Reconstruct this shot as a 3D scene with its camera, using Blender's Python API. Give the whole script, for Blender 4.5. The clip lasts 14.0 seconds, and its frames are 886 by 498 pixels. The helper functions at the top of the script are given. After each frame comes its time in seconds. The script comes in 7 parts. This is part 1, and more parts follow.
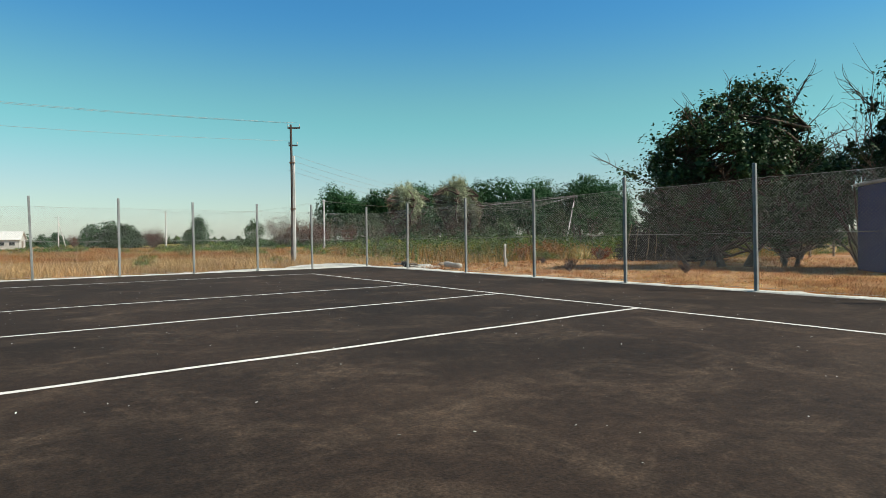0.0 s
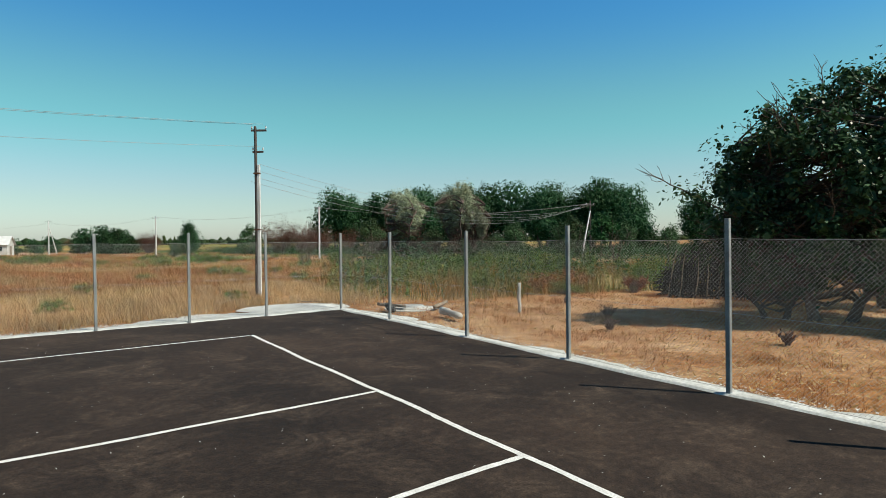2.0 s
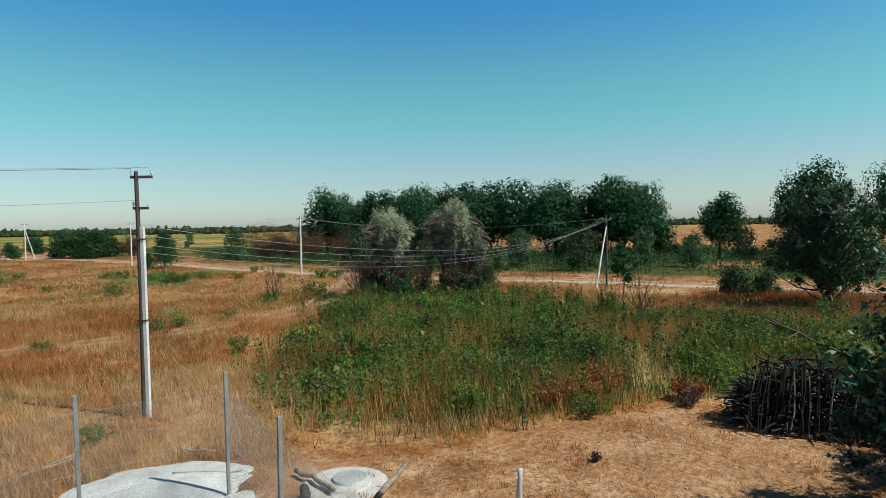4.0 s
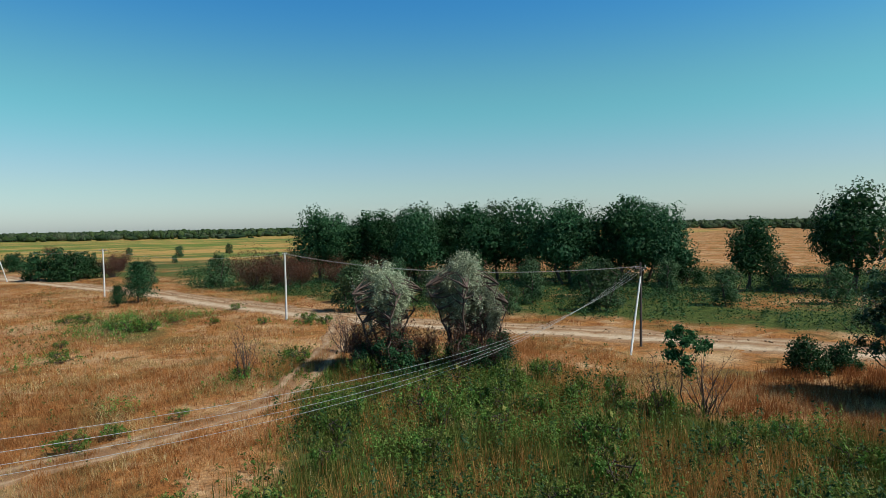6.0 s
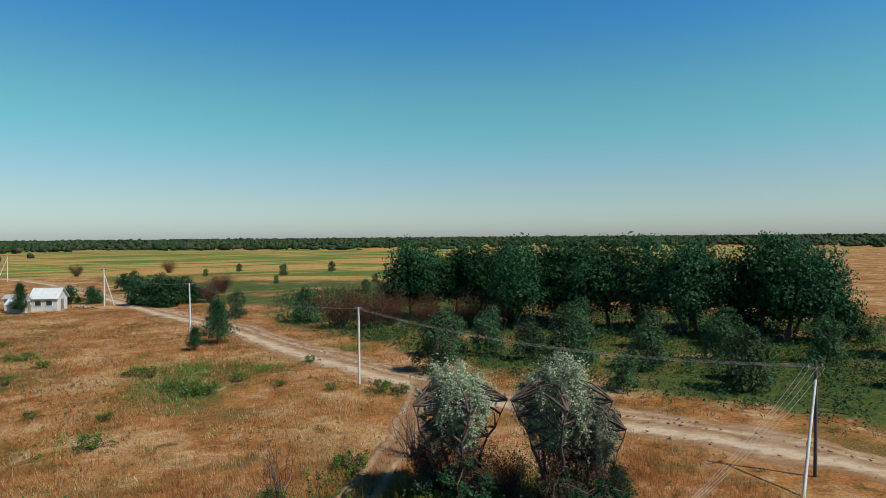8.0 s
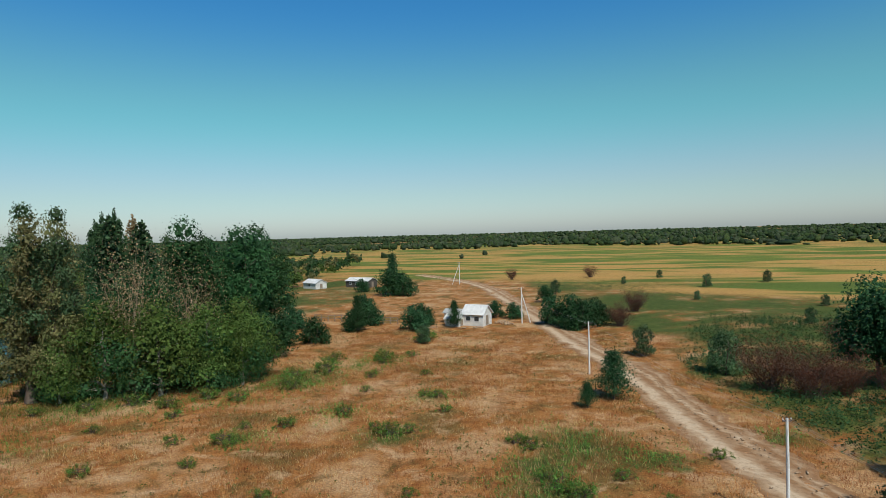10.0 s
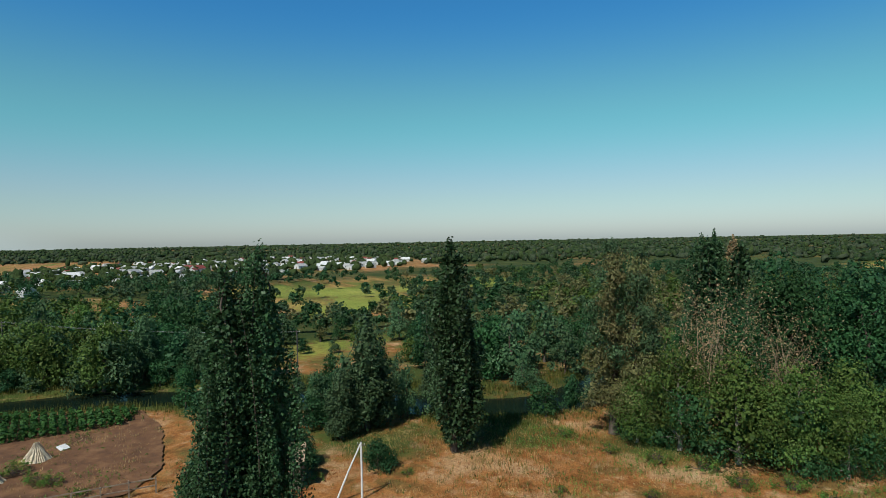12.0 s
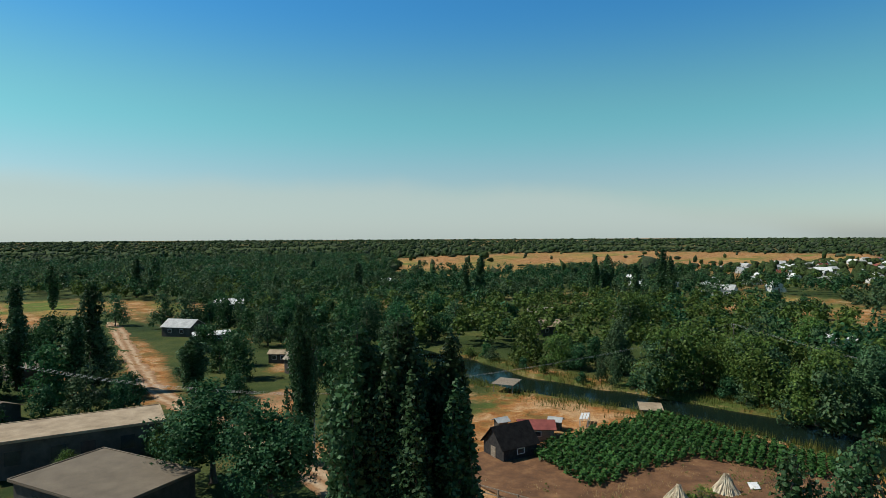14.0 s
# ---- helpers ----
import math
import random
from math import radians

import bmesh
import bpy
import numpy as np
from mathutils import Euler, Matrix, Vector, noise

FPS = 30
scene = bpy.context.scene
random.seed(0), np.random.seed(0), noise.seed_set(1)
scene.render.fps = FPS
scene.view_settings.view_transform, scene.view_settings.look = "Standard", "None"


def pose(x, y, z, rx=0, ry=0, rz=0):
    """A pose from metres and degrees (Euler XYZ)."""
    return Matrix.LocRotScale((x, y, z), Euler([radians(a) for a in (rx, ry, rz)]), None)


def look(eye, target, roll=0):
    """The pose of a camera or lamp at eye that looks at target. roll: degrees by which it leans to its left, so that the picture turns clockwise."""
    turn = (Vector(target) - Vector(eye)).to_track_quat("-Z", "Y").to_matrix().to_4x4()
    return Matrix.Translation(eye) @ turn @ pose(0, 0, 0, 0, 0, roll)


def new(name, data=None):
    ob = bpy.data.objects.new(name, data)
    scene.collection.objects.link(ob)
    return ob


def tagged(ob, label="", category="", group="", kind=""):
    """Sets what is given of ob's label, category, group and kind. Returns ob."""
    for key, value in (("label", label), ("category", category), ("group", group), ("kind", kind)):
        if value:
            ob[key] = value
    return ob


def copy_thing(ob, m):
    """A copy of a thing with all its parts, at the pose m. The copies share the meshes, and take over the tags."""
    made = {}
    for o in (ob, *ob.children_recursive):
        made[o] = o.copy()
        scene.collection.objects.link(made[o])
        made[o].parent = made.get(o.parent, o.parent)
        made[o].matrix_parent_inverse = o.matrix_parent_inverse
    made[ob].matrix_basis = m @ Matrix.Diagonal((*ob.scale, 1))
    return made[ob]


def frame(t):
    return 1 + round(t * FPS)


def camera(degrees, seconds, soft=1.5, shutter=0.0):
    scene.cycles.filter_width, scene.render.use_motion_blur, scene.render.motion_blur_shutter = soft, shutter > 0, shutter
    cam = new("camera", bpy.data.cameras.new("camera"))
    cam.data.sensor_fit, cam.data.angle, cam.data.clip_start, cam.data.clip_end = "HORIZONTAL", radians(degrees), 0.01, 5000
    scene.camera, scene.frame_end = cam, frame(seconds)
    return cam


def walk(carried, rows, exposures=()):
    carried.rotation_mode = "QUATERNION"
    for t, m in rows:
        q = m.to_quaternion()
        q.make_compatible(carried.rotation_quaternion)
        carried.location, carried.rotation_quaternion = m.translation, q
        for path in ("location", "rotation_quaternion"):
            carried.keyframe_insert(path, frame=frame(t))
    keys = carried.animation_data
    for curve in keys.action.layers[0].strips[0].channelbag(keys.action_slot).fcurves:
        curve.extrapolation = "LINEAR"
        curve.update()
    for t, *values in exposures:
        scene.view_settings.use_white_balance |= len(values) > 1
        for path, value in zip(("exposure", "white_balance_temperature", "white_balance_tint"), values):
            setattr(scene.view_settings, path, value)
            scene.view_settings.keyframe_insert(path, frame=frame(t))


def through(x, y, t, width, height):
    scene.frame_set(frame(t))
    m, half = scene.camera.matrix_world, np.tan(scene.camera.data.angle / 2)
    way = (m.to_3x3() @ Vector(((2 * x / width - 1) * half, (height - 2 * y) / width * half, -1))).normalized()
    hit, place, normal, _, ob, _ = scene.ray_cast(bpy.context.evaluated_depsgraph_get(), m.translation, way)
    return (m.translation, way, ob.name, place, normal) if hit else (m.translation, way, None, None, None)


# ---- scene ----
cam = camera(71.3, 14.0, soft=0.6)
PATH = [
    (0, (-6.921, -17.601, 0.962), (-5.817, -15.933, 0.934), -0.6),
    (0.5, (-6.335, -16.76, 1.087), (-5.233, -15.091, 1.064), -0.7),
    (1, (-5.609, -15.777, 1.274), (-4.512, -14.105, 1.252), -0.6),
    (1.5, (-4.79, -14.648, 1.597), (-3.695, -12.975, 1.569), -0.6),
    (2, (-3.725, -13.381, 2.011), (-2.64, -11.701, 1.983), -0.5),
    (2.5, (-2.521, -12.01, 2.556), (-1.442, -10.326, 2.522), -0.4),
    (3, (-1.253, -10.605, 3.271), (-0.182, -8.917, 3.214), -0.3),
    (3.5, (-0.022, -9.405, 3.843), (1.039, -7.71, 3.799), -0.7),
    (4, (1.111, -7.8, 4.826), (2.178, -6.11, 4.747), -1.0),
    (6.3, (5.296, -0.626, 8.205), (6.369, 1.061, 8.129), -1.1),
    (6.5, (5.826, -0.008, 8.356), (6.894, 1.681, 8.289), -1.0),
    (7, (7.33, 1.699, 9.133), (8.341, 3.423, 9.071), -0.9),
    (7.2, (7.885, 2.399, 9.353), (8.86, 4.144, 9.303), -0.8),
    (9.3, (12.027, 11.158, 14.628), (12.102, 13.155, 14.563), -1.2),
    (9.5, (12.384, 12.147, 14.891), (12.297, 14.145, 14.834), -1.4),
    (10, (13.269, 15.03, 16.155), (12.727, 16.954, 16.103), -1.6),
    (10.5, (13.37, 17.93, 17.494), (12.377, 19.665, 17.446), -1.6),
    (11, (12.833, 20.743, 18.597), (11.449, 22.186, 18.558), -1.5),
    (11.5, (11.657, 23.37, 19.704), (9.976, 24.453, 19.672), -1.2),
    (12, (9.936, 25.453, 20.639), (8.056, 26.133, 20.608), -1.1),
    (12.5, (8.434, 27.036, 21.764), (6.448, 27.265, 21.734), -0.9),
    (13, (6.372, 28.33, 22.728), (4.403, 27.983, 22.696), -0.7),
    (13.5, (3.811, 28.836, 23.639), (2.027, 27.933, 23.603), -0.6),
    (14, (1.268, 29.042, 24.443), (-0.182, 27.665, 24.402), -0.3),
]
walk(cam, [(t, look(e, g, r)) for t, e, g, r in PATH], exposures=[(0.0, 0.17, 7050, 6), (3.5, 0.04, 6500, 5), (6.5, -0.11, 6250, 6), (9.5, -0.22, 6300, 8), (12.0, -0.22, 6250, 7), (13.0, -0.13, 6200, 6), (14.0, -0.10, 6450, 6)])


# ---- sky and sun ----
SUN_DIR = Vector((0.41, -0.50, 0.78)).normalized()
world = bpy.data.worlds.new("sky")
scene.world = world
world.use_nodes = True
wn, wl = world.node_tree.nodes, world.node_tree.links
wn.clear()
sky = wn.new("ShaderNodeTexSky")
sky.sky_type = "NISHITA"
sky.sun_disc = False
sky.sun_elevation = math.asin(SUN_DIR.z)
sky.sun_rotation = math.atan2(SUN_DIR.x, SUN_DIR.y)
sky.air_density, sky.dust_density, sky.ozone_density = 1.0, 0.6, 2.0
back = wn.new("ShaderNodeBackground")
back.inputs["Strength"].default_value = 0.095
wout = wn.new("ShaderNodeOutputWorld")
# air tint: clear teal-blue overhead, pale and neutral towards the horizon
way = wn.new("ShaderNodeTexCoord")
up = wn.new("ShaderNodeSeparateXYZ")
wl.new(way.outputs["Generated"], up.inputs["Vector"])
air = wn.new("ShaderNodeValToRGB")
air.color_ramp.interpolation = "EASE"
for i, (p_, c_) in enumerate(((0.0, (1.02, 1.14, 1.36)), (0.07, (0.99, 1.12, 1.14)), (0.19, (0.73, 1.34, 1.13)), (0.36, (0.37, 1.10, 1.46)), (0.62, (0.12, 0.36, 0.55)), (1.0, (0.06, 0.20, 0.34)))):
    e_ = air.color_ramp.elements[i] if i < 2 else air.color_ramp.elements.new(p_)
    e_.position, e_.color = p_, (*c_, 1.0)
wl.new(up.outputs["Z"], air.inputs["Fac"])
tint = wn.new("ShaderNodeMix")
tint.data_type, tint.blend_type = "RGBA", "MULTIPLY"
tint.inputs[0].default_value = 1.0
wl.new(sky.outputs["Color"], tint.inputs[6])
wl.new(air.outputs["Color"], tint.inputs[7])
# a pale bank of thin cloud lies low over the southern horizon
def wmath(op, a, b=0.0):
    m = wn.new("ShaderNodeMath")
    m.operation = op
    for i, v in enumerate((a, b)):
        if isinstance(v, (int, float)):
            m.inputs[i].default_value = v
        else:
            wl.new(v, m.inputs[i])
    return m.outputs[0]


puff = wn.new("ShaderNodeTexNoise")
puff.inputs["Scale"].default_value, puff.inputs["Detail"].default_value = 5.0, 5.0
wl.new(way.outputs["Generated"], puff.inputs["Vector"])
south_ = wmath("ADD", wmath("MULTIPLY", up.outputs["X"], -0.35), wmath("MULTIPLY", up.outputs["Y"], -0.94))
sector = wn.new("ShaderNodeMapRange")
sector.interpolation_type = "SMOOTHSTEP"
sector.inputs["From Min"].default_value, sector.inputs["From Max"].default_value = 0.38, 0.9
sector.inputs["To Min"].default_value, sector.inputs["To Max"].default_value = -0.02, 0.088
wl.new(south_, sector.inputs["Value"])
edge_ = wmath("ADD", sector.outputs[0], wmath("MULTIPLY", wmath("SUBTRACT", puff.outputs["Fac"], 0.5), 0.05))
veil = wn.new("ShaderNodeMapRange")
veil.interpolation_type = "SMOOTHSTEP"
veil.inputs["From Min"].default_value, veil.inputs["From Max"].default_value = -0.015, 0.03
veil.inputs["To Max"].default_value = 0.7
wl.new(wmath("SUBTRACT", edge_, up.outputs["Z"]), veil.inputs["Value"])
cloud = wn.new("ShaderNodeMix")
cloud.data_type = "RGBA"
wl.new(veil.outputs[0], cloud.inputs[0])
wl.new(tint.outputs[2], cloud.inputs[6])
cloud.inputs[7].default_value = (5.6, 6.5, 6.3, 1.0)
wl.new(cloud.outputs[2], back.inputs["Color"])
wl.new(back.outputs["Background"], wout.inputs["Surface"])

sun_data = bpy.data.lights.new("sun", "SUN")
sun_data.energy, sun_data.angle, sun_data.color = 5.0, radians(0.55), (1.0, 0.94, 0.84)
sun = new("sun", sun_data)
sun.rotation_euler = SUN_DIR.to_track_quat("Z", "Y").to_euler()


# ---- materials ----
def srgb(r, g, b):
    return tuple(((c / 255) / 12.92 if c < 10.3 else ((c / 255 + 0.055) / 1.055) ** 2.4) for c in (r, g, b)) + (1.0,)


def base_mat(name, rough=0.8, metal=0.0):
    m = bpy.data.materials.new(name)
    m.use_nodes = True
    n, l = m.node_tree.nodes, m.node_tree.links
    b = n["Principled BSDF"]
    b.inputs["Roughness"].default_value = rough
    b.inputs["Metallic"].default_value = metal
    return m, n, l, b


def ramp(n, stops):
    r = n.new("ShaderNodeValToRGB")
    while len(r.color_ramp.elements) < len(stops):
        r.color_ramp.elements.new(0.5)
    for e, (p, c) in zip(r.color_ramp.elements, stops):
        e.position = p
        e.color = (*c[:3], 1.0)
    return r


def noise_tex(n, l, scale, detail=4.0, rough=0.55, space="Object", dims=None):
    tc = n.new("ShaderNodeTexCoord")
    t = n.new("ShaderNodeTexNoise")
    t.inputs["Scale"].default_value = scale
    t.inputs["Detail"].default_value = detail
    t.inputs["Roughness"].default_value = rough
    if dims:
        mp = n.new("ShaderNodeMapping")
        mp.inputs["Scale"].default_value = dims
        l.new(tc.outputs[space], mp.inputs["Vector"])
        l.new(mp.outputs["Vector"], t.inputs["Vector"])
    else:
        l.new(tc.outputs[space], t.inputs["Vector"])
    return t


def mix(n, l, fac, a, b, blend="MIX"):
    """Mixes two colours; each input is a socket or a colour."""
    m = n.new("ShaderNodeMix")
    m.data_type, m.blend_type = "RGBA", blend
    for key, v in ((0, fac), (6, a), (7, b)):
        if isinstance(v, (int, float)):
            m.inputs[key].default_value = v
        elif isinstance(v, tuple):
            m.inputs[key].default_value = (*v[:3], 1.0)
        else:
            l.new(v, m.inputs[key])
    return m.outputs[2]


def bump(n, l, b, height, strength=0.4, dist=0.02):
    k = n.new("ShaderNodeBump")
    k.inputs["Strength"].default_value = strength
    k.inputs["Distance"].default_value = dist
    l.new(height, k.inputs["Height"])
    l.new(k.outputs["Normal"], b.inputs["Normal"])


def surface(name, dark, light, scale=3.0, fine=40.0, rough=0.8, metal=0.0, relief=0.3, dist=0.01, space="Object", dims=None):
    """A worn surface: large stains and fine grain between two colours, with relief."""
    m, n, l, b = base_mat(name, rough, metal)
    a = noise_tex(n, l, scale, 5, 0.6, space, dims)
    f = noise_tex(n, l, fine, 3, 0.6, space, dims)
    r = ramp(n, [(0.32, dark), (0.68, light)])
    l.new(a.outputs["Fac"], r.inputs["Fac"])
    g = ramp(n, [(0.3, (0.72, 0.72, 0.72)), (0.7, (1.15, 1.15, 1.15))])
    l.new(f.outputs["Fac"], g.inputs["Fac"])
    l.new(mix(n, l, 1.0, r.outputs["Color"], g.outputs["Color"], "MULTIPLY"), b.inputs["Base Color"])
    bump(n, l, b, f.outputs["Fac"], relief, dist)
    return m


def leaf_mat(name, colours, rough=0.5, through=0.25, drift=0.35, gloss=0.1):
    """Foliage: each leaf and each plant takes its own shade; some light passes through."""
    m, n, l, b = base_mat(name, rough)
    geo = n.new("ShaderNodeNewGeometry")
    r = ramp(n, [(i / max(1, len(colours) - 1), c) for i, c in enumerate(colours)])
    l.new(geo.outputs["Random Per Island"], r.inputs["Fac"])
    info = n.new("ShaderNodeObjectInfo")
    hs = n.new("ShaderNodeHueSaturation")
    mr = n.new("ShaderNodeMapRange")
    mr.inputs["To Min"].default_value, mr.inputs["To Max"].default_value = 0.75, 1.3
    l.new(info.outputs["Random"], mr.inputs["Value"])
    l.new(mr.outputs["Result"], hs.inputs["Value"])
    mh = n.new("ShaderNodeMapRange")
    mh.inputs["To Min"].default_value, mh.inputs["To Max"].default_value = 0.485, 0.515
    l.new(info.outputs["Random"], mh.inputs["Value"])
    l.new(mh.outputs["Result"], hs.inputs["Hue"])
    big = noise_tex(n, l, drift, 4, 0.55)
    gr = ramp(n, [(0.34, (0.68, 0.66, 0.6)), (0.66, (1.28, 1.25, 1.2))])
    l.new(big.outputs["Fac"], gr.inputs["Fac"])
    l.new(mix(n, l, 1.0, r.outputs["Color"], gr.outputs["Color"], "MULTIPLY"), hs.inputs["Color"])
    l.new(hs.outputs["Color"], b.inputs["Base Color"])
    b.inputs["Specular IOR Level"].default_value = gloss
    tr = n.new("ShaderNodeBsdfTranslucent")
    l.new(hs.outputs["Color"], tr.inputs["Color"])
    ms = n.new("ShaderNodeMixShader")
    ms.inputs["Fac"].default_value = through
    l.new(b.outputs["BSDF"], ms.inputs[1])
    l.new(tr.outputs["BSDF"], ms.inputs[2])
    l.new(ms.outputs["Shader"], n["Material Output"].inputs["Surface"])
    return m


M = {}
M["leaf_dark"] = leaf_mat("leaf_dark", [(0.017, 0.056, 0.023), (0.030, 0.089, 0.036), (0.054, 0.130, 0.055)])
M["leaf_orchard"] = leaf_mat("leaf_orchard", [(0.016, 0.041, 0.016), (0.031, 0.074, 0.028), (0.066, 0.125, 0.058)], 0.42, 0.14, gloss=0.3)
M["leaf_poplar"] = leaf_mat("leaf_poplar", [(0.022, 0.058, 0.022), (0.043, 0.095, 0.038), (0.092, 0.164, 0.085)], 0.4)
M["leaf_mid"] = leaf_mat("leaf_mid", [(0.023, 0.068, 0.024), (0.037, 0.103, 0.037), (0.061, 0.140, 0.054)])
M["leaf_yellowish"] = leaf_mat("leaf_yellowish", [(0.050, 0.094, 0.022), (0.080, 0.140, 0.033), (0.125, 0.180, 0.046)])
M["leaf_willow"] = leaf_mat("leaf_willow", [(0.042, 0.088, 0.040), (0.068, 0.130, 0.060), (0.105, 0.172, 0.084)])
M["leaf_silver"] = leaf_mat("leaf_silver", [(0.22, 0.27, 0.18), (0.36, 0.41, 0.29), (0.52, 0.56, 0.43)], 0.6, 0.35, 1.2)
M["leaf_brownish"] = leaf_mat("leaf_brownish", [(0.092, 0.104, 0.042), (0.150, 0.156, 0.064), (0.225, 0.205, 0.096)])
M["leaf_tan"] = leaf_mat("leaf_tan", [(0.20, 0.145, 0.080), (0.30, 0.22, 0.125), (0.38, 0.29, 0.175)])
M["leaf_red"] = leaf_mat("leaf_red", [(0.085, 0.034, 0.024), (0.125, 0.052, 0.036), (0.17, 0.080, 0.052)])
M["leaf_weed"] = leaf_mat("leaf_weed", [(0.055, 0.135, 0.026), (0.115, 0.240, 0.046), (0.210, 0.340, 0.085)], 0.5, 0.35, 0.3)
M["leaf_crop"] = leaf_mat("leaf_crop", [(0.029, 0.092, 0.025), (0.045, 0.137, 0.034), (0.070, 0.181, 0.048)])
M["grass_dry"] = leaf_mat("grass_dry", [(0.32, 0.128, 0.040), (0.42, 0.195, 0.068), (0.50, 0.28, 0.115)], 0.7, 0.3, 0.13)
M["grass_gold"] = leaf_mat("grass_gold", [(0.50, 0.31, 0.135), (0.65, 0.46, 0.225), (0.77, 0.60, 0.35)], 0.7, 0.5, 0.35)
M["grass_rust"] = leaf_mat("grass_rust", [(0.20, 0.065, 0.028), (0.28, 0.10, 0.040), (0.34, 0.145, 0.060)], 0.7, 0.3, 0.13)
M["grass_pale"] = leaf_mat("grass_pale", [(0.37, 0.225, 0.095), (0.46, 0.32, 0.16), (0.60, 0.47, 0.28)], 0.7, 0.45, 0.3)
M["grass_green"] = leaf_mat("grass_green", [(0.075, 0.112, 0.024), (0.135, 0.172, 0.038), (0.260, 0.255, 0.078)], 0.6, 0.3, 0.5)
M["bark"] = surface("bark", (0.055, 0.040, 0.030), (0.13, 0.10, 0.075), 2.0, 25, 0.9, 0, 0.8, 0.03, dims=(1, 1, 0.25))
M["bark_pale"] = surface("bark_pale", (0.18, 0.15, 0.12), (0.36, 0.32, 0.27), 2.0, 25, 0.9, 0, 0.6, 0.02, dims=(1, 1, 0.3))
M["bark_tan"] = surface("bark_tan", (0.26, 0.18, 0.11), (0.42, 0.32, 0.21), 2.0, 25, 0.9, 0, 0.6, 0.02)
M["twig"] = surface("twig", (0.07, 0.045, 0.038), (0.15, 0.10, 0.08), 3.0, 30, 0.9)
M["asphalt"] = None
M["paint_white"] = surface("paint_white", (0.62, 0.62, 0.60), (0.82, 0.82, 0.80), 5.0, 60, 0.7, 0, 0.2, 0.003)
M["steel_post"] = surface("steel_post", (0.26, 0.27, 0.27), (0.42, 0.43, 0.42), 4.0, 60, 0.5, 0.25, 0.1, 0.002)
M["wire"] = surface("wire", (0.34, 0.345, 0.34), (0.50, 0.505, 0.50), 6.0, 40, 0.5, 0.25, 0.0, 0.001)
M["cable"] = surface("cable", (0.35, 0.36, 0.36), (0.5, 0.5, 0.5), 2.0, 20, 0.5, 0.3, 0.0, 0.001)
M["concrete"] = surface("concrete", (0.42, 0.41, 0.38), (0.62, 0.61, 0.57), 2.0, 45, 0.85, 0, 0.35, 0.006)
M["concrete_white"] = surface("concrete_white", (0.60, 0.60, 0.58), (0.80, 0.80, 0.78), 2.0, 45, 0.85, 0, 0.3, 0.006)
M["pole_wood"] = surface("pole_wood", (0.055, 0.046, 0.042), (0.12, 0.10, 0.09), 3.0, 50, 0.85, 0, 0.5, 0.008, dims=(3, 3, 0.3))
M["ceramic"] = surface("ceramic", (0.55, 0.57, 0.55), (0.75, 0.77, 0.75), 6, 30, 0.25, 0, 0.0, 0.001)
M["rust"] = surface("rust", (0.10, 0.045, 0.025), (0.22, 0.10, 0.05), 4, 40, 0.8, 0.3, 0.4, 0.004)
M["timber"] = surface("timber", (0.16, 0.12, 0.085), (0.34, 0.28, 0.21), 3, 45, 0.85, 0, 0.4, 0.006, dims=(0.4, 3, 3))
M["timber_dark"] = surface("timber_dark", (0.022, 0.022, 0.024), (0.055, 0.052, 0.050), 3, 45, 0.8, 0, 0.4, 0.006)
M["slate"] = surface("slate", (0.19, 0.165, 0.13), (0.33, 0.29, 0.235), 1.5, 30, 0.85, 0, 0.3, 0.01)
M["roof_white"] = surface("roof_white", (0.55, 0.56, 0.56), (0.80, 0.81, 0.80), 0.8, 20, 0.6, 0, 0.15, 0.01)
M["roof_grey"] = surface("roof_grey", (0.30, 0.31, 0.31), (0.50, 0.51, 0.50), 0.8, 20, 0.7, 0, 0.2, 0.01)
M["roof_red"] = surface("roof_red", (0.16, 0.035, 0.03), (0.28, 0.07, 0.055), 1.2, 25, 0.7, 0, 0.2, 0.01)
M["roof_tan"] = surface("roof_tan", (0.26, 0.19, 0.12), (0.44, 0.34, 0.23), 0.6, 12, 0.9, 0, 0.3, 0.02)
M["tar"] = surface("tar", (0.008, 0.008, 0.009), (0.022, 0.021, 0.021), 2, 30, 0.95, 0, 0.3, 0.01)
M["roof_felt"] = surface("roof_felt", (0.120, 0.092, 0.062), (0.175, 0.138, 0.096), 0.5, 20, 0.85, 0, 0.2, 0.01)
M["plaster"] = surface("plaster", (0.50, 0.50, 0.48), (0.74, 0.74, 0.71), 1.0, 25, 0.85, 0, 0.15, 0.006)
M["brickwork"] = surface("brickwork", (0.060, 0.056, 0.050), (0.115, 0.104, 0.090), 1.0, 18, 0.9, 0, 0.3, 0.01)
M["pane"] = surface("pane", (0.02, 0.025, 0.03), (0.05, 0.06, 0.065), 1.0, 10, 0.12, 0, 0.0, 0.001)
M["blue_paint"] = surface("blue_paint", (0.010, 0.030, 0.19), (0.020, 0.052, 0.27), 2.0, 30, 0.75, 0, 0.1, 0.002)
M["straw"] = surface("straw", (0.52, 0.43, 0.30), (0.74, 0.65, 0.49), 3, 40, 0.9, 0, 0.6, 0.03)
M["sand"] = surface("sand", (0.44, 0.45, 0.43), (0.68, 0.70, 0.68), 1.6, 25, 0.95, 0, 0.3, 0.01, space="Object")
M["dead_wood"] = surface("dead_wood", (0.24, 0.21, 0.17), (0.46, 0.41, 0.34), 3, 40, 0.9, 0, 0.4, 0.006)


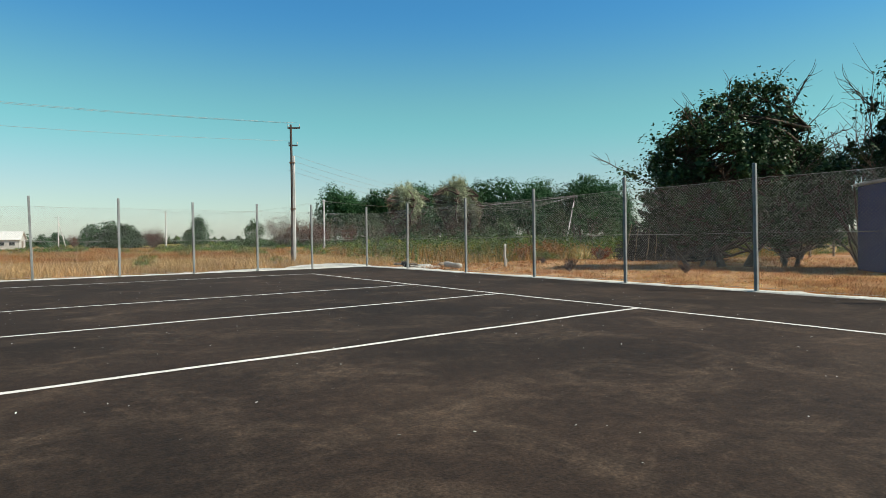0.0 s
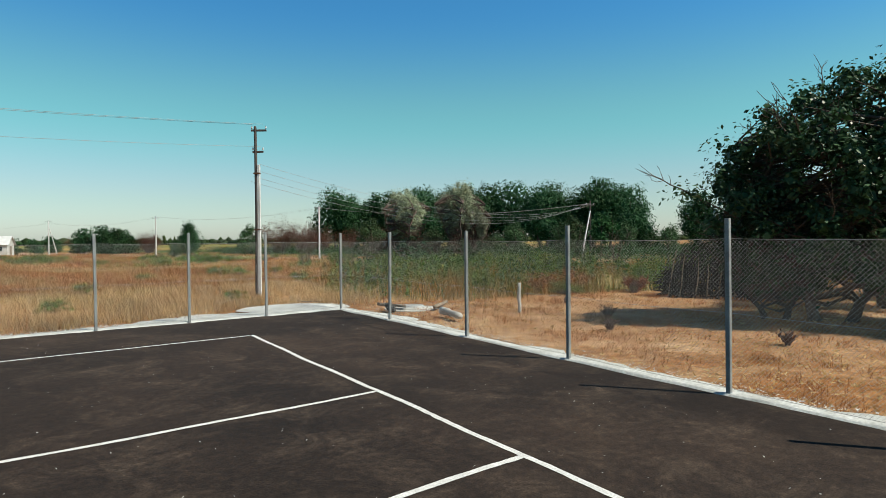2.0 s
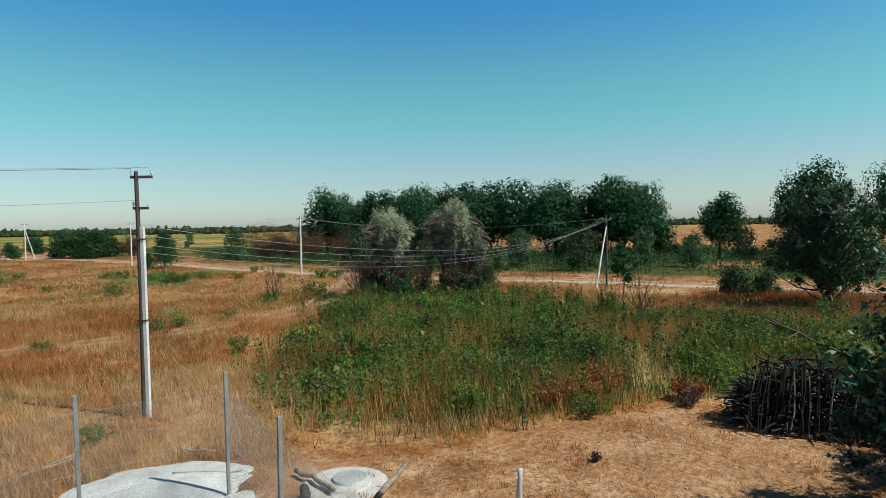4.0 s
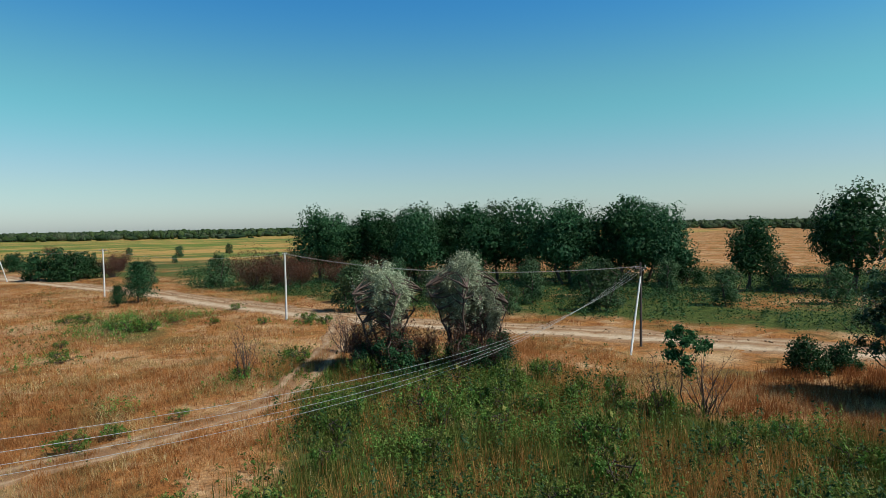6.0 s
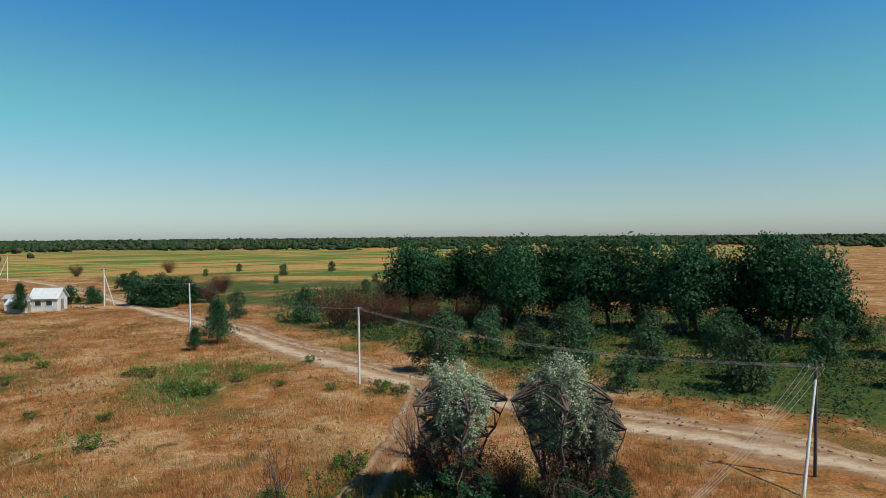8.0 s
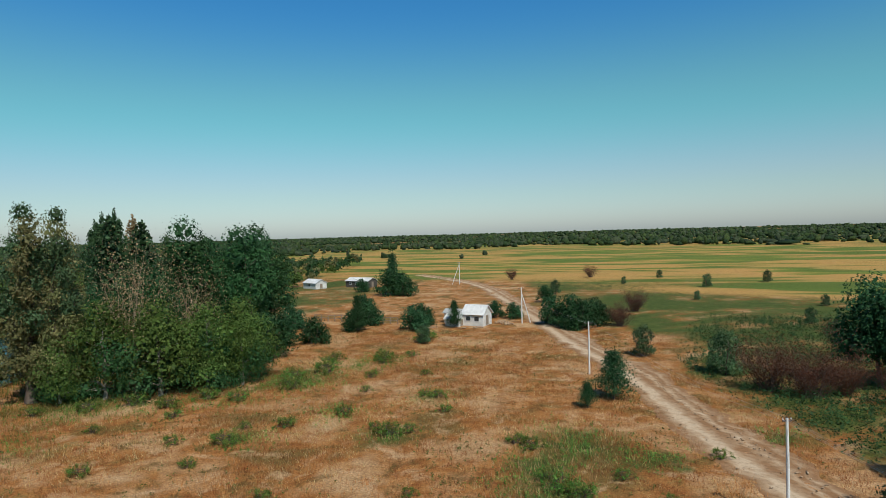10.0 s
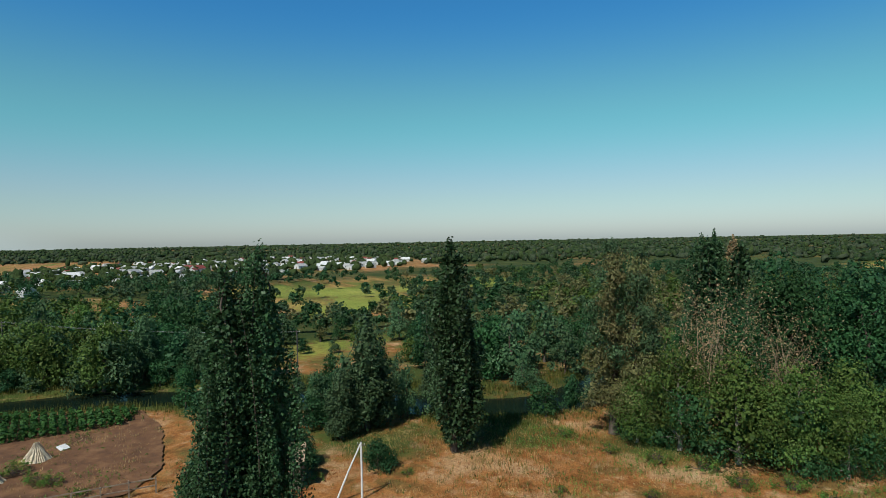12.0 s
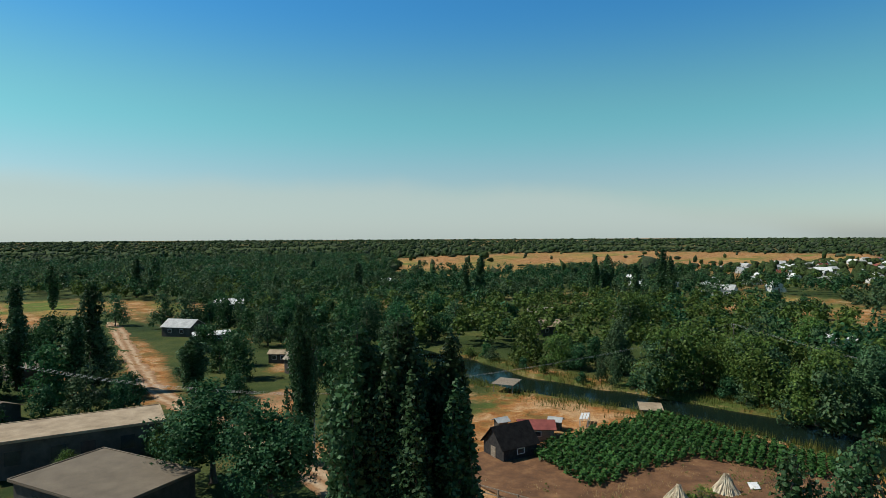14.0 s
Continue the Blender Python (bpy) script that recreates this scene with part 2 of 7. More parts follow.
def asphalt_material():
    m, n, l, b = base_mat("asphalt", 0.85)
    big = noise_tex(n, l, 0.22, 6, 0.62)
    mid = noise_tex(n, l, 1.1, 12, 0.78)
    mid.inputs["Distortion"].default_value = 0.6
    fine = noise_tex(n, l, 55, 3, 0.7)
    grit = noise_tex(n, l, 9.0, 8, 0.8)
    r = ramp(n, [(0.32, (0.016, 0.0108, 0.0080)), (0.55, (0.031, 0.0202, 0.0145)), (0.78, (0.068, 0.044, 0.030))])
    l.new(big.outputs["Fac"], r.inputs["Fac"])
    d = ramp(n, [(0.48, (0, 0, 0)), (0.60, (0.25, 0.25, 0.25)), (0.72, (1.0, 1.0, 1.0))])
    l.new(mid.outputs["Fac"], d.inputs["Fac"])
    c = mix(n, l, d.outputs["Color"], r.outputs["Color"], (0.128, 0.092, 0.066))
    sp = ramp(n, [(0.36, (0.55, 0.55, 0.55)), (0.52, (1.0, 1.0, 1.0)), (0.70, (1.7, 1.65, 1.6))])
    l.new(grit.outputs["Fac"], sp.inputs["Fac"])
    c = mix(n, l, 1.0, c, sp.outputs["Color"], "MULTIPLY")
    g = ramp(n, [(0.3, (0.5, 0.5, 0.5)), (0.7, (1.5, 1.5, 1.5))])
    l.new(fine.outputs["Fac"], g.inputs["Fac"])
    l.new(mix(n, l, 1.0, c, g.outputs["Color"], "MULTIPLY"), b.inputs["Base Color"])
    bump(n, l, b, fine.outputs["Fac"], 0.5, 0.006)
    b.inputs["Specular IOR Level"].default_value = 0.25
    return m


M["asphalt"] = asphalt_material()


def dirt_material(name, a, b_, c):
    m, n, l, b = base_mat(name, 0.95)
    big = noise_tex(n, l, 0.5, 6, 0.65)
    fine = noise_tex(n, l, 14, 4, 0.7)
    r = ramp(n, [(0.3, a), (0.52, b_), (0.75, c)])
    l.new(big.outputs["Fac"], r.inputs["Fac"])
    g = ramp(n, [(0.3, (0.7, 0.7, 0.7)), (0.7, (1.2, 1.2, 1.2))])
    l.new(fine.outputs["Fac"], g.inputs["Fac"])
    l.new(mix(n, l, 1.0, r.outputs["Color"], g.outputs["Color"], "MULTIPLY"), b.inputs["Base Color"])
    bump(n, l, b, fine.outputs["Fac"], 0.6, 0.05)
    return m


def road_material():
    """Sandy track: pale packed wheel lanes, rough brown earth between and beside them."""
    m, n, l, b = base_mat("road", 0.95)
    at = n.new("ShaderNodeAttribute")
    at.attribute_name = "lane"
    big = noise_tex(n, l, 0.45, 6, 0.65)
    mid = noise_tex(n, l, 3.0, 5, 0.7)
    fine = noise_tex(n, l, 16, 4, 0.7)
    add = n.new("ShaderNodeMath")
    add.operation = "MULTIPLY_ADD"
    l.new(big.outputs["Fac"], add.inputs[0])
    add.inputs[1].default_value = 0.7
    l.new(at.outputs["Fac"], add.inputs[2])
    r = ramp(n, [(0.42, (0.26, 0.135, 0.058)), (0.62, (0.33, 0.205, 0.11)), (0.86, (0.43, 0.30, 0.185)), (1.0, (0.51, 0.385, 0.26))])
    l.new(add.outputs[0], r.inputs["Fac"])
    g = ramp(n, [(0.30, (0.65, 0.62, 0.58)), (0.46, (1.0, 1.0, 1.0)), (0.7, (1.15, 1.15, 1.15))])
    l.new(mid.outputs["Fac"], g.inputs["Fac"])
    l.new(mix(n, l, 1.0, r.outputs["Color"], g.outputs["Color"], "MULTIPLY"), b.inputs["Base Color"])
    bump(n, l, b, fine.outputs["Fac"], 0.7, 0.06)
    return m


M["road"] = road_material()
M["earth"] = dirt_material("earth", (0.20, 0.115, 0.06), (0.36, 0.24, 0.145), (0.52, 0.40, 0.285))
M["soil"] = dirt_material("soil", (0.075, 0.032, 0.012), (0.150, 0.070, 0.028), (0.26, 0.135, 0.058))
for k_ in ("tar", "timber_dark", "brickwork"):
    M[k_].node_tree.nodes["Principled BSDF"].inputs["Specular IOR Level"].default_value = 0.12
M["clod"] = dirt_material("clod", (0.26, 0.165, 0.095), (0.38, 0.26, 0.16), (0.48, 0.35, 0.235))


def ground_material():
    """The land: dry grass, green growth and bare earth, shared out by the masks that the sheet carries."""
    m, n, l, b = base_mat("ground", 0.95)
    b.inputs["Specular IOR Level"].default_value = 0.1
    big = noise_tex(n, l, 0.045, 6, 0.65)
    mid = noise_tex(n, l, 0.6, 6, 0.7)
    fine = noise_tex(n, l, 7.0, 4, 0.75)
    dry = ramp(n, [(0.25, (0.19, 0.070, 0.021)), (0.45, (0.32, 0.132, 0.040)), (0.6, (0.42, 0.200, 0.068)), (0.8, (0.49, 0.29, 0.125))])
    l.new(mid.outputs["Fac"], dry.inputs["Fac"])
    grn = ramp(n, [(0.25, (0.036, 0.056, 0.014)), (0.5, (0.070, 0.098, 0.023)), (0.75, (0.135, 0.150, 0.040))])
    l.new(mid.outputs["Fac"], grn.inputs["Fac"])
    bare = ramp(n, [(0.30, (0.22, 0.105, 0.052)), (0.46, (0.40, 0.215, 0.108)), (0.58, (0.50, 0.30, 0.165)), (0.75, (0.60, 0.43, 0.275))])
    l.new(mid.outputs["Fac"], bare.inputs["Fac"])
    wood = ramp(n, [(0.30, (0.024, 0.042, 0.014)), (0.5, (0.050, 0.072, 0.021)), (0.68, (0.105, 0.112, 0.034))])
    l.new(big.outputs["Fac"], wood.inputs["Fac"])
    # the field lies in long bands of stubble, green and ripe crop
    band = noise_tex(n, l, 1.0, 5, 0.6, dims=(0.0022, 0.0075, 0.02))
    crop = ramp(n, [(0.34, (0.085, 0.135, 0.028)), (0.41, (0.16, 0.200, 0.038)), (0.435, (0.46, 0.265, 0.085)), (0.465, (0.40, 0.270, 0.080)), (0.48, (0.10, 0.150, 0.030)), (0.515, (0.17, 0.210, 0.040)), (0.53, (0.48, 0.270, 0.090)), (0.56, (0.40, 0.260, 0.080)), (0.575, (0.12, 0.165, 0.033)), (0.66, (0.10, 0.145, 0.030))])
    l.new(band.outputs["Fac"], crop.inputs["Fac"])
    drift = noise_tex(n, l, 0.13, 5, 0.6)
    blot = noise_tex(n, l, 0.32, 6, 0.68)
    blot.inputs["Distortion"].default_value = 0.5
    pale = ramp(n, [(0.50, (0, 0, 0)), (0.64, (0.85, 0.85, 0.85))])
    l.new(drift.outputs["Fac"], pale.inputs["Fac"])
    olive = ramp(n, [(0.38, (0.8, 0.8, 0.8)), (0.46, (0, 0, 0))])
    l.new(drift.outputs["Fac"], olive.inputs["Fac"])
    col = mix(n, l, pale.outputs["Color"], dry.outputs["Color"], (0.52, 0.34, 0.18))
    col = mix(n, l, olive.outputs["Color"], col, (0.15, 0.115, 0.038))
    straw = ramp(n, [(0.54, (0, 0, 0)), (0.66, (0.8, 0.8, 0.8))])
    l.new(blot.outputs["Fac"], straw.inputs["Fac"])
    col = mix(n, l, straw.outputs["Color"], col, (0.57, 0.385, 0.215))
    weedy = ramp(n, [(0.34, (0.9, 0.9, 0.9)), (0.45, (0, 0, 0))])
    l.new(blot.outputs["Fac"], weedy.inputs["Fac"])
    col = mix(n, l, weedy.outputs["Color"], col, (0.135, 0.085, 0.026))
    lush = ramp(n, [(0.3, (0.15, 0.19, 0.036)), (0.5, (0.26, 0.30, 0.058)), (0.7, (0.36, 0.36, 0.085))])
    l.new(big.outputs["Fac"], lush.inputs["Fac"])
    for key, c in (("green", grn), ("crop", crop), ("bare", bare), ("wood", wood), ("lush", lush)):
        at = n.new("ShaderNodeAttribute")
        at.attribute_name = key
        add = n.new("ShaderNodeMath")
        add.operation = "MULTIPLY_ADD"
        l.new(mid.outputs["Fac"], add.inputs[0])
        add.inputs[1].default_value = 0.9
        l.new(at.outputs["Fac"], add.inputs[2])
        sm = n.new("ShaderNodeMapRange")
        sm.interpolation_type = "SMOOTHSTEP"
        sm.inputs["From Min"].default_value, sm.inputs["From Max"].default_value = 0.72, 1.12
        l.new(add.outputs[0], sm.inputs["Value"])
        col = mix(n, l, sm.outputs["Result"], col, c.outputs["Color"])
    g = ramp(n, [(0.3, (0.45, 0.45, 0.45)), (0.72, (1.4, 1.4, 1.4))])
    l.new(fine.outputs["Fac"], g.inputs["Fac"])
    l.new(mix(n, l, 1.0, col, g.outputs["Color"], "MULTIPLY"), b.inputs["Base Color"])
    bump(n, l, b, fine.outputs["Fac"], 0.8, 0.12)
    return m


M["ground"] = ground_material()


def water_material():
    m, n, l, b = base_mat("water", 0.14)
    b.inputs["Base Color"].default_value = (0.006, 0.013, 0.009, 1)
    b.inputs["Specular IOR Level"].default_value = 0.06
    w = noise_tex(n, l, 1.2, 3, 0.5)
    bump(n, l, b, w.outputs["Fac"], 0.08, 0.05)
    return m


M["water"] = water_material()


def wood_material(name, dark, light):
    """Far woodland: fine leafy mottling between two greens."""
    m, n, l, b = base_mat(name, 0.9)
    geo = n.new("ShaderNodeNewGeometry")
    r = ramp(n, [(0.0, dark), (1.0, light)])
    l.new(geo.outputs["Random Per Island"], r.inputs["Fac"])
    f = noise_tex(n, l, 0.9, 5, 0.75)
    g = ramp(n, [(0.35, (0.45, 0.45, 0.45)), (0.65, (1.35, 1.35, 1.3))])
    l.new(f.outputs["Fac"], g.inputs["Fac"])
    l.new(mix(n, l, 1.0, r.outputs["Color"], g.outputs["Color"], "MULTIPLY"), b.inputs["Base Color"])
    bump(n, l, b, f.outputs["Fac"], 1.0, 0.8)
    b.inputs["Specular IOR Level"].default_value = 0.1
    return m


M["wood_far_a"] = wood_material("wood_far_a", (0.022, 0.042, 0.018), (0.040, 0.066, 0.026))
M["wood_far_b"] = wood_material("wood_far_b", (0.034, 0.058, 0.020), (0.058, 0.086, 0.030))
M["wood_far_c"] = wood_material("wood_far_c", (0.042, 0.060, 0.034), (0.070, 0.090, 0.050))


# ---- mesh helpers ----
def mesh_of(name, verts, faces, mats, face_mat=None, smooth=False):
    """A mesh from numpy vertices and a list of equal-sized face index arrays."""
    me = bpy.data.meshes.new(name)
    verts = np.asarray(verts, dtype=np.float32)
    if not isinstance(faces, list):
        faces = [faces]
    faces = [np.asarray(f, dtype=np.int32) for f in faces if len(f)]
    me.vertices.add(len(verts))
    me.vertices.foreach_set("co", verts.ravel())
    total = sum(f.size for f in faces)
    me.loops.add(total)
    me.loops.foreach_set("vertex_index", np.concatenate([f.ravel() for f in faces]))
    sizes = np.concatenate([np.full(len(f), f.shape[1], dtype=np.int32) for f in faces])
    me.polygons.add(len(sizes))
    starts = np.concatenate([[0], np.cumsum(sizes)[:-1]]).astype(np.int32)
    me.polygons.foreach_set("loop_start", starts)
    for m in mats if isinstance(mats, (list, tuple)) else [mats]:
        me.materials.append(m)
    if face_mat is not None:
        me.polygons.foreach_set("material_index", np.asarray(face_mat, dtype=np.int32))
    if smooth:
        me.polygons.foreach_set("use_smooth", np.ones(len(sizes), dtype=bool))
    me.update(calc_edges=True)
    return me


def child(name, me, parent=None, at=(0, 0, 0), label=""):
    ob = new(name, me)
    ob.parent = parent
    ob.location = at
    if label:
        ob["label"] = label
    return ob


def part(name, bm, material, parent=None, label="", smooth=False):
    me = bpy.data.meshes.new(name)
    bm.to_mesh(me)
    bm.free()
    me.materials.append(material)
    if smooth:
        for p in me.polygons:
            p.use_smooth = True
    return child(name, me, parent, (0, 0, 0), label)


def root(name, label, category, at=(0, 0, 0), turn=0.0, group="", kind=""):
    ob = new(name)
    ob.empty_display_size = 0.2
    ob.location = at
    ob.rotation_euler = (0, 0, radians(turn))
    return tagged(ob, label, category, group, kind)


def add_box(bm, x0, x1, y0, y1, z0, z1, bevel=0.0, m=None):
    r = bmesh.ops.create_cube(bm, size=1.0)
    vs = r["verts"]
    bmesh.ops.scale(bm, verts=vs, vec=(x1 - x0, y1 - y0, z1 - z0))
    bmesh.ops.translate(bm, verts=vs, vec=((x0 + x1) / 2, (y0 + y1) / 2, (z0 + z1) / 2))
    if m is not None:
        bmesh.ops.transform(bm, matrix=m, verts=vs)
    if bevel:
        es = list({e for v in vs for e in v.link_edges})
        bmesh.ops.bevel(bm, geom=es, offset=bevel, segments=1, affect="EDGES")
    return bm


def box(x0, x1, y0, y1, z0, z1, bevel=0.0, m=None):
    return add_box(bmesh.new(), x0, x1, y0, y1, z0, z1, bevel, m)


def tube_mesh(paths, sides=6):
    """Tapered tubes: paths is a list of (points, radii). Returns vertices and quads."""
    V, Fq = [], []
    base = 0
    ang = np.arange(sides) * 2 * math.pi / sides
    for pts, rad in paths:
        pts = np.asarray(pts, float)
        d = np.gradient(pts, axis=0)
        d /= np.linalg.norm(d, axis=1, keepdims=True) + 1e-9
        ref = np.where(np.abs(d[:, 2:3]) > 0.9, np.array([[1.0, 0, 0]]), np.array([[0, 0, 1.0]]))
        u = np.cross(d, ref)
        u /= np.linalg.norm(u, axis=1, keepdims=True) + 1e-9
        w = np.cross(d, u)
        rad = np.asarray(rad, float)[:, None, None]
        ring = pts[:, None, :] + rad * (u[:, None, :] * np.cos(ang)[None, :, None] + w[:, None, :] * np.sin(ang)[None, :, None])
        V.append(ring.reshape(-1, 3))
        n = len(pts)
        i = np.arange(n - 1)[:, None] * sides + np.arange(sides)[None, :]
        j = np.arange(n - 1)[:, None] * sides + (np.arange(sides)[None, :] + 1) % sides
        Fq.append((np.stack([i, j, j + sides, i + sides], -1).reshape(-1, 4)) + base)
        base += n * sides
    return np.concatenate(V), np.concatenate(Fq)


def leaf_quads(rng, centres, normals, size, slim=0.55, spread=0.5):
    """Leaf-shaped quads at the centres; normals bent by chance."""
    n = len(centres)
    nr = normals + rng.normal(0, spread, (n, 3))
    nr /= np.linalg.norm(nr, axis=1, keepdims=True) + 1e-9
    t = rng.normal(0, 1, (n, 3))
    t -= nr * (t * nr).sum(1, keepdims=True)
    t /= np.linalg.norm(t, axis=1, keepdims=True) + 1e-9
    b = np.cross(nr, t)
    s = size * rng.uniform(0.6, 1.3, (n, 1))
    v = np.stack([centres - t * s * 0.5, centres + b * s * slim * 0.5 - t * s * 0.05, centres + t * s * 0.5, centres - b * s * slim * 0.5 - t * s * 0.05], 1)
    return v.reshape(-1, 3), np.arange(4 * n).reshape(-1, 4)


def unit(rng, n):
    v = rng.normal(0, 1, (n, 3))
    return v / (np.linalg.norm(v, axis=1, keepdims=True) + 1e-9)


def limb(rng, a, b, r0, r1, n=6, bow=0.08):
    a, b = np.asarray(a, float), np.asarray(b, float)
    s = np.linspace(0, 1, n)[:, None]
    L = np.linalg.norm(b - a)
    off = rng.normal(0, bow * L, (1, 3)) * np.sin(s * math.pi) + rng.normal(0, 0.012 * L, (n, 3)) * (s > 0) * (s < 1)
    return a + (b - a) * s + off, np.linspace(r0, r1, n)


# ---- trees ----
def broad_tree(name, seed, h, rad, low=0.15, clumps=60, per=90, leaf=0.16, mats=("leaf_dark",), bark="bark", lean=0.0, flat=1.0,
               dry=0, twigs=0, clump=0.2, stems=1, label="", category="tree", trunk_r=None, limbs=None, sides=6, core=0.16, plume=0.0, lobes=0):
    """A broadleaved tree: tapered trunk, limbs to each clump of the crown, leaves in uneven clumps with gaps between or in rounded lobes."""
    rng = np.random.default_rng(seed)
    tree = root(name, label, category)
    zc = h * (low + 1) / 2
    hz = h * (1 - low) / 2
    tr = trunk_r or 0.022 * h + 0.03
    paths, cs, rs = [], [], []
    k = 0
    while len(cs) < clumps and k < clumps * 30:
        k += 1
        d = unit(rng, 1)[0]
        f = rng.uniform(0.35, 1.0) ** 0.6
        squash = 1.0 - 0.25 * max(0, d[2])
        c = np.array([d[0] * rad * f * squash, d[1] * rad * f * squash, zc + d[2] * hz * f * flat])
        c[0] += lean * c[2]
        bump_ = 1 + 0.17 * math.sin(3 * math.atan2(d[1], d[0]) + seed) + 0.10 * math.sin(5 * d[2] + seed * 2)
        c[:2] *= bump_ * (1 + (0.45 * max(0, -d[2]) if low < 0.1 else 0))
        if cs and min(np.linalg.norm(c - q) for q in cs) < clump * rad * 0.55:
            continue
        cs.append(c)
        rs.append(rad * clump * rng.uniform(0.7, 1.4))
    cs = np.array(cs)
    if lobes:
        # large rounded lobes that grow into one another
        d = unit(rng, lobes)
        rm = 0.36 * min(rad, hz * 1.1)
        q = rng.uniform(0.4, 1.0, lobes) ** 0.6
        cs = np.stack([d[:, 0] * (rad - rm) * q, d[:, 1] * (rad - rm) * q, zc + d[:, 2] * (hz - rm * 0.9) * q], -1)
        k = max(3, int(1.2 * h / rad))
        cs[:k] = np.stack([rng.normal(0, 0.10 * rad, k), rng.normal(0, 0.10 * rad, k), zc + (hz - rm * 0.95) * np.linspace(-0.2, 1.0, k)], -1)
        rs = rm * np.exp(rng.normal(0.02, 0.25, lobes))
        if low < 0.08:
            # a skirt of lower lobes hides the stem
            k = int(lobes * min(0.42, 0.85 * rad / h))
            a = rng.uniform(0, 2 * math.pi, k)
            o = rad * rng.uniform(0.35, 0.78, k)
            cs[-k:] = np.stack([np.cos(a) * o, np.sin(a) * o, h * rng.uniform(0.10, 0.30, k)], -1)
            rs[-k:] = np.minimum(rs[-k:], cs[-k:, 2] * 1.25 + 0.1 * rad)
        cs[:, 0] += lean * cs[:, 2]
    heads = []
    for s in range(stems):
        a = 2 * math.pi * s / stems + seed
        o = np.array([math.cos(a), math.sin(a), 0]) * (0.0 if stems == 1 else tr * 2.2)
        t_end = np.array([o[0] * 6 + lean * h * 0.8, o[1] * 6, h * (0.86 if stems == 1 else 0.72)])
        p, r = limb(rng, o + (0, 0, -0.1), t_end, tr * (1 if stems == 1 else 0.7), 0.02, 9, 0.03)
        r[0] *= 1.35
        paths.append((p, r))
        heads.append(p)
    for c in cs[:limbs]:
        p = heads[int(rng.integers(stems))]
        zt = max(h * 0.08, min(c[2] - 0.35 * np.linalg.norm(c[:2]) - 0.05 * h, h * 0.8))
        i = int(np.argmin(abs(p[:, 2] - zt)))
        d = np.linalg.norm(c - p[i])
        paths.append(limb(rng, p[i], c, min(tr * 0.45, 0.012 + 0.018 * d), 0.008, 5, 0.07))
    for _ in range(dry):
        c = cs[int(rng.integers(len(cs)))]
        out = c - np.array([0, 0, zc])
        out /= np.linalg.norm(out) + 1e-9
        out[2] = abs(out[2]) + 0.4
        e = c + out * rad * rng.uniform(0.14, 0.36)
        p, r = limb(rng, c, e, 0.022, 0.006, 6, 0.06)
        paths.append((p, r))
        for i in (2, 3, 4, 5):
            for _k in range(2):
                q = p[i] + (unit(rng, 1)[0] * 0.9 + out) * rad * 0.10
                paths.append(limb(rng, p[i], q, 0.009, 0.004, 4, 0.08))
    for _ in range(twigs):
        c = cs[int(rng.integers(len(cs)))]
        e = c + unit(rng, 1)[0] * rad * clump * 1.6
        paths.append(limb(rng, c, e, 0.014, 0.005, 4, 0.1))
    v, f = tube_mesh(paths, sides)
    child("trunk", mesh_of("trunk", v, f, M[bark], smooth=True), tree)
    which = rng.integers(0, len(mats), len(cs)) if len(mats) > 1 else np.zeros(len(cs), int)
    for mi, mat in enumerate(mats):
        pick = np.where(which == mi)[0]
        if not len(pick):
            continue
        cen, nor, big = [], [], []
        for i in pick if lobes else ():
            n = int(clumps * per / lobes * (rs[i] / np.mean(rs)) ** 2)
            u = unit(rng, n)
            u[:, 2] += 0.2
            u /= np.linalg.norm(u, axis=1, keepdims=True)
            wave = 1 + 0.15 * np.sin(u @ rng.normal(0, 4.5, 3) + i) + 0.12 * np.sin(u @ rng.normal(0, 9, 3) + 2 * i)
            c = cs[i] + u * (rs[i] * wave * np.minimum(1.16, rng.normal(0.95, 0.11, n)))[:, None] * np.array([1, 1, 0.9])
            c[:, 2] = np.maximum(c[:, 2], 0.02)
            deep = np.min([np.linalg.norm(c - cs[j], axis=1) / rs[j] for j in range(lobes) if j != i], axis=0)
            c, u = c[deep > 0.74], u[deep > 0.74]
            cen.append(c)
            nor.append(u + np.array([0, 0, 0.15]))
            k = max(3, n // 7)
            big.append(cs[i] + unit(rng, k) * rng.uniform(0.2, 0.78, (k, 1)) * rs[i])
        for i in () if lobes else pick:
            k = max(2, int(per * core))
            big.append(cs[i] + unit(rng, k) * rng.uniform(0.1, 0.6, (k, 1)) * rs[i])
            n = int(per * rng.uniform(0.6, 1.3))
            u = unit(rng, n)
            q = np.minimum(np.abs(rng.normal(0.55, 0.33, (n, 1))), 1.15)
            # each clump is drawn out along its own slanting axis
            ax = unit(rng, 1)[0] * np.array([1, 1, 0.5]) + np.array([0, 0, plume])
            ax /= np.linalg.norm(ax)
            u2 = u + ax * (u @ ax)[:, None] * rng.uniform(0.2, 0.9 + plume)
            cen.append(cs[i] + u2 * q * rs[i])
            nor.append(u * 0.7 + np.array([0, 0, 0.55]))
        v, f = leaf_quads(rng, np.concatenate(cen), np.concatenate(nor), leaf)
        big = np.concatenate(big)
        v2, f2 = leaf_quads(rng, big, unit(rng, len(big)), leaf * 1.9, 0.8)
        child("crown", mesh_of("crown", np.concatenate([v, v2]), np.concatenate([f, f2 + len(v)]), M[mat]), tree)
    return tree


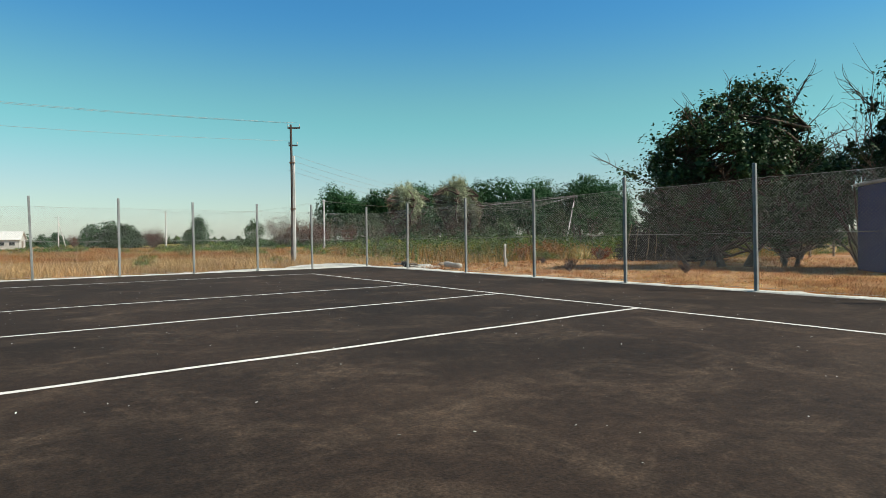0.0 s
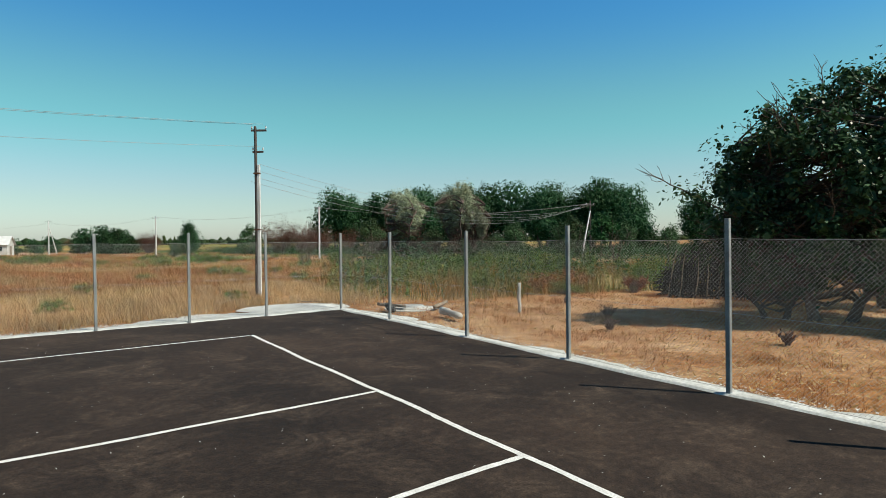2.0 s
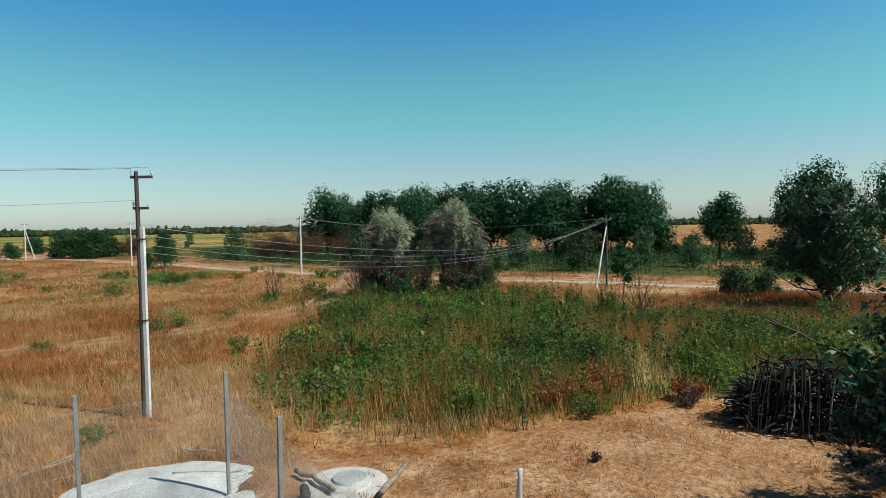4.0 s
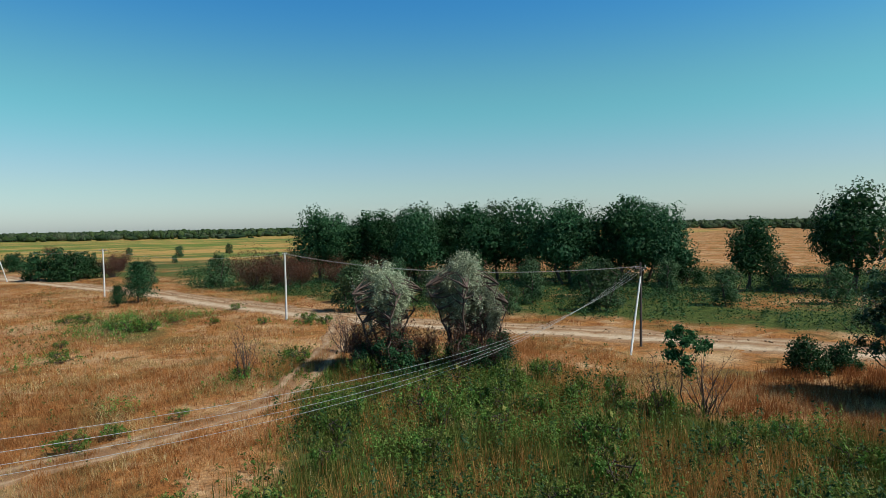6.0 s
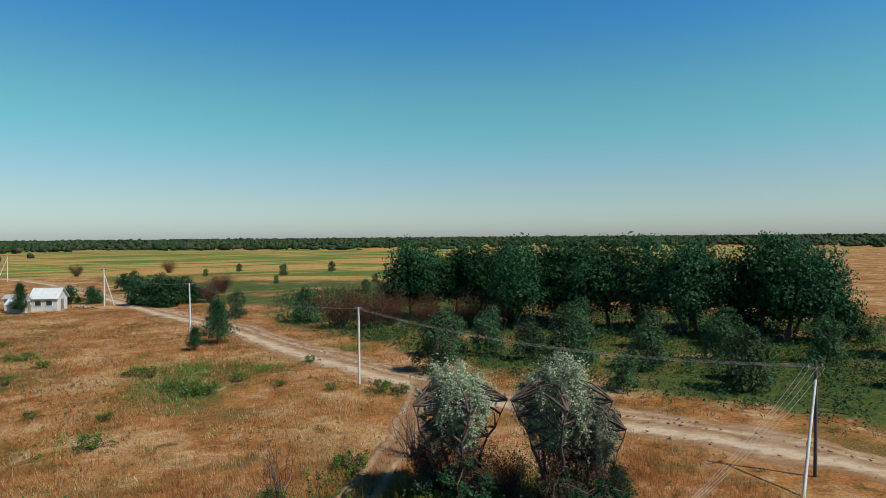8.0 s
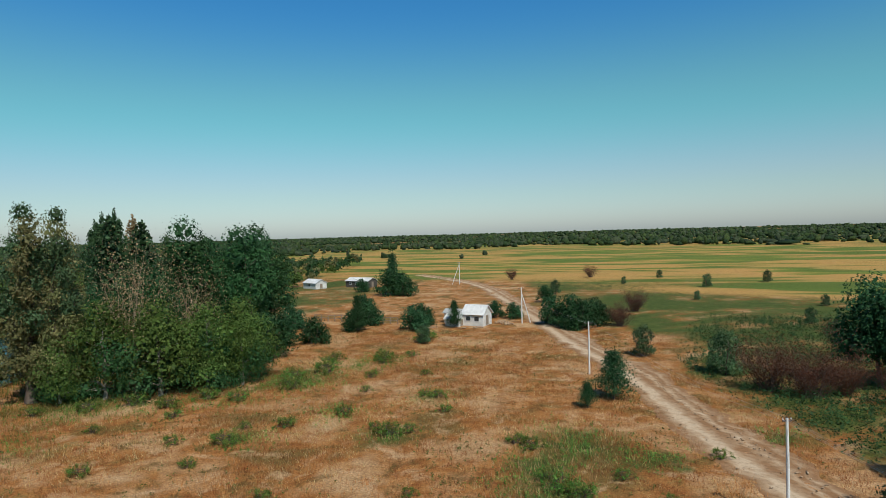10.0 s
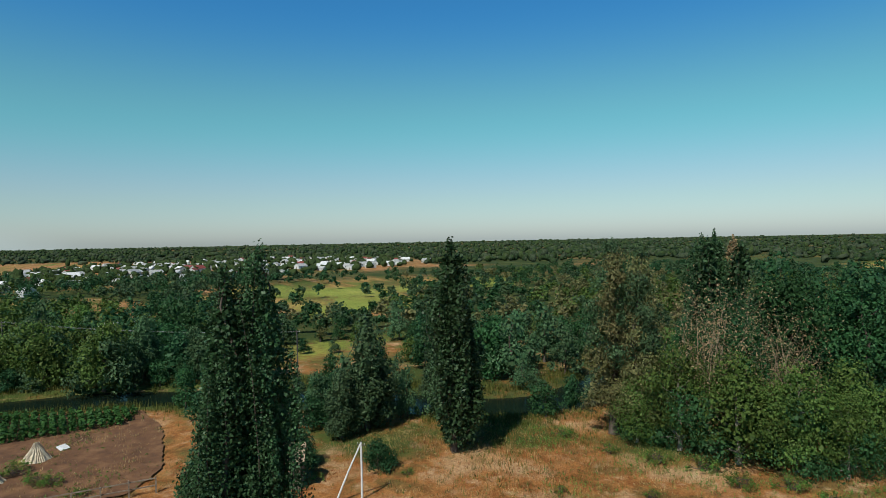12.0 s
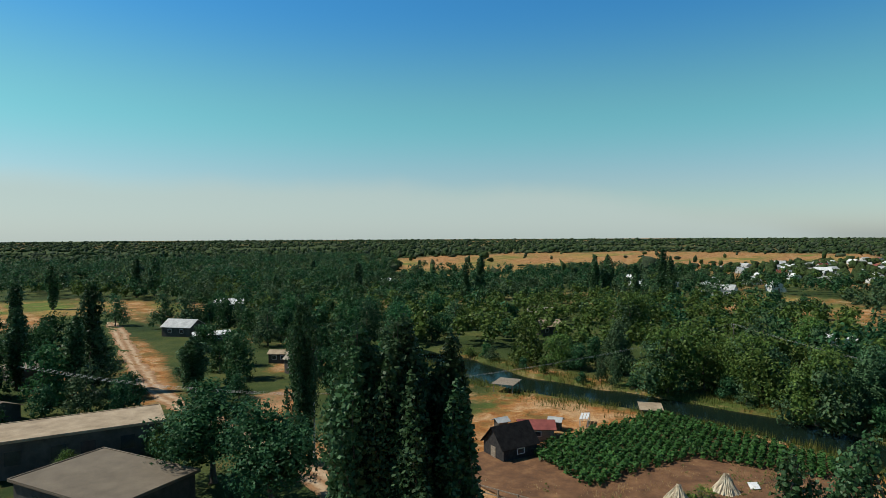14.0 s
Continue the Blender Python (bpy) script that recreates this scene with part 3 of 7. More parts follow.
def poplar_tree(name, seed, h, rad, n=9000, leaf=0.2, mat="leaf_poplar", label="", columns=22, mats=None):
    """A columnar poplar: steep limbs close to the trunk, leaves in upright plumes that end in separate tips."""
    rng = np.random.default_rng(seed)
    tree = root(name, label, "tree")
    tr = 0.012 * h + 0.06
    p, r = limb(rng, (0, 0, -0.1), (rng.normal(0, 0.1), rng.normal(0, 0.1), h * 0.97), tr, 0.015, 12, 0.006)
    r[0] *= 1.4
    paths = [(p, r)]
    cen, nor = [], []
    for c in range(columns):
        a = c * 2.399 + rng.uniform(-0.3, 0.3)
        z0 = h * rng.uniform(0.03, 0.62) if c else h * 0.3
        ln = h * rng.uniform(0.22, 0.42)
        z1 = min(h * rng.uniform(0.9, 1.0) if c < 4 else z0 + ln, h)
        env = lambda z: rad * max(0.10, (min(1.0, (0.3 + z / h) / 0.46) ** 0.8) * (1 - max(0, (z / h - 0.6) / 0.42) ** 2.2))
        zs = np.linspace(z0, z1, 7)
        off = rng.uniform(0.45, 0.95) if c > 2 else rng.uniform(0.0, 0.3)
        pts = np.array([[math.cos(a) * env(z) * off * min(1, 0.25 + i * 0.25), math.sin(a) * env(z) * off * min(1, 0.25 + i * 0.25), z] for i, z in enumerate(zs)])
        paths.append((pts, np.linspace(0.05, 0.008, 7)))
        m = int(n / columns * (z1 - z0) / ln) if c >= 4 else int(n / columns)
        s = rng.uniform(0, 1, m) ** 0.85
        idx = s * 6
        i0 = np.minimum(idx.astype(int), 5)
        fr = (idx - i0)[:, None]
        q = pts[i0] * (1 - fr) + pts[i0 + 1] * fr
        thick = rad * 0.44 * (1 - 0.72 * s ** 2)[:, None] * np.sqrt(rng.uniform(0.05, 1, (m, 1)))
        u = unit(rng, m)
        q = q + u * thick * np.array([1, 1, 1.4])
        cen.append(q)
        nor.append(u + np.array([0, 0, 0.25]))
    v, f = tube_mesh(paths, 5)
    child("trunk", mesh_of("trunk", v, f, M["bark"], smooth=True), tree)
    v, f = leaf_quads(rng, np.concatenate(cen), np.concatenate(nor), leaf, 0.7, 0.6)
    # larger leaves close to the trunk close the column
    k = n // 5
    z = h * rng.uniform(0.05, 0.9, k)
    a = rng.uniform(0, 2 * math.pi, k)
    e = rad * 0.6 * np.minimum(1.0, (0.3 + z / h) / 0.46) * (1 - np.clip((z / h - 0.6) / 0.42, 0, 1) ** 2.2) * np.sqrt(rng.uniform(0, 1, k))
    v2, f2 = leaf_quads(rng, np.stack([np.cos(a) * e, np.sin(a) * e, z], -1), unit(rng, k), leaf * 1.5, 0.8)
    v, f = np.concatenate([v, v2]), np.concatenate([f, f2 + len(v)])
    child("crown", mesh_of("crown", v, f, M[mat]), tree)
    return tree


def conifer_bush(name, seed, h, rad, n=2600, leaf=0.16, mat="leaf_dark", label="", category="bush"):
    """A dense upright bush, wide at the foot and ragged at its pointed top."""
    rng = np.random.default_rng(seed)
    tree = root(name, label, category)
    p, r = limb(rng, (0, 0, -0.05), (0, 0, h * 0.95), 0.05 + 0.01 * h, 0.01, 6, 0.02)
    paths, cen, nor = [(p, r)], [], []
    for k in range(34):
        z = h * (0.06 + 0.9 * (k / 34))
        a = k * 2.4
        out = rad * (1.05 - z / h) ** 0.75 * rng.uniform(0.6, 1.15)
        e = np.array([math.cos(a) * out, math.sin(a) * out, z + out * 0.45])
        paths.append(limb(rng, (0, 0, z * 0.9), e, 0.02, 0.006, 4, 0.05))
        m = n // 34
        s = rng.uniform(0.2, 1.05, (m, 1))
        q = np.array([0, 0, z * 0.9]) + (e - np.array([0, 0, z * 0.9])) * s + rng.normal(0, rad * 0.13, (m, 3))
        cen.append(q)
        nor.append(unit(rng, m) + np.array([math.cos(a), math.sin(a), 0.7]) * 0.6)
    v, f = tube_mesh(paths, 5)
    child("stem", mesh_of("stem", v, f, M["bark"]), tree)
    v, f = leaf_quads(rng, np.concatenate(cen), np.concatenate(nor), leaf)
    child("crown", mesh_of("crown", v, f, M[mat]), tree)
    return tree


def twig_bush(name, seed, h, rad, n=40, mat="twig", leaves=0, leaf_mat_name="leaf_red", leaf=0.1, label="", category="bush"):
    """A bare or half-bare bush: stems that fork twice, with a few leaves left."""
    rng = np.random.default_rng(seed)
    bush = root(name, label, category)
    paths, tips = [], []
    for k in range(n):
        a, o = rng.uniform(0, 2 * math.pi), rad * rng.uniform(0.3, 1.0)
        e = np.array([math.cos(a) * o, math.sin(a) * o, h * rng.uniform(0.6, 1.0) * (1 - 0.25 * o / rad)])
        p, r = limb(rng, (rng.normal(0, 0.12 * rad), rng.normal(0, 0.12 * rad), -0.03), e, 0.012 + 0.006 * h, 0.006, 6, 0.06)
        paths.append((p, r))
        for i in (2, 3, 4, 5):
            for _ in range(2):
                q = p[i] + (unit(rng, 1)[0] + np.array([0, 0, 0.5])) * h * 0.12
                paths.append(limb(rng, p[i], q, 0.009, 0.004, 3, 0.06))
                tips.append(q)
    v, f = tube_mesh(paths, 4)
    child("stem", mesh_of("stem", v, f, M[mat]), bush)
    if leaves:
        tips = np.array(tips)
        c = tips[rng.integers(0, len(tips), leaves)] + rng.normal(0, 0.07 * h, (leaves, 3))
        c[:, 2] = np.abs(c[:, 2])
        v, f = leaf_quads(rng, c, unit(rng, leaves) + np.array([0, 0, 0.5]), leaf)
        child("crown", mesh_of("crown", v, f, M[leaf_mat_name]), bush)
    return bush


def put(ob, x, y, z=0.0, turn=0.0, size=1.0, tall=None, label=""):
    """Another of the same thing at a place on the ground."""
    c = copy_thing(ob, pose(x, y, z, 0, 0, turn) @ Matrix.Diagonal((size, size, tall or size, 1)))
    if label:
        c["label"] = label
    return c


def first(ob, x, y, z=0.0, turn=0.0, size=1.0, tall=None):
    ob.matrix_basis = pose(x, y, z, 0, 0, turn) @ Matrix.Diagonal((size, size, tall or size, 1))
    return ob


# ---- the land ----
RIVER = [(-90, -80), (-89, -55), (-84, -37), (-84, -24), (-85.5, -14), (-86, -3), (-85.5, 9), (-82, 20), (-77, 32), (-70, 44), (-62, 55), (-60, 66), (-66, 78), (-78, 90), (-96, 102)]
ROAD = [(-62, 246), (-38, 216), (-24, 192), (-11, 158), (-2, 133), (6.5, 108), (14.3, 88), (20, 68.5), (25, 53), (29.3, 43), (34, 35.8), (38.5, 29), (41.8, 21.3), (45.5, 15), (51, 4), (57, -9), (65, -28)]
TRACK = [(26.5, 50), (22.5, 41.5), (19.4, 35.7), (13.9, 28.1), (9.4, 25.5), (5.0, 23.7), (-4, 22), (-16, 22.5)]


def catmull(pts, per=8):
    p = np.array([pts[0]] + list(pts) + [pts[-1]], float)
    out = []
    for i in range(1, len(p) - 2):
        for s in np.linspace(0, 1, per, endpoint=False):
            a, b, c, d = p[i - 1], p[i], p[i + 1], p[i + 2]
            out.append(0.5 * ((2 * b) + (c - a) * s + (2 * a - 5 * b + 4 * c - d) * s * s + (3 * b - a - 3 * c + d) * s ** 3))
    out.append(p[-2])
    return np.array(out)


def dist_to(X, Y, line):
    """Distance of each point from a polyline."""
    best = np.full(X.shape, 1e9)
    for a, b in zip(line[:-1], line[1:]):
        d = b - a
        s = np.clip(((X - a[0]) * d[0] + (Y - a[1]) * d[1]) / (d @ d + 1e-9), 0, 1)
        best = np.minimum(best, np.hypot(X - a[0] - s * d[0], Y - a[1] - s * d[1]))
    return best


def inside(X, Y, poly, soft=2.0):
    """1 inside a polygon, falling to 0 over the soft edge."""
    poly = np.array(poly, float)
    c = np.zeros(X.shape, bool)
    for (x0, y0), (x1, y1) in zip(poly, np.roll(poly, -1, 0)):
        hit = ((y0 > Y) != (y1 > Y)) & (X < (x1 - x0) * (Y - y0) / (y1 - y0 + 1e-12) + x0)
        c ^= hit
    d = dist_to(X, Y, np.vstack([poly, poly[:1]]))
    return np.clip(0.5 + np.where(c, d, -d) / (2 * soft), 0, 1)


def lumps(X, Y, scale, seed):
    """Cheap smooth noise from a few waves."""
    r = np.random.default_rng(seed)
    z = np.zeros(X.shape)
    for k in range(7):
        a, f = r.uniform(0, 2 * math.pi), r.uniform(0.6, 2.2) / scale
        z += np.sin((X * math.cos(a) + Y * math.sin(a)) * f * 2 * math.pi / 2.5 + r.uniform(0, 6.3))
    return z / 7 ** 0.5 / 1.4


river_line, road_line, track_line = catmull(RIVER), catmull(ROAD), catmull(TRACK)
GREEN_ZONE = [(15, 33), (19, 31), (24, 30), (27, 22), (26.5, 17), (27, 13), (29.5, 9), (35, 4), (40, 0), (30, 1), (18, 1.8), (14.5, 3.6), (10.8, 4.0), (8.5, 4.4), (6.5, 7.5), (7.2, 14), (11, 19), (13.5, 25)]
BANK_ZONE = [(20, 90), (26, 72), (31, 52), (36, 43), (42, 35), (47, 25), (53, 13), (62, 0), (74, -14), (100, -10), (105, 36), (92, 54), (76, 72), (56, 92), (48, 134), (28, 134)]
YARD_ZONE = [(3.7, -40), (3.7, 3.5), (5.5, 5.5), (9, 3.6), (14, 3.0), (18, 1.0), (30, 0), (60, -14), (60, -40)]
PLOT_ZONE = [(-44, -16), (-52, -24), (-76, -26), (-80, -12), (-76, 17), (-66, 20), (-48, 22), (-42, 8)]
CAMP_ZONE = [(-28, -28), (-33, -14), (-42, -30), (-52, -45), (-48, -90), (-76, -160), (-54, -175), (-32, -100), (-16, -62), (-4, -42), (-8, -16), (-20, -12)]
CROP_ZONE = [(60, 155), (-20, 200), (-160, 250), (-420, 420), (-700, 900), (400, 1100), (500, 300), (180, 190)]
MEADOWS = [([(-247, -256), (-290, -200), (-366, -195), (-523, -150), (-684, -60), (-900, -120), (-850, -420), (-660, -480), (-452, -491), (-330, -330)], "dry"),
           ([(-150, 60), (-215, 100), (-300, 160), (-340, 110), (-290, 20), (-235, 10), (-200, 30)], "crop"),
           ([(-185, 0), (-240, -40), (-290, -80), (-270, -30), (-215, 10)], "dry"),
           ([(-205, -55), (-215, -8), (-275, -25), (-265, -60)], "dry"),
           ([(-330, -60), (-420, -150), (-760, -90), (-820, 170), (-540, 230), (-440, 140), (-380, 60)], "village"),
           ([(-95, 30), (-82, 46), (-104, 62), (-120, 40)], "crop"),
           ([(-36, -172), (-60, -178), (-90, -170), (-100, -192), (-84, -240), (-50, -262), (-20, -240)], "dry")]
WOOD_W = [(-66, 108), (-52, 76), (-66, 34), (-92, 24), (-92, -60), (-76, -120), (-56, -260), (-600, -900), (-3000, -900), (-3000, 3000), (-600, 900), (-190, 310)]


def axis(lo, hi, step, far):
    mid = np.arange(lo, hi + 0.01, step)
    g = [0.0]
    s = step
    while g[-1] < far:
        s *= 1.16
        g.append(g[-1] + s)
    g = np.array(g[1:])
    return np.concatenate([lo - g[::-1], mid, hi + g])


gx, gy = axis(-104, 62, 1.0, 4600), axis(-60, 136, 1.0, 4600)
X, Y = np.meshgrid(gx, gy, indexing="ij")


def land_height(X, Y):
    z = -0.06 + 0.05 * lumps(X, Y, 9, 3) + 0.03 * lumps(X, Y, 2.5, 4)
    court = np.clip((np.maximum(X - 3.6, Y - 3.7 - 0.1 * (X - 3.6))) / 3.0, 0, 1)
    court = np.where((X > -16) & (Y > -32), court, 1.0)
    z = np.where(court < 1, -0.05 + (z + 0.05) * court, z)
    d = dist_to(X, Y, river_line)
    w = 3.4 + 0.5 * lumps(X, Y, 8, 9)
    z = z - 1.3 * np.clip((w + 2.2 - d) / 2.6, 0, 1)
    return z


Z = land_height(X, Y)
R = np.hypot(X, Y)
patch = lumps(X, Y, 12, 21) * 0.6 + lumps(X, Y, 4.5, 22) * 0.4
bigp = lumps(X, Y, 70, 23)
green = 0.16 + 0.20 * patch
green = np.maximum(green, inside(X, Y, GREEN_ZONE, 1.6) * 0.95 + 0.25 * patch)
green = np.maximum(green, inside(X, Y, BANK_ZONE, 3) * (0.62 + 0.4 * patch))
for cx, cy, cr, v in ((10, 62, 6, 0.6), (8.5, 53, 5, 0.55), (-5, 61, 4, 0.6), (-4.5, 73, 4, 0.55), (-23, 79, 8, 0.6), (-17, 59, 3, 0.5), (16, 60, 4, 0.55), (-10, 84, 6, 0.45),
                      (2.5, 21, 3, 0.4), (-30, 52, 5, 0.5), (-49, 55, 6, 0.85), (-40, 66, 8, 0.7), (8, 57, 4, 0.6), (12, 31.5, 2.2, 0.55), (17, 34.5, 2, 0.6), (6, 36, 3, 0.4), (-9, 40, 3, 0.35), (25, 66, 4, 0.6), (-49, 29, 7, 0.85), (-52, 40, 6, 0.8)):
    green = np.maximum(green, v * np.exp(-((X - cx) ** 2 + (Y - cy) ** 2) / cr ** 2) + 0.12 * patch)

green = np.maximum(green, inside(X, Y, [(13, 116), (30, 96), (62, 90), (130, 190), (70, 270), (-16, 262), (-20, 215), (-4, 165), (6, 136)], 6) * (0.62 + 0.32 * patch))
bankg = np.clip((11 - dist_to(X, Y, river_line)) / 5, 0, 1)
green = np.maximum(green, bankg * (0.62 + 0.3 * patch))
crop = inside(X, Y, CROP_ZONE, 12) * (0.80 + 0.35 * lumps(X * 0.3, Y * 2.2, 50, 33))
wood = inside(X, Y, WOOD_W, 4) * (0.66 + 0.28 * bigp)
green = np.maximum(green, np.clip((-44 - X) / 8, 0, 1) * (R < 420) * (0.52 + 0.36 * patch) * (1 - inside(X, Y, PLOT_ZONE, 2)))
wood = np.maximum(wood, np.where(R > 900, 0.62 + 0.35 * bigp, 0))
wood = np.maximum(wood, inside(X, Y, [(-62, -250), (-110, -190), (-240, -258), (-330, -335), (-460, -500), (-900, -700), (-1200, -1500), (500, -1500), (120, -180), (10, -180)], 8) * 0.9)
bare = inside(X, Y, YARD_ZONE, 0.8) * (0.62 + 0.22 * patch) * np.clip(1 + (Y + 5) / 12, 0.45, 1)
bare = np.maximum(bare, inside(X, Y, CAMP_ZONE, 4) * (0.22 + 0.3 * patch))
wood = np.maximum(wood, inside(X, Y, [(-8, -16), (-36, -12), (-50, -22), (-92, -40), (-130, -320), (60, -320), (40, -60), (0, -50)], 5) * (0.78 + 0.42 * patch))
green = np.maximum(green, inside(X, Y, [(-8, -14), (-36, -10), (-48, -20), (-60, -60), (-50, -110), (10, -110), (10, -40)], 5) * (0.42 + 0.3 * patch))
for q_ in ([(-46.3, -59), (-57, -58.1), (-46.5, -41.1), (-41.9, -40.7), (-40.1, -46.2)], [(-45, -37.3), (-44, -29), (-36, -20), (-33, -25)], [(-28.4, -109.6), (-37.5, -107.5), (-29.6, -77.3), (-23, -84.5)], [(-40, -66), (-36, -66), (-42, -94), (-55, -128), (-58, -126)], [(-84, -92), (-76, -84), (-60, -68), (-56, -72)]):
    k_ = inside(X, Y, q_, 1.5)
    bare, wood, green = np.maximum(bare, k_ * (0.40 + 0.4 * patch)), wood * (1 - 0.6 * k_), green * (1 - 0.6 * k_)
bare = np.maximum(bare, np.clip(1.1 - dist_to(X, Y, road_line) / 3.2, 0, 1) * 0.6)
verge = np.clip(1 - np.abs(Y - (3.52 + 0.105 * (X - 3.645) + 1.1)) / 1.0, 0, 1) * (X > -16) * (X < 4.5)
bare = np.maximum(bare, verge * 0.75)
rim = np.abs(dist_to(X, Y, river_line) - 4.6)
bare = np.maximum(bare, np.clip(1 - rim / 1.3, 0, 1) * 0.5)
for poly, kind in MEADOWS:
    k = inside(X, Y, poly, 10)
    wood = wood * (1 - k)
    if kind == "dry":
        green = np.maximum(green, k * (0.36 + 0.25 * patch))
        crop = np.maximum(crop, k * (0.42 + 0.3 * patch) * (R > 180))
    if kind == "crop":
        crop = np.maximum(crop, k * (0.5 + 0.35 * patch))
        green = np.maximum(green, k * 0.55)
    elif kind == "village":
        green = np.maximum(green, k * (0.4 + 0.3 * patch))
lush = np.maximum.reduce([inside(X, Y, q_, 12) * (0.62 + 0.3 * patch) for q_ in (
    [(-205, 60), (-262, 20), (-300, 36), (-262, 90), (-300, 170), (-250, 185), (-225, 120)], [(-150, 50), (-200, 40), (-215, 90), (-170, 95)], [(-92, 30), (-100, 44), (-110, 60), (-128, 68), (-118, 40)])])
lush = np.maximum(lush, inside(X, Y, CROP_ZONE, 10) * (0.22 * lumps(X * 0.5, Y * 2, 60, 31)))
nx, ny = X.shape
idx = np.arange(nx * ny).reshape(nx, ny)
quads = np.stack([idx[:-1, :-1], idx[1:, :-1], idx[1:, 1:], idx[:-1, 1:]], -1).reshape(-1, 4)
land = mesh_of("ground", np.stack([X, Y, Z], -1).reshape(-1, 3), quads, M["ground"], smooth=True)
for key, v in (("green", green), ("crop", crop), ("bare", bare), ("wood", wood), ("lush", lush)):
    land.attributes.new(key, "FLOAT", "POINT").data.foreach_set("value", np.clip(v, 0, 1).astype(np.float32).ravel())
tagged(new("ground", land), "dry orange-brown steppe grassland with green weedy patches and bare earth", "ground", kind="structure")


def strip(line, width, z, seed, rows=7, profile=None):
    """A ribbon along a line with wavering edges, cut across into rows; profile gives its height across."""
    rng = np.random.default_rng(seed)
    d = np.gradient(line, axis=0)
    nrm = np.stack([-d[:, 1], d[:, 0]], 1) / (np.linalg.norm(d, axis=1, keepdims=True) + 1e-9)
    s = np.linspace(-0.5, 0.5, rows)
    n = len(line)
    wl_ = width * (1 + 0.16 * np.interp(np.arange(n), np.arange(0, n + 3, 3), rng.normal(0, 1, len(np.arange(0, n + 3, 3)))))
    wr_ = width * (1 + 0.16 * np.interp(np.arange(n), np.arange(0, n + 3, 3), rng.normal(0, 1, len(np.arange(0, n + 3, 3)))))
    P_ = line[:, None, :] + nrm[:, None, :] * (s[None, :] * np.where(s[None, :] < 0, wl_[:, None], wr_[:, None]))[..., None]
    hz = np.array([z + (profile(v) if profile else 0) for v in s])[None, :] + 0.012 * rng.normal(0, 1, (n, rows)) * (np.abs(s) < 0.45)
    V = np.concatenate([P_, np.broadcast_to(hz[..., None], (n, rows, 1))], -1).reshape(-1, 3)
    i = np.arange(n * rows).reshape(n, rows)
    return V, np.stack([i[:-1, :-1], i[:-1, 1:], i[1:, 1:], i[1:, :-1]], -1).reshape(-1, 4)


def dense(line, step=0.8):
    seg = np.concatenate([[0], np.cumsum(np.linalg.norm(np.diff(line, axis=0), axis=1))])
    t = np.arange(0, seg[-1], step)
    return np.stack([np.interp(t, seg, line[:, 0]), np.interp(t, seg, line[:, 1])], 1)


def lay_road(name, line, width, seed, lanes, label, category, rows=17):
    """A dirt track that follows the land, its ragged edges running out into the grass."""
    rng = np.random.default_rng(seed)
    V, Fq = strip(line, width, 0.0, seed, rows)
    s = np.tile(np.linspace(-0.5, 0.5, rows), len(line))
    lane = np.zeros(len(V))
    for at, wide, pale in lanes:
        lane = np.maximum(lane, pale * np.exp(-((s - at) / wide) ** 2))
    edge = np.clip((np.abs(s) - 0.40) / 0.10, 0, 1)
    lane = np.clip(lane * (1 - edge) + 0.10 * rng.normal(0, 1, len(V)), 0, 1)
    rough_ = (1 - lane) * (1 - edge)
    V[:, 2] = land_height(V[:, 0], V[:, 1]) + 0.045 - 0.035 * lane + 0.03 * rough_ * rng.normal(0, 1, len(V)) - 0.10 * edge
    me = mesh_of(name, V, Fq, M["road"], smooth=True)
    me.attributes.new("lane", "FLOAT", "POINT").data.foreach_set("value", lane.astype(np.float32))
    return tagged(new(name, me), label, category, kind="structure")


lay_road("road", dense(road_line, 0.5), 6.2, 5, ((-0.18, 0.15, 0.7), (0.14, 0.07, 0.5), (0.31, 0.06, 0.36)), "pale sandy dirt road with wheel ruts through dry grass", "road", 21)
# two wheel tracks of the side path
trk = dense(track_line, 0.5)
lay_road("track", trk, 2.3, 7, ((-0.29, 0.08, 0.42), (0.29, 0.08, 0.42)), "narrow sandy wheel track worn through the weeds", "track", 13)
# river
v, f = strip(dense(river_line, 2.0), 11.0, -0.62, 11, 3)
v[:, 2] = -0.62
tagged(new("water", mesh_of("water", v, f, M["water"], smooth=True)), "narrow dark still river between reedy banks", "river", kind="structure")


# ---- the court ----
SKEW = 0.105                  # the north side runs slightly askew
FX = 3.645
north = lambda x: 3.52 + SKEW * (x - FX)
POSTS_E = [(FX, y) for y in (0.55, -2.86, -5.83, -8.72, -11.6, -14.5, -17.5, -20.5)]
POSTS_N = [(x, north(x)) for x in (1.32, -0.69, -2.75, -4.85, -6.97, -9.1, -11.2, -13.3)]
CORNER = (FX, north(FX) + 0.1)


def wavering_slab(x0, x1, y0, y1, z, thick, seed):
    """A slab with slightly uneven edges."""
    rng = np.random.default_rng(seed)
    pts = []
    for a, b, n in (((x0, y0), (x1, y0), 30), ((x1, y0), (x1, y1), 60), ((x1, y1), (x0, y1 + SKEW * (x0 - x1)), 40), ((x0, y1 + SKEW * (x0 - x1)), (x0, y0), 40)):
        for i in range(n):
            s = i / n
            w = 0.04 if 0 < i else 0
            pts.append((a[0] + (b[0] - a[0]) * s + rng.normal(0, w), a[1] + (b[1] - a[1]) * s + rng.normal(0, w)))
    bm = bmesh.new()
    top = [bm.verts.new((x, y, z)) for x, y in pts]
    low = [bm.verts.new((x, y, z - thick)) for x, y in pts]
    bm.faces.new(top)
    for i in range(len(pts)):
        j = (i + 1) % len(pts)
        bm.faces.new((low[i], low[j], top[j], top[i]))
    bm.normal_update()
    return bm


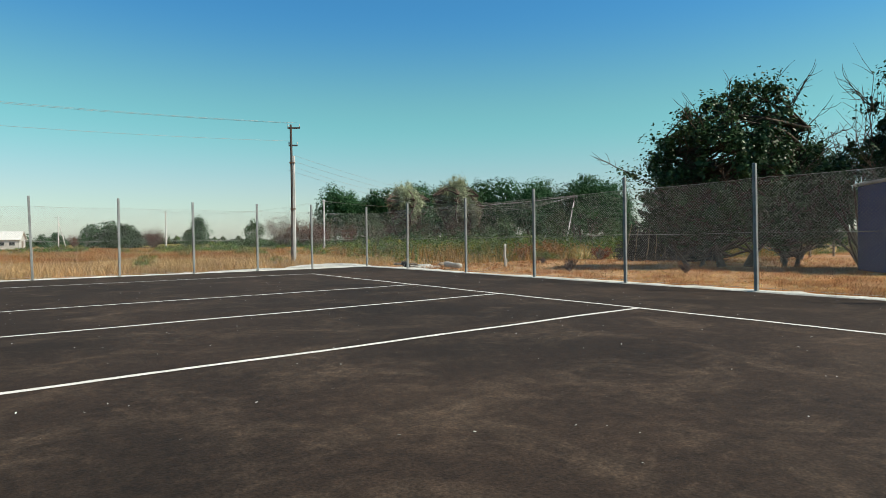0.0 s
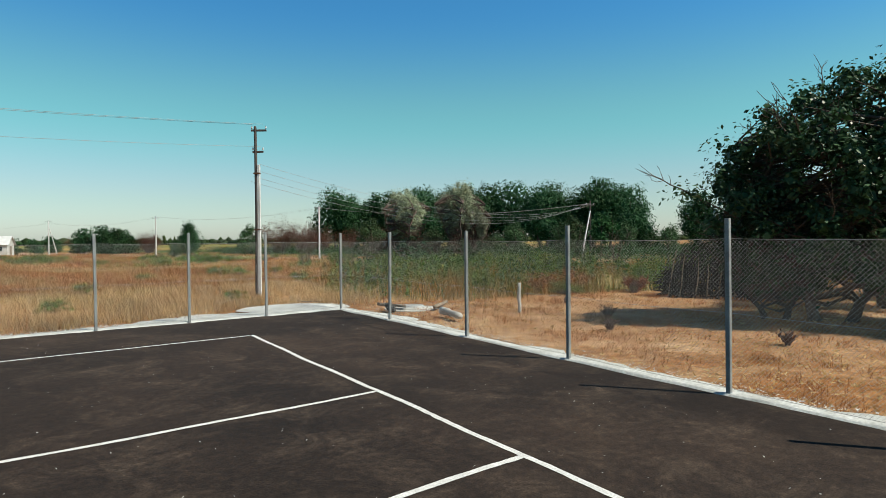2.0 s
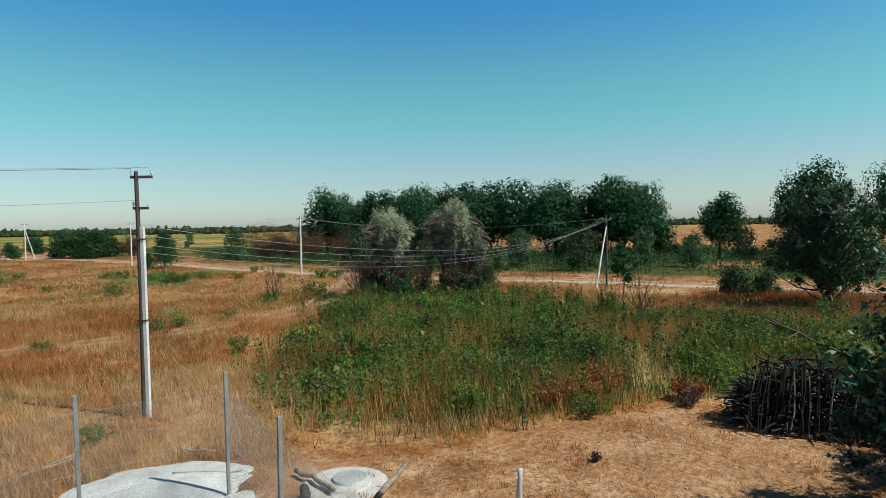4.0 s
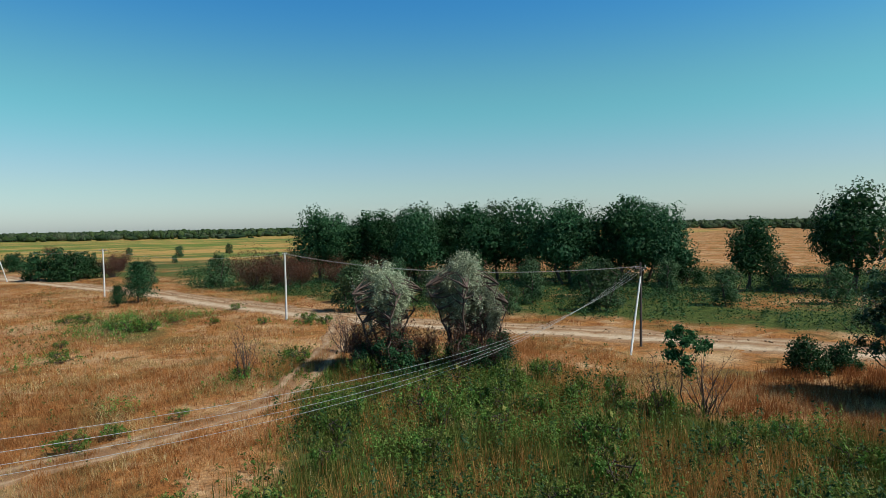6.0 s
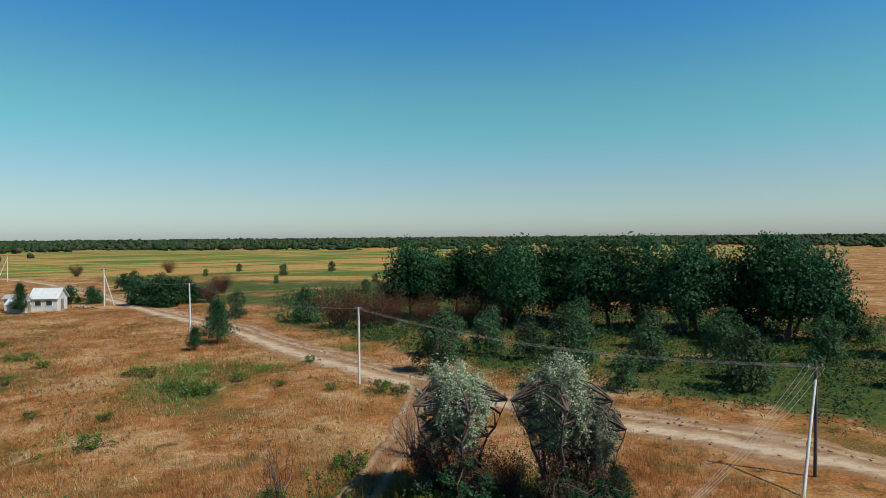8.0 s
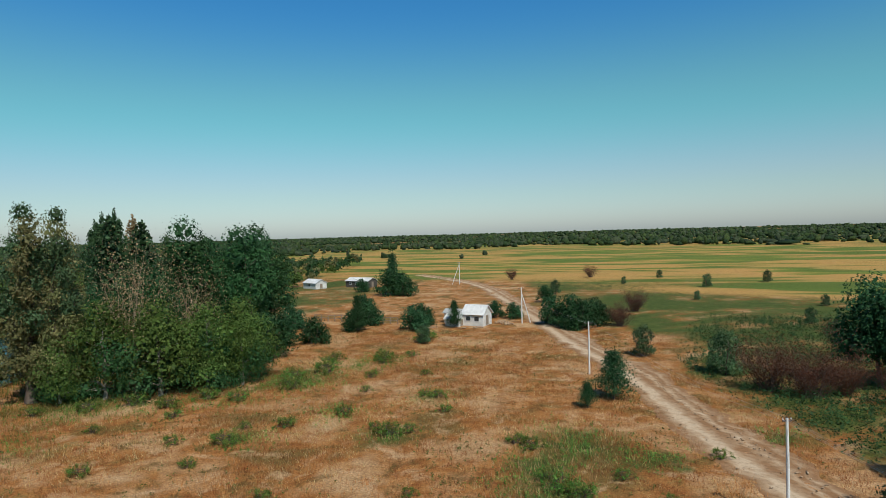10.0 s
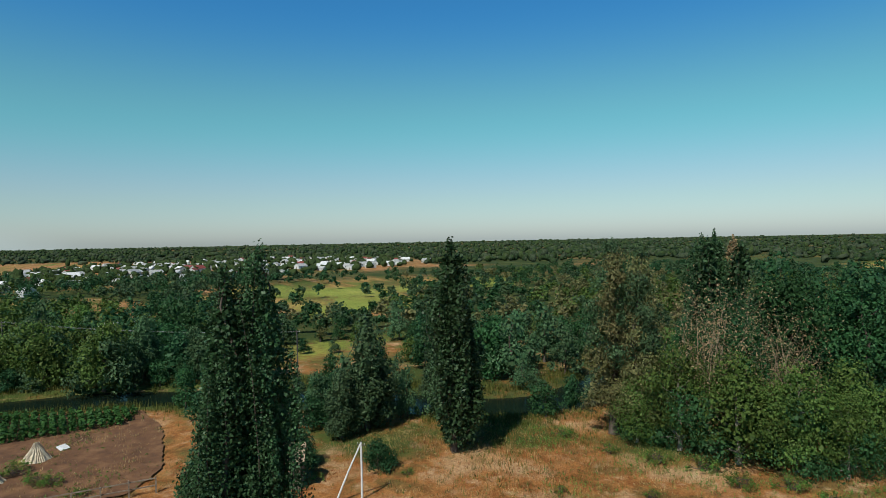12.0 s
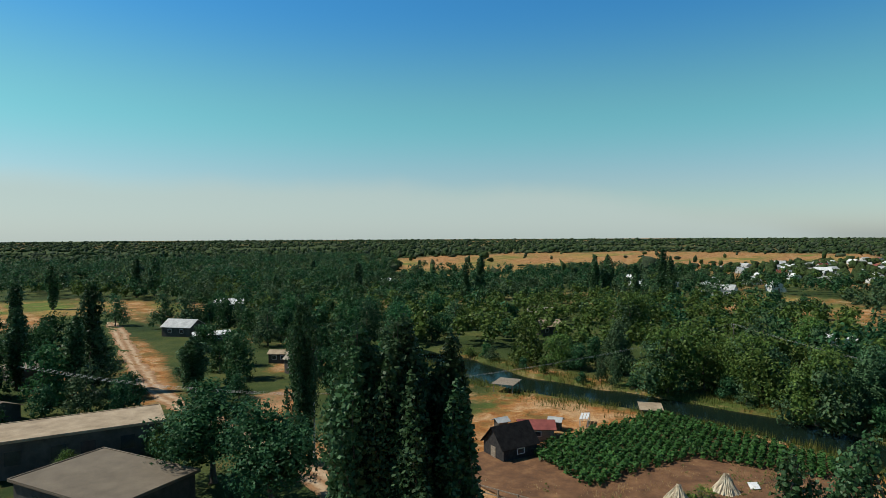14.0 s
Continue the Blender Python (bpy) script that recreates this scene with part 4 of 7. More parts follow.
tagged(part("court_floor", wavering_slab(-16.5, 3.56, -33, 3.52, 0.0, 0.12, 2), M["asphalt"]),
       "dark brown-black asphalt sports court with dusty stains", "court", kind="structure")


def painted_line(a, b, width, seed):
    """A hand-painted line that wavers a little and thins at its edges."""
    rng = np.random.default_rng(seed)
    a, b = np.array(a, float), np.array(b, float)
    L = np.linalg.norm(b - a)
    n = max(8, int(L / 0.12))
    d = (b - a) / L
    nr = np.array([-d[1], d[0]])
    s = np.linspace(0, L, n)
    wob = 0.012 * np.sin(s * 1.1 + seed) + 0.01 * np.sin(s * 2.7 + seed * 2)
    half = width / 2 * (1 + rng.normal(0, 0.09, (n, 2)))
    c = a + d * s[:, None] + nr * wob[:, None]
    l_, r_ = c - nr * half[:, :1], c + nr * half[:, 1:]
    V = np.concatenate([np.c_[l_, np.full(n, 0.004)], np.c_[r_, np.full(n, 0.004)]])
    i = np.arange(n - 1)
    me = mesh_of("painted_line", V, np.stack([i, i + 1, i + 1 + n, i + n], -1), M["paint_white"])
    return tagged(new("painted_line", me), "hand-painted white court line on dark asphalt", "court line", "lines of the court", "structure")


LW = 0.075
painted_line((0, LW / 2), (0, -18), LW, 1)
painted_line((-9, LW / 2 - 0.9), (-9, -18.9), LW, 2)
for k, y in enumerate((0, -6, -9, -12, -18)):
    painted_line((-9, y - 0.9), (-LW / 2, y), LW, 3 + k)


# ---- fence ----
def fence_post(x, y, h, parent, seed):
    rng = np.random.default_rng(seed)
    m = pose(x, y, 0, rng.normal(0, 0.5), rng.normal(0, 0.5), rng.normal(0, 3))
    bm = box(-0.03, 0.03, -0.03, 0.03, -0.2, h + rng.normal(0, 0.02), 0.005)
    bm.transform(m)
    return part("post", bm, M["steel_post"], parent)


def link_panel(a, b, z0, z1, parent, pitch=0.055, r=0.0016):
    """Chain link between two posts: zigzag wires bent through each other."""
    a, b = np.array(a, float), np.array(b, float)
    L = np.linalg.norm(b - a)
    d = (b - a) / L
    nr = np.array([d[1], -d[0]])
    H = z1 - z0
    segs = []
    for k in np.arange(-H, L, pitch * 1.0):
        for sgn in (1, -1):
            s0, s1 = max(0, k), min(L, k + H)
            if s1 - s0 < 0.03:
                continue
            za, zb = (s0 - k), (s1 - k)
            if sgn < 0:
                za, zb = H - za, H - zb
            segs.append((s0, za, s1, zb, sgn))
    V, Fq = [], []
    for i, (s0, za, s1, zb, sgn) in enumerate(segs):
        o = nr * 0.002 * sgn
        p = np.array([*(a + d * s0 + o), z0 + za])
        q = np.array([*(a + d * s1 + o), z0 + zb])
        t = (q - p) / np.linalg.norm(q - p)
        n1 = np.array([nr[0], nr[1], 0])
        n2 = np.cross(t, n1)
        for e in (p, q):
            for ang in (0, 2.094, 4.189):
                # falling wires drawn thinner, imitating light that catches one slant only
                V.append(e + r * (1.0 if sgn > 0 else 0.7) * (n1 * math.cos(ang) + n2 * math.sin(ang)))
        j = i * 6
        Fq += [(j, j + 1, j + 4, j + 3), (j + 1, j + 2, j + 5, j + 4), (j + 2, j, j + 3, j + 5)]
    return child("chain_link", mesh_of("chain_link", np.array(V), np.array(Fq), M["wire"]), parent)


def tie_wire(a, b, z, parent, sag=0.02):
    s = np.linspace(0, 1, 8)
    a, b = np.array(a), np.array(b)
    p = np.c_[a[0] + (b[0] - a[0]) * s, a[1] + (b[1] - a[1]) * s, z - sag * np.sin(s * math.pi)]
    v, f = tube_mesh([(p, np.full(8, 0.003))], 4)
    child("tension_wire", mesh_of("tension_wire", v, f, M["wire"]), parent)


PH = 2.25
for side, pts, lab in (("east", [CORNER] + POSTS_E, "chain-link fence on square steel posts beside the dusty yard"),
                       ("north", [CORNER] + POSTS_N, "chain-link fence on square steel posts beside the dry grass")):
    fence = root("fence", lab, "fence", group="court fence")
    for i, (x, y) in enumerate(pts):
        if i or side == "east":
            fence_post(x, y, PH, fence, i + (0 if side == "east" else 50))
    for i, (p, q) in enumerate(zip(pts[:-1], pts[1:])):
        link_panel(p, q, 0.06, 1.98, fence)
        for z in (0.08, 1.05, 2.0):
            tie_wire(p, q, z, fence)

# ---- white sand along the fence ----
def heap_strip(line, width, height, seed, name, label, rows=9):
    rng = np.random.default_rng(seed)
    line = dense(np.array(line, float), 0.25)
    n = len(line)
    k = np.convolve(rng.normal(0, 1, n + 8), np.ones(9) / 9, "valid")
    d = np.gradient(line, axis=0)
    nr = np.stack([-d[:, 1], d[:, 0]], 1) / np.linalg.norm(d, axis=1, keepdims=True)
    s = np.linspace(-0.5, 0.5, rows)
    wd = np.asarray(width(np.linspace(0, 1, n))) * (1 + 1.1 * k + rng.normal(0, 0.10, n))
    P_ = line[:, None] + nr[:, None] * np.where(s[None] < 0, s[None] * 0.22, s[None] * 2 * np.maximum(0.05, wd)[:, None])[..., None]
    hh = height * (1 + 1.2 * k)[:, None] * np.maximum(0, 1 - (2 * np.abs(s[None])) ** 1.6) + rng.normal(0, 0.006, (n, rows)) - 0.03 * (np.abs(s[None]) > 0.49)
    V = np.concatenate([P_, (hh + 0.012)[..., None]], -1).reshape(-1, 3)
    i = np.arange(n * rows).reshape(n, rows)
    me = mesh_of(name, V, np.stack([i[:-1, :-1], i[:-1, 1:], i[1:, 1:], i[1:, :-1]], -1).reshape(-1, 4), M["sand"], smooth=True)
    return tagged(new(name, me), label, "sand", kind="structure")


heap_strip([(x, north(x) + 0.10) for x in (-14, -9, -5, -2, 0, 1.5, 2.6)], lambda s: 0.75 + 0.25 * s ** 2, 0.012, 5, "sand_strip", "ragged strip of white sand along the fence foot")


def sand_patch(cx, cy, rx, ry, turn, height, seed):
    """A low spread of sand with a ragged rim."""
    rng = np.random.default_rng(seed)
    n, k = 64, 10
    a = np.linspace(0, 2 * math.pi, n, endpoint=False)
    rim = np.maximum(0.3, 1 + 0.07 * np.sin(3 * a + seed) + 0.05 * np.sin(7 * a + seed * 2) + 0.025 * rng.normal(0, 1, n))
    V = [(cx, cy, height)]
    ct, st = math.cos(turn), math.sin(turn)
    for i in range(1, k + 1):
        f = i / k
        x, y = rx * f * rim * np.cos(a), ry * f * rim * np.sin(a)
        z = height * (1 - f ** 2) + 0.012 * (1 - f) + rng.normal(0, 0.0025, n) * (f < 1) - 0.035 * (f >= 1)
        V += list(zip(cx + x * ct - y * st, cy + x * st + y * ct, z))
    V = np.array(V)
    tri = [(0, 1 + j, 1 + (j + 1) % n) for j in range(n)]
    quad = [(1 + (i - 1) * n + j, 1 + i * n + j, 1 + i * n + (j + 1) % n, 1 + (i - 1) * n + (j + 1) % n) for i in range(1, k) for j in range(n)]
    return tagged(new("sand_patch", mesh_of("sand_patch", V, [np.array(tri), np.array(quad)], M["sand"], smooth=True)), "low spread of white sand at the court's corner", "sand", kind="structure")


sand_patch(2.65, 4.72, 1.6, 1.3, -0.3, 0.10, 6)
heap_strip([(3.66, y) for y in (3.6, 1, -3, -8, -14, -21)], lambda s: 0.44 + 0.10 * s, 0.006, 9, "sand_strip", "ragged strip of white sand along the fence foot", 7)
# sand crumbs scattered beside the strips
rs_ = np.random.default_rng(12)
n_ = 5200
e_ = rs_.uniform(0, 1, n_) < 0.55
cx_ = np.where(e_, 3.95 + np.abs(rs_.normal(0, 0.22, n_)), rs_.uniform(-13, 3.4, n_))
cy_ = np.where(e_, rs_.uniform(-20, 3.4, n_), north(cx_) + 0.85 + np.abs(rs_.normal(0, 0.3, n_)))
V, Fq = leaf_quads(rs_, np.stack([cx_, cy_, land_height(cx_, cy_) + 0.015], -1), np.tile([0, 0, 1.0], (n_, 1)), 0.042, 0.8, 0.25)
tagged(new("sand_crumbs", mesh_of("sand_crumbs", V, Fq, M["sand"])), "crumbs of white sand scattered over bare earth", "sand", kind="stuff")


# ---- electricity poles and lines ----
def insulator(parent, x, y, z, drop=False):
    bm = bmesh.new()
    for k, (r, zz, hh) in enumerate(((0.012, 0.0, 0.10), (0.035, 0.07, 0.05), (0.028, 0.11, 0.04))):
        bmesh.ops.create_cone(bm, cap_ends=True, segments=8, radius1=r, radius2=r * 0.8, depth=hh, matrix=Matrix.Translation((x, y, z + zz)))
    part("insulator", bm, M["ceramic"], parent)


def power_pole(x, y, h, stub, turn, braces=(), arms=((0.0, 0.5),), label="", thick=0.10, lean=(0, 0), tapered=True, white=True):
    """A pole, with its concrete stub, raking braces and cross-arms."""
    pole = root("utility_pole", label, "utility pole", (x, y, 0), turn, "poles of the power line")
    v, f = tube_mesh([(np.array([[0, 0, -0.2], [0.004 * h, 0, h * 0.5], [lean[0], lean[1], h]]), [thick, thick * 0.88, thick * 0.72])], 10)
    child("shaft", mesh_of("shaft", v, f, M["concrete_white" if white and not stub else "pole_wood"], smooth=True), pole)
    bm = bmesh.new()
    bmesh.ops.create_cone(bm, cap_ends=True, segments=10, radius1=thick * 0.74, radius2=thick * 0.5, depth=0.05, matrix=Matrix.Translation((lean[0], lean[1], h + 0.02)))
    part("cap", bm, M["pole_wood"], pole)
    if stub:
        part("concrete_stub", box(thick * 0.9, thick * 0.9 + 0.10, -0.055, 0.055, -0.2, stub, 0.008), M["concrete_white"], pole, "pale concrete stub strapped to the pole")
        for z in (stub * 0.5, stub * 0.93):
            part("strap", box(-thick * 1.05, thick * 0.9 + 0.108, -0.073, 0.073, z, z + 0.05, 0.004), M["rust"], pole)
    for bx, by, bz in braces:
        v, f = tube_mesh([(np.array([[bx, by, -0.2], [bx * 0.5, by * 0.5, bz * 0.5], [0.02, 0, bz]]), [thick * 0.85, thick * 0.75, thick * 0.6])], 8)
        child("brace", mesh_of("brace", v, f, M["concrete_white"], smooth=True), pole, label="raking brace")
    for dz, half in arms:
        part("cross_arm", box(-half * 0.35 if stub else -half, half, -0.035, 0.035, h - 0.15 - dz, h - 0.08 - dz, 0.006), M["pole_wood"], pole)
        for s in ((-0.3, 0.95) if stub else (-0.92, 0.92)):
            insulator(pole, s * half, 0, h - 0.08 - dz)
    return pole


POLE_A = (2.98, 9.9)
power_pole(*POLE_A, 6.3, 4.9, -33, (), ((0.0, 0.42), (0.8, 0.3)), "tall dark wooden utility pole with a pale concrete stub", 0.07)
P1, P2, P3, PB = (21.77, 51.2), (10.04, 85.4), (-3.0, 122.5), (36.35, 24.95)
power_pole(*P1, 5.85, 0, 20, (), ((0.05, 0.25),), "slim whitewashed utility pole standing beside the dirt road", 0.10)
power_pole(*P2, 5.85, 0, 20, (), ((0.1, 0.45),), "slim whitewashed utility pole standing beside the dirt road", 0.10)
power_pole(*P3, 6.3, 0, 20, ((1.6, 0.4, 5.4),), ((0.1, 0.5),), "pale utility pole with a raking brace by the farmhouse", 0.11)
power_pole(*PB, 5.3, 0, 0, ((-2.5, -1.3, 4.5),), ((0.2, 0.5),), "dark utility pole with a raking whitewashed brace", 0.085, white=False)
power_pole(-38.5, 35.7, 4.6, 0, 40, ((-1.6, -1.4, 4.6),), ((0.1, 0.35),), "grey concrete utility pole with a raking brace", 0.10)
power_pole(-34.3, 202, 7.0, 0, 10, ((-2.4, 0.5, 6.2),), ((0.1, 0.5),), "far utility pole propped by a raking brace", 0.12)
power_pole(-126, -13, 7.0, 0, 60, (), ((0.1, 0.6), (0.7, 0.6)), "dark wooden utility pole among riverside trees", 0.12, white=False)
power_pole(-84, 36, 7.5, 0, 60, (), ((0.1, 0.5),), "grey wooden utility pole among riverside trees", 0.10, white=False)
power_pole(-38.0, -28.0, 7.2, 0, 60, (), ((0.1, 0.6), (0.7, 0.5)), "concrete utility pole beside the sandy farm track", 0.12)


def power_line(a, b, sag, r=0.0055):
    s = np.linspace(0, 1, 28)
    a, b = np.array(a, float), np.array(b, float)
    p = a + (b - a) * s[:, None]
    p[:, 2] -= sag * 4 * s * (1 - s)
    v, f = tube_mesh([(p, np.full(28, r))], 4)
    tagged(new("power_line", mesh_of("power_line", v, f, M["cable"])), "thin sagging overhead wire between utility poles", "wire", "overhead wires")


for o in (-0.45, -0.2, 0.1, 0.4):
    power_line((PB[0] + o * 0.5, PB[1] - o * 0.8, 5.05), (POLE_A[0] + o * 0.3, POLE_A[1] - o * 0.3, 4.62 + 0.75 * o), 1.5 - 0.3 * o)
    power_line((P1[0] + o * 0.5, P1[1] + o * 0.3, 5.75), (PB[0] + o * 0.6, PB[1] + o * 0.5, 5.1), 0.9)
for a, b in ((P1, P2), (P2, P3), (P3, (-34.3, 202))):
    for o in (-0.35, 0.35):
        power_line((a[0] + o, a[1], 5.75), (b[0] + o, b[1], 5.85), 0.8)
for z, o in ((6.45, 0.3), (6.4, -0.1), (5.6, 0.2)):
    power_line((POLE_A[0] + o, POLE_A[1], z), (-34 + o, 8.0, z + 0.6), 0.7)
for o in (-0.5, 0.0, 0.5):
    power_line((-126, -13 + o, 6.9), (-84, 36 + o, 7.3), 0.8, 0.008)
    power_line((-38 + o, -28, 7.1), (-126, -13 + o, 6.9), 1.4, 0.008)
    power_line((-38 + o, -28, 7.1), (-20 + o, -70, 7.1), 0.8, 0.008)


# ---- trees and bushes near the court ----
pear = broad_tree("orchard_tree", 11, 6.0, 2.85, 0.11, 210, 150, 0.12, ("leaf_orchard",), dry=34, twigs=70, clump=0.15, stems=2, core=0.10, label="dark green leafy orchard tree with dry top twigs beside the fence")
first(pear, 12.2, -6.0, 0, 210)
put(pear, 11.5, -5.0, 0, 30, 0.6, 0.58)
put(pear, 13.4, -7.2, 0, 250, 0.62, 0.6)
put(pear, 20.7, -3.5, 0, 190, 0.8, 0.8)
put(pear, 16.6, -5.3, 0, 120, 0.7, 0.8)
put(pear, 14.4, -11.0, 0, 75, 0.9, 1.0, label="dark overhanging orchard tree with dead upper branches")
put(pear, 36.0, 9.0, 0, 300, 1.05, 1.15, label="dense dark green tree standing in the weeds")
first(twig_bush("dead_tree", 12, 6.6, 2.6, 16, "twig", label="leafless grey tree with fine spreading branches", category="tree"), 14.0, -9.4)

# roadside row
row = [broad_tree("roadside_tree", 21 + k, 10.4, 4.5, 0.09, 110, 92, 0.31, ("leaf_dark",), lobes=26, clump=0.19, core=0.10, label="dark green spreading tree in a roadside row") for k in range(3)]
spots = [(37.6, 83.7, 10.4), (43.9, 83.2, 10.3), (50.2, 78.1, 9.8), (51.0, 70.5, 10.2), (54.2, 67.1, 11.2), (59.0, 62.5, 10.5), (60.5, 57.8, 10.1), (65.5, 52.7, 11.5), (69.7, 48.8, 9.5), (73.1, 54.4, 10), (66.3, 62.9, 10), (49.3, 78.2, 9.5), (57.0, 73.1, 10), (48.7, 77.6, 9.6), (46.5, 70.3, 9.6), (53.5, 71.8, 9.5), (46.6, 80.5, 10.6), (56.4, 66.2, 10.4), (62.6, 58.4, 10.4), (40.8, 84.2, 10.2), (67.6, 51.0, 10.2)]
for k, (x, y, h) in enumerate(spots):
    if k < 3:
        first(row[k], x, y, 0, k * 67)
    else:
        put(row[k % 3], x, y, 0, k * 67, h / 10.5)
put(row[1], 70.5, 38.5, 0, 40, 0.8, label="rounded green tree standing alone in dry grass")
put(row[0], 78, 31, 0, 140, 1.08)
put(row[2], 81, 23, 0, 200, 1.0)
put(row[0], 95, 40, 0, 10, 0.9)

# poplars
pop = [poplar_tree("poplar_tree", 31 + k, 21.0, 2.7, 12000, 0.34, label="tall dark green columnar poplar tree", columns=26) for k in range(2)]
first(pop[0], -46.0, 46.5, 0, 0)
first(pop[1], -41, 84, 0, 90, 0.9, 0.76)
put(pop[0], -47.6, 48.6, 0, 70, 0.62, 0.64)
near_pop = poplar_tree("poplar_tree", 35, 20.4, 1.62, 42000, 0.12, label="tall dark green columnar poplar tree", columns=30)
first(near_pop, -12.7, 25.6, 0, 0)
far_pop = poplar_tree("poplar_tree", 36, 20.0, 2.4, 2600, 0.62, label="tall dark green columnar poplar tree", columns=18)
first(far_pop, -208, -64, 0, 30)
put(near_pop, -13.25, 26.8, 0, 120, 1.0, 1.03)
mid_pop = poplar_tree("poplar_tree", 37, 19.6, 1.75, 11000, 0.25, label="tall green poplar in a dense group", columns=22)
first(mid_pop, -23.2, 6.6, 0, 10)
for x, y, h, t in ((-21.4, 4.6, 20.4, 80), (-19.9, 5.6, 20.6, 150), (-19.2, 2.8, 19.8, 210), (-22.6, 3.2, 19.6, 260), (-20.8, 1.2, 18.6, 30), (-22.3, 5.8, 17.8, 120), (-18.4, 4.2, 20.2, 170), (-21.9, 8.0, 17.2, 40), (-20.4, 3.6, 18.6, 290), (-19.6, 6.9, 18.0, 75), (-21.6, -0.6, 17.4, 60), (-23.6, 1.4, 18.2, 190)):
    put(mid_pop, x, y, 0, t, 1.12, h / 19.6)
for x, y, h, r, t in ((-36.5, -28, 18.6, 0.7, 20), (-31.7, -80, 17.8, 0.9, 40), (-28.5, -78, 13, 0.8, 100), (-23.3, -89.5, 13.7, 0.75, 200), (-42.5, -68, 8.6, 1.0, 20),
                      (-178, -129, 15, 0.8, 10), (-182, -125, 18, 1.0, 60), (-193, -82, 18.3, 0.9, 90), (-196, -78.5, 18.3, 1.0, 130), (-200, -70, 15, 0.8, 200), (-206, -60, 18, 0.9, 240),
                      (-150, -160, 15, 0.9, 10), (-60, -215, 16, 1.0, 10), (-95, -235, 17, 1.0, 90), (-104, -240, 17, 1.0, 180), (-36, -150, 14, 0.9, 40), (-14, -120, 15, 0.9, 70), (-34, -190, 16, 1.0, 150), (-61, 92, 21, 1.0, 200), (-58, 95, 20, 0.9, 250)):
    put(pop[(t // 10) % 2] if x > -50 and y > -70 else far_pop, x, y, 0, t, r, h / 20.5)

# the small wood beside the meadow
clump_t = [broad_tree("wood_tree", 41, 17, 4.3, 0.03, 130, 92, 0.30, ("leaf_dark", "leaf_mid"), lobes=36, clump=0.17, core=0.10, label="tall dark green tree at the edge of a small wood"),
           broad_tree("wood_tree", 42, 19.0, 3.1, 0.02, 150, 95, 0.26, ("leaf_brownish", "leaf_brownish", "leaf_willow"), lobes=46, clump=0.24, dry=10, twigs=90, core=0.10, plume=0.4, label="tall half-dry tree with brownish thin foliage"),
           broad_tree("wood_tree", 43, 10, 4.6, 0.03, 120, 100, 0.27, ("leaf_yellowish", "leaf_mid", "leaf_yellowish"), lobes=32, clump=0.18, dry=3, core=0.10, bark="bark_pale", label="yellowish-green rounded tree at the wood's edge")]
first(clump_t[0], -33.2, 83.6, 0, 10, 1.05, 1.04)
first(clump_t[1], -44.6, 63.8, 0, 10, 1.0, 1.08)
first(clump_t[2], -33.0, 68.8, 0, 10)
for k, x, y, t, s in ((0, -30.4, 81, 90, 0.96), (0, -34, 89, 200, 1.0), (0, -37, 79, 300, 1.04), (1, -42.2, 65.6, 120, 0.92), (1, -48, 67, 200, 0.72), (0, -31, 86.5, 30, 0.9), (2, -38, 66.6, 100, 0.86), (2, -29.6, 72, 220, 0.8),
                      (0, -36.5, 73, 260, 0.72), (2, -41.5, 64.4, 300, 0.55), (0, -40, 87, 60, 0.9), (0, -45, 80, 150, 0.8), (2, -28.4, 77, 20, 0.8), (2, -27, 74.5, 140, 0.6), (1, -52, 72, 40, 0.7), (0, -50, 78, 330, 0.6), (1, -39, 78, 70, 0.78)):
    put(clump_t[k], x, y, 0, t, s, s * (1.02, 1.06, 1.18)[k])
for x, y, h, t in ((-62.5, 94.5, 21.5, 10), (-64.6, 96.5, 20.8, 60), (-63.4, 92.8, 20.9, 130), (-66, 94.0, 19.8, 200)):
    put(pop[0], x, y, 0, t, 0.8, h / 21.0, label="tall dark poplar rising behind the small wood")
first(poplar_tree("poplar_tree", 38, 20.6, 1.5, 5000, 0.34, "leaf_tan", label="slender withered tan poplar behind the small wood", columns=16), -61.2, 96.8)
deadw = twig_bush("dead_tree", 13, 17.2, 4.2, 26, "bark_tan", 3200, "leaf_tan", 0.24, "dying tree with bare tan branches in the small wood", "tree")
first(deadw, -37.0, 69.8)
put(deadw, -33.5, 74.5, 0, 120, 0.85)

# oleasters and growth beside the road
oliv = broad_tree("oleaster", 51, 6.1, 1.55, 0.36, 150, 210, 0.105, ("leaf_silver",), clump=0.20, stems=5, twigs=40, bark="twig", core=0.03, plume=1.3, label="silvery-leaved oleaster with dark reddish lower twigs")
first(oliv, 20.1, 28.9, 0, 0, 0.95, 1.0)
put(oliv, 23.4, 26.3, 0, 130, 1.0, 1.08)
put(oliv, 24.6, 25.8, 0, 250, 0.72, 0.85)
skirt = twig_bush("undergrowth", 52, 3.4, 1.3, 60, "twig", 1900, "leaf_red", 0.10, "dark reddish-brown twiggy undergrowth below silver trees")
first(skirt, 20.2, 28.1)
for x, y, t, s in ((23.4, 26.1, 60, 1.1), (21.8, 27.6, 120, 0.8), (19.6, 31.5, 200, 0.8), (24.8, 25.2, 280, 0.8), (19.2, 29.4, 20, 0.75), (22.6, 25.4, 330, 0.7)):
    put(skirt, x, y, 0, t, s)
thick_ = broad_tree("thicket_bush", 150, 2.3, 1.25, 0.02, 60, 60, 0.12, ("leaf_dark",), clump=0.22, stems=4, twigs=40, bark="twig", core=0.05, label="dark green thicket at the foot of silver trees", category="bush")
first(thick_, 19.9, 27.6)
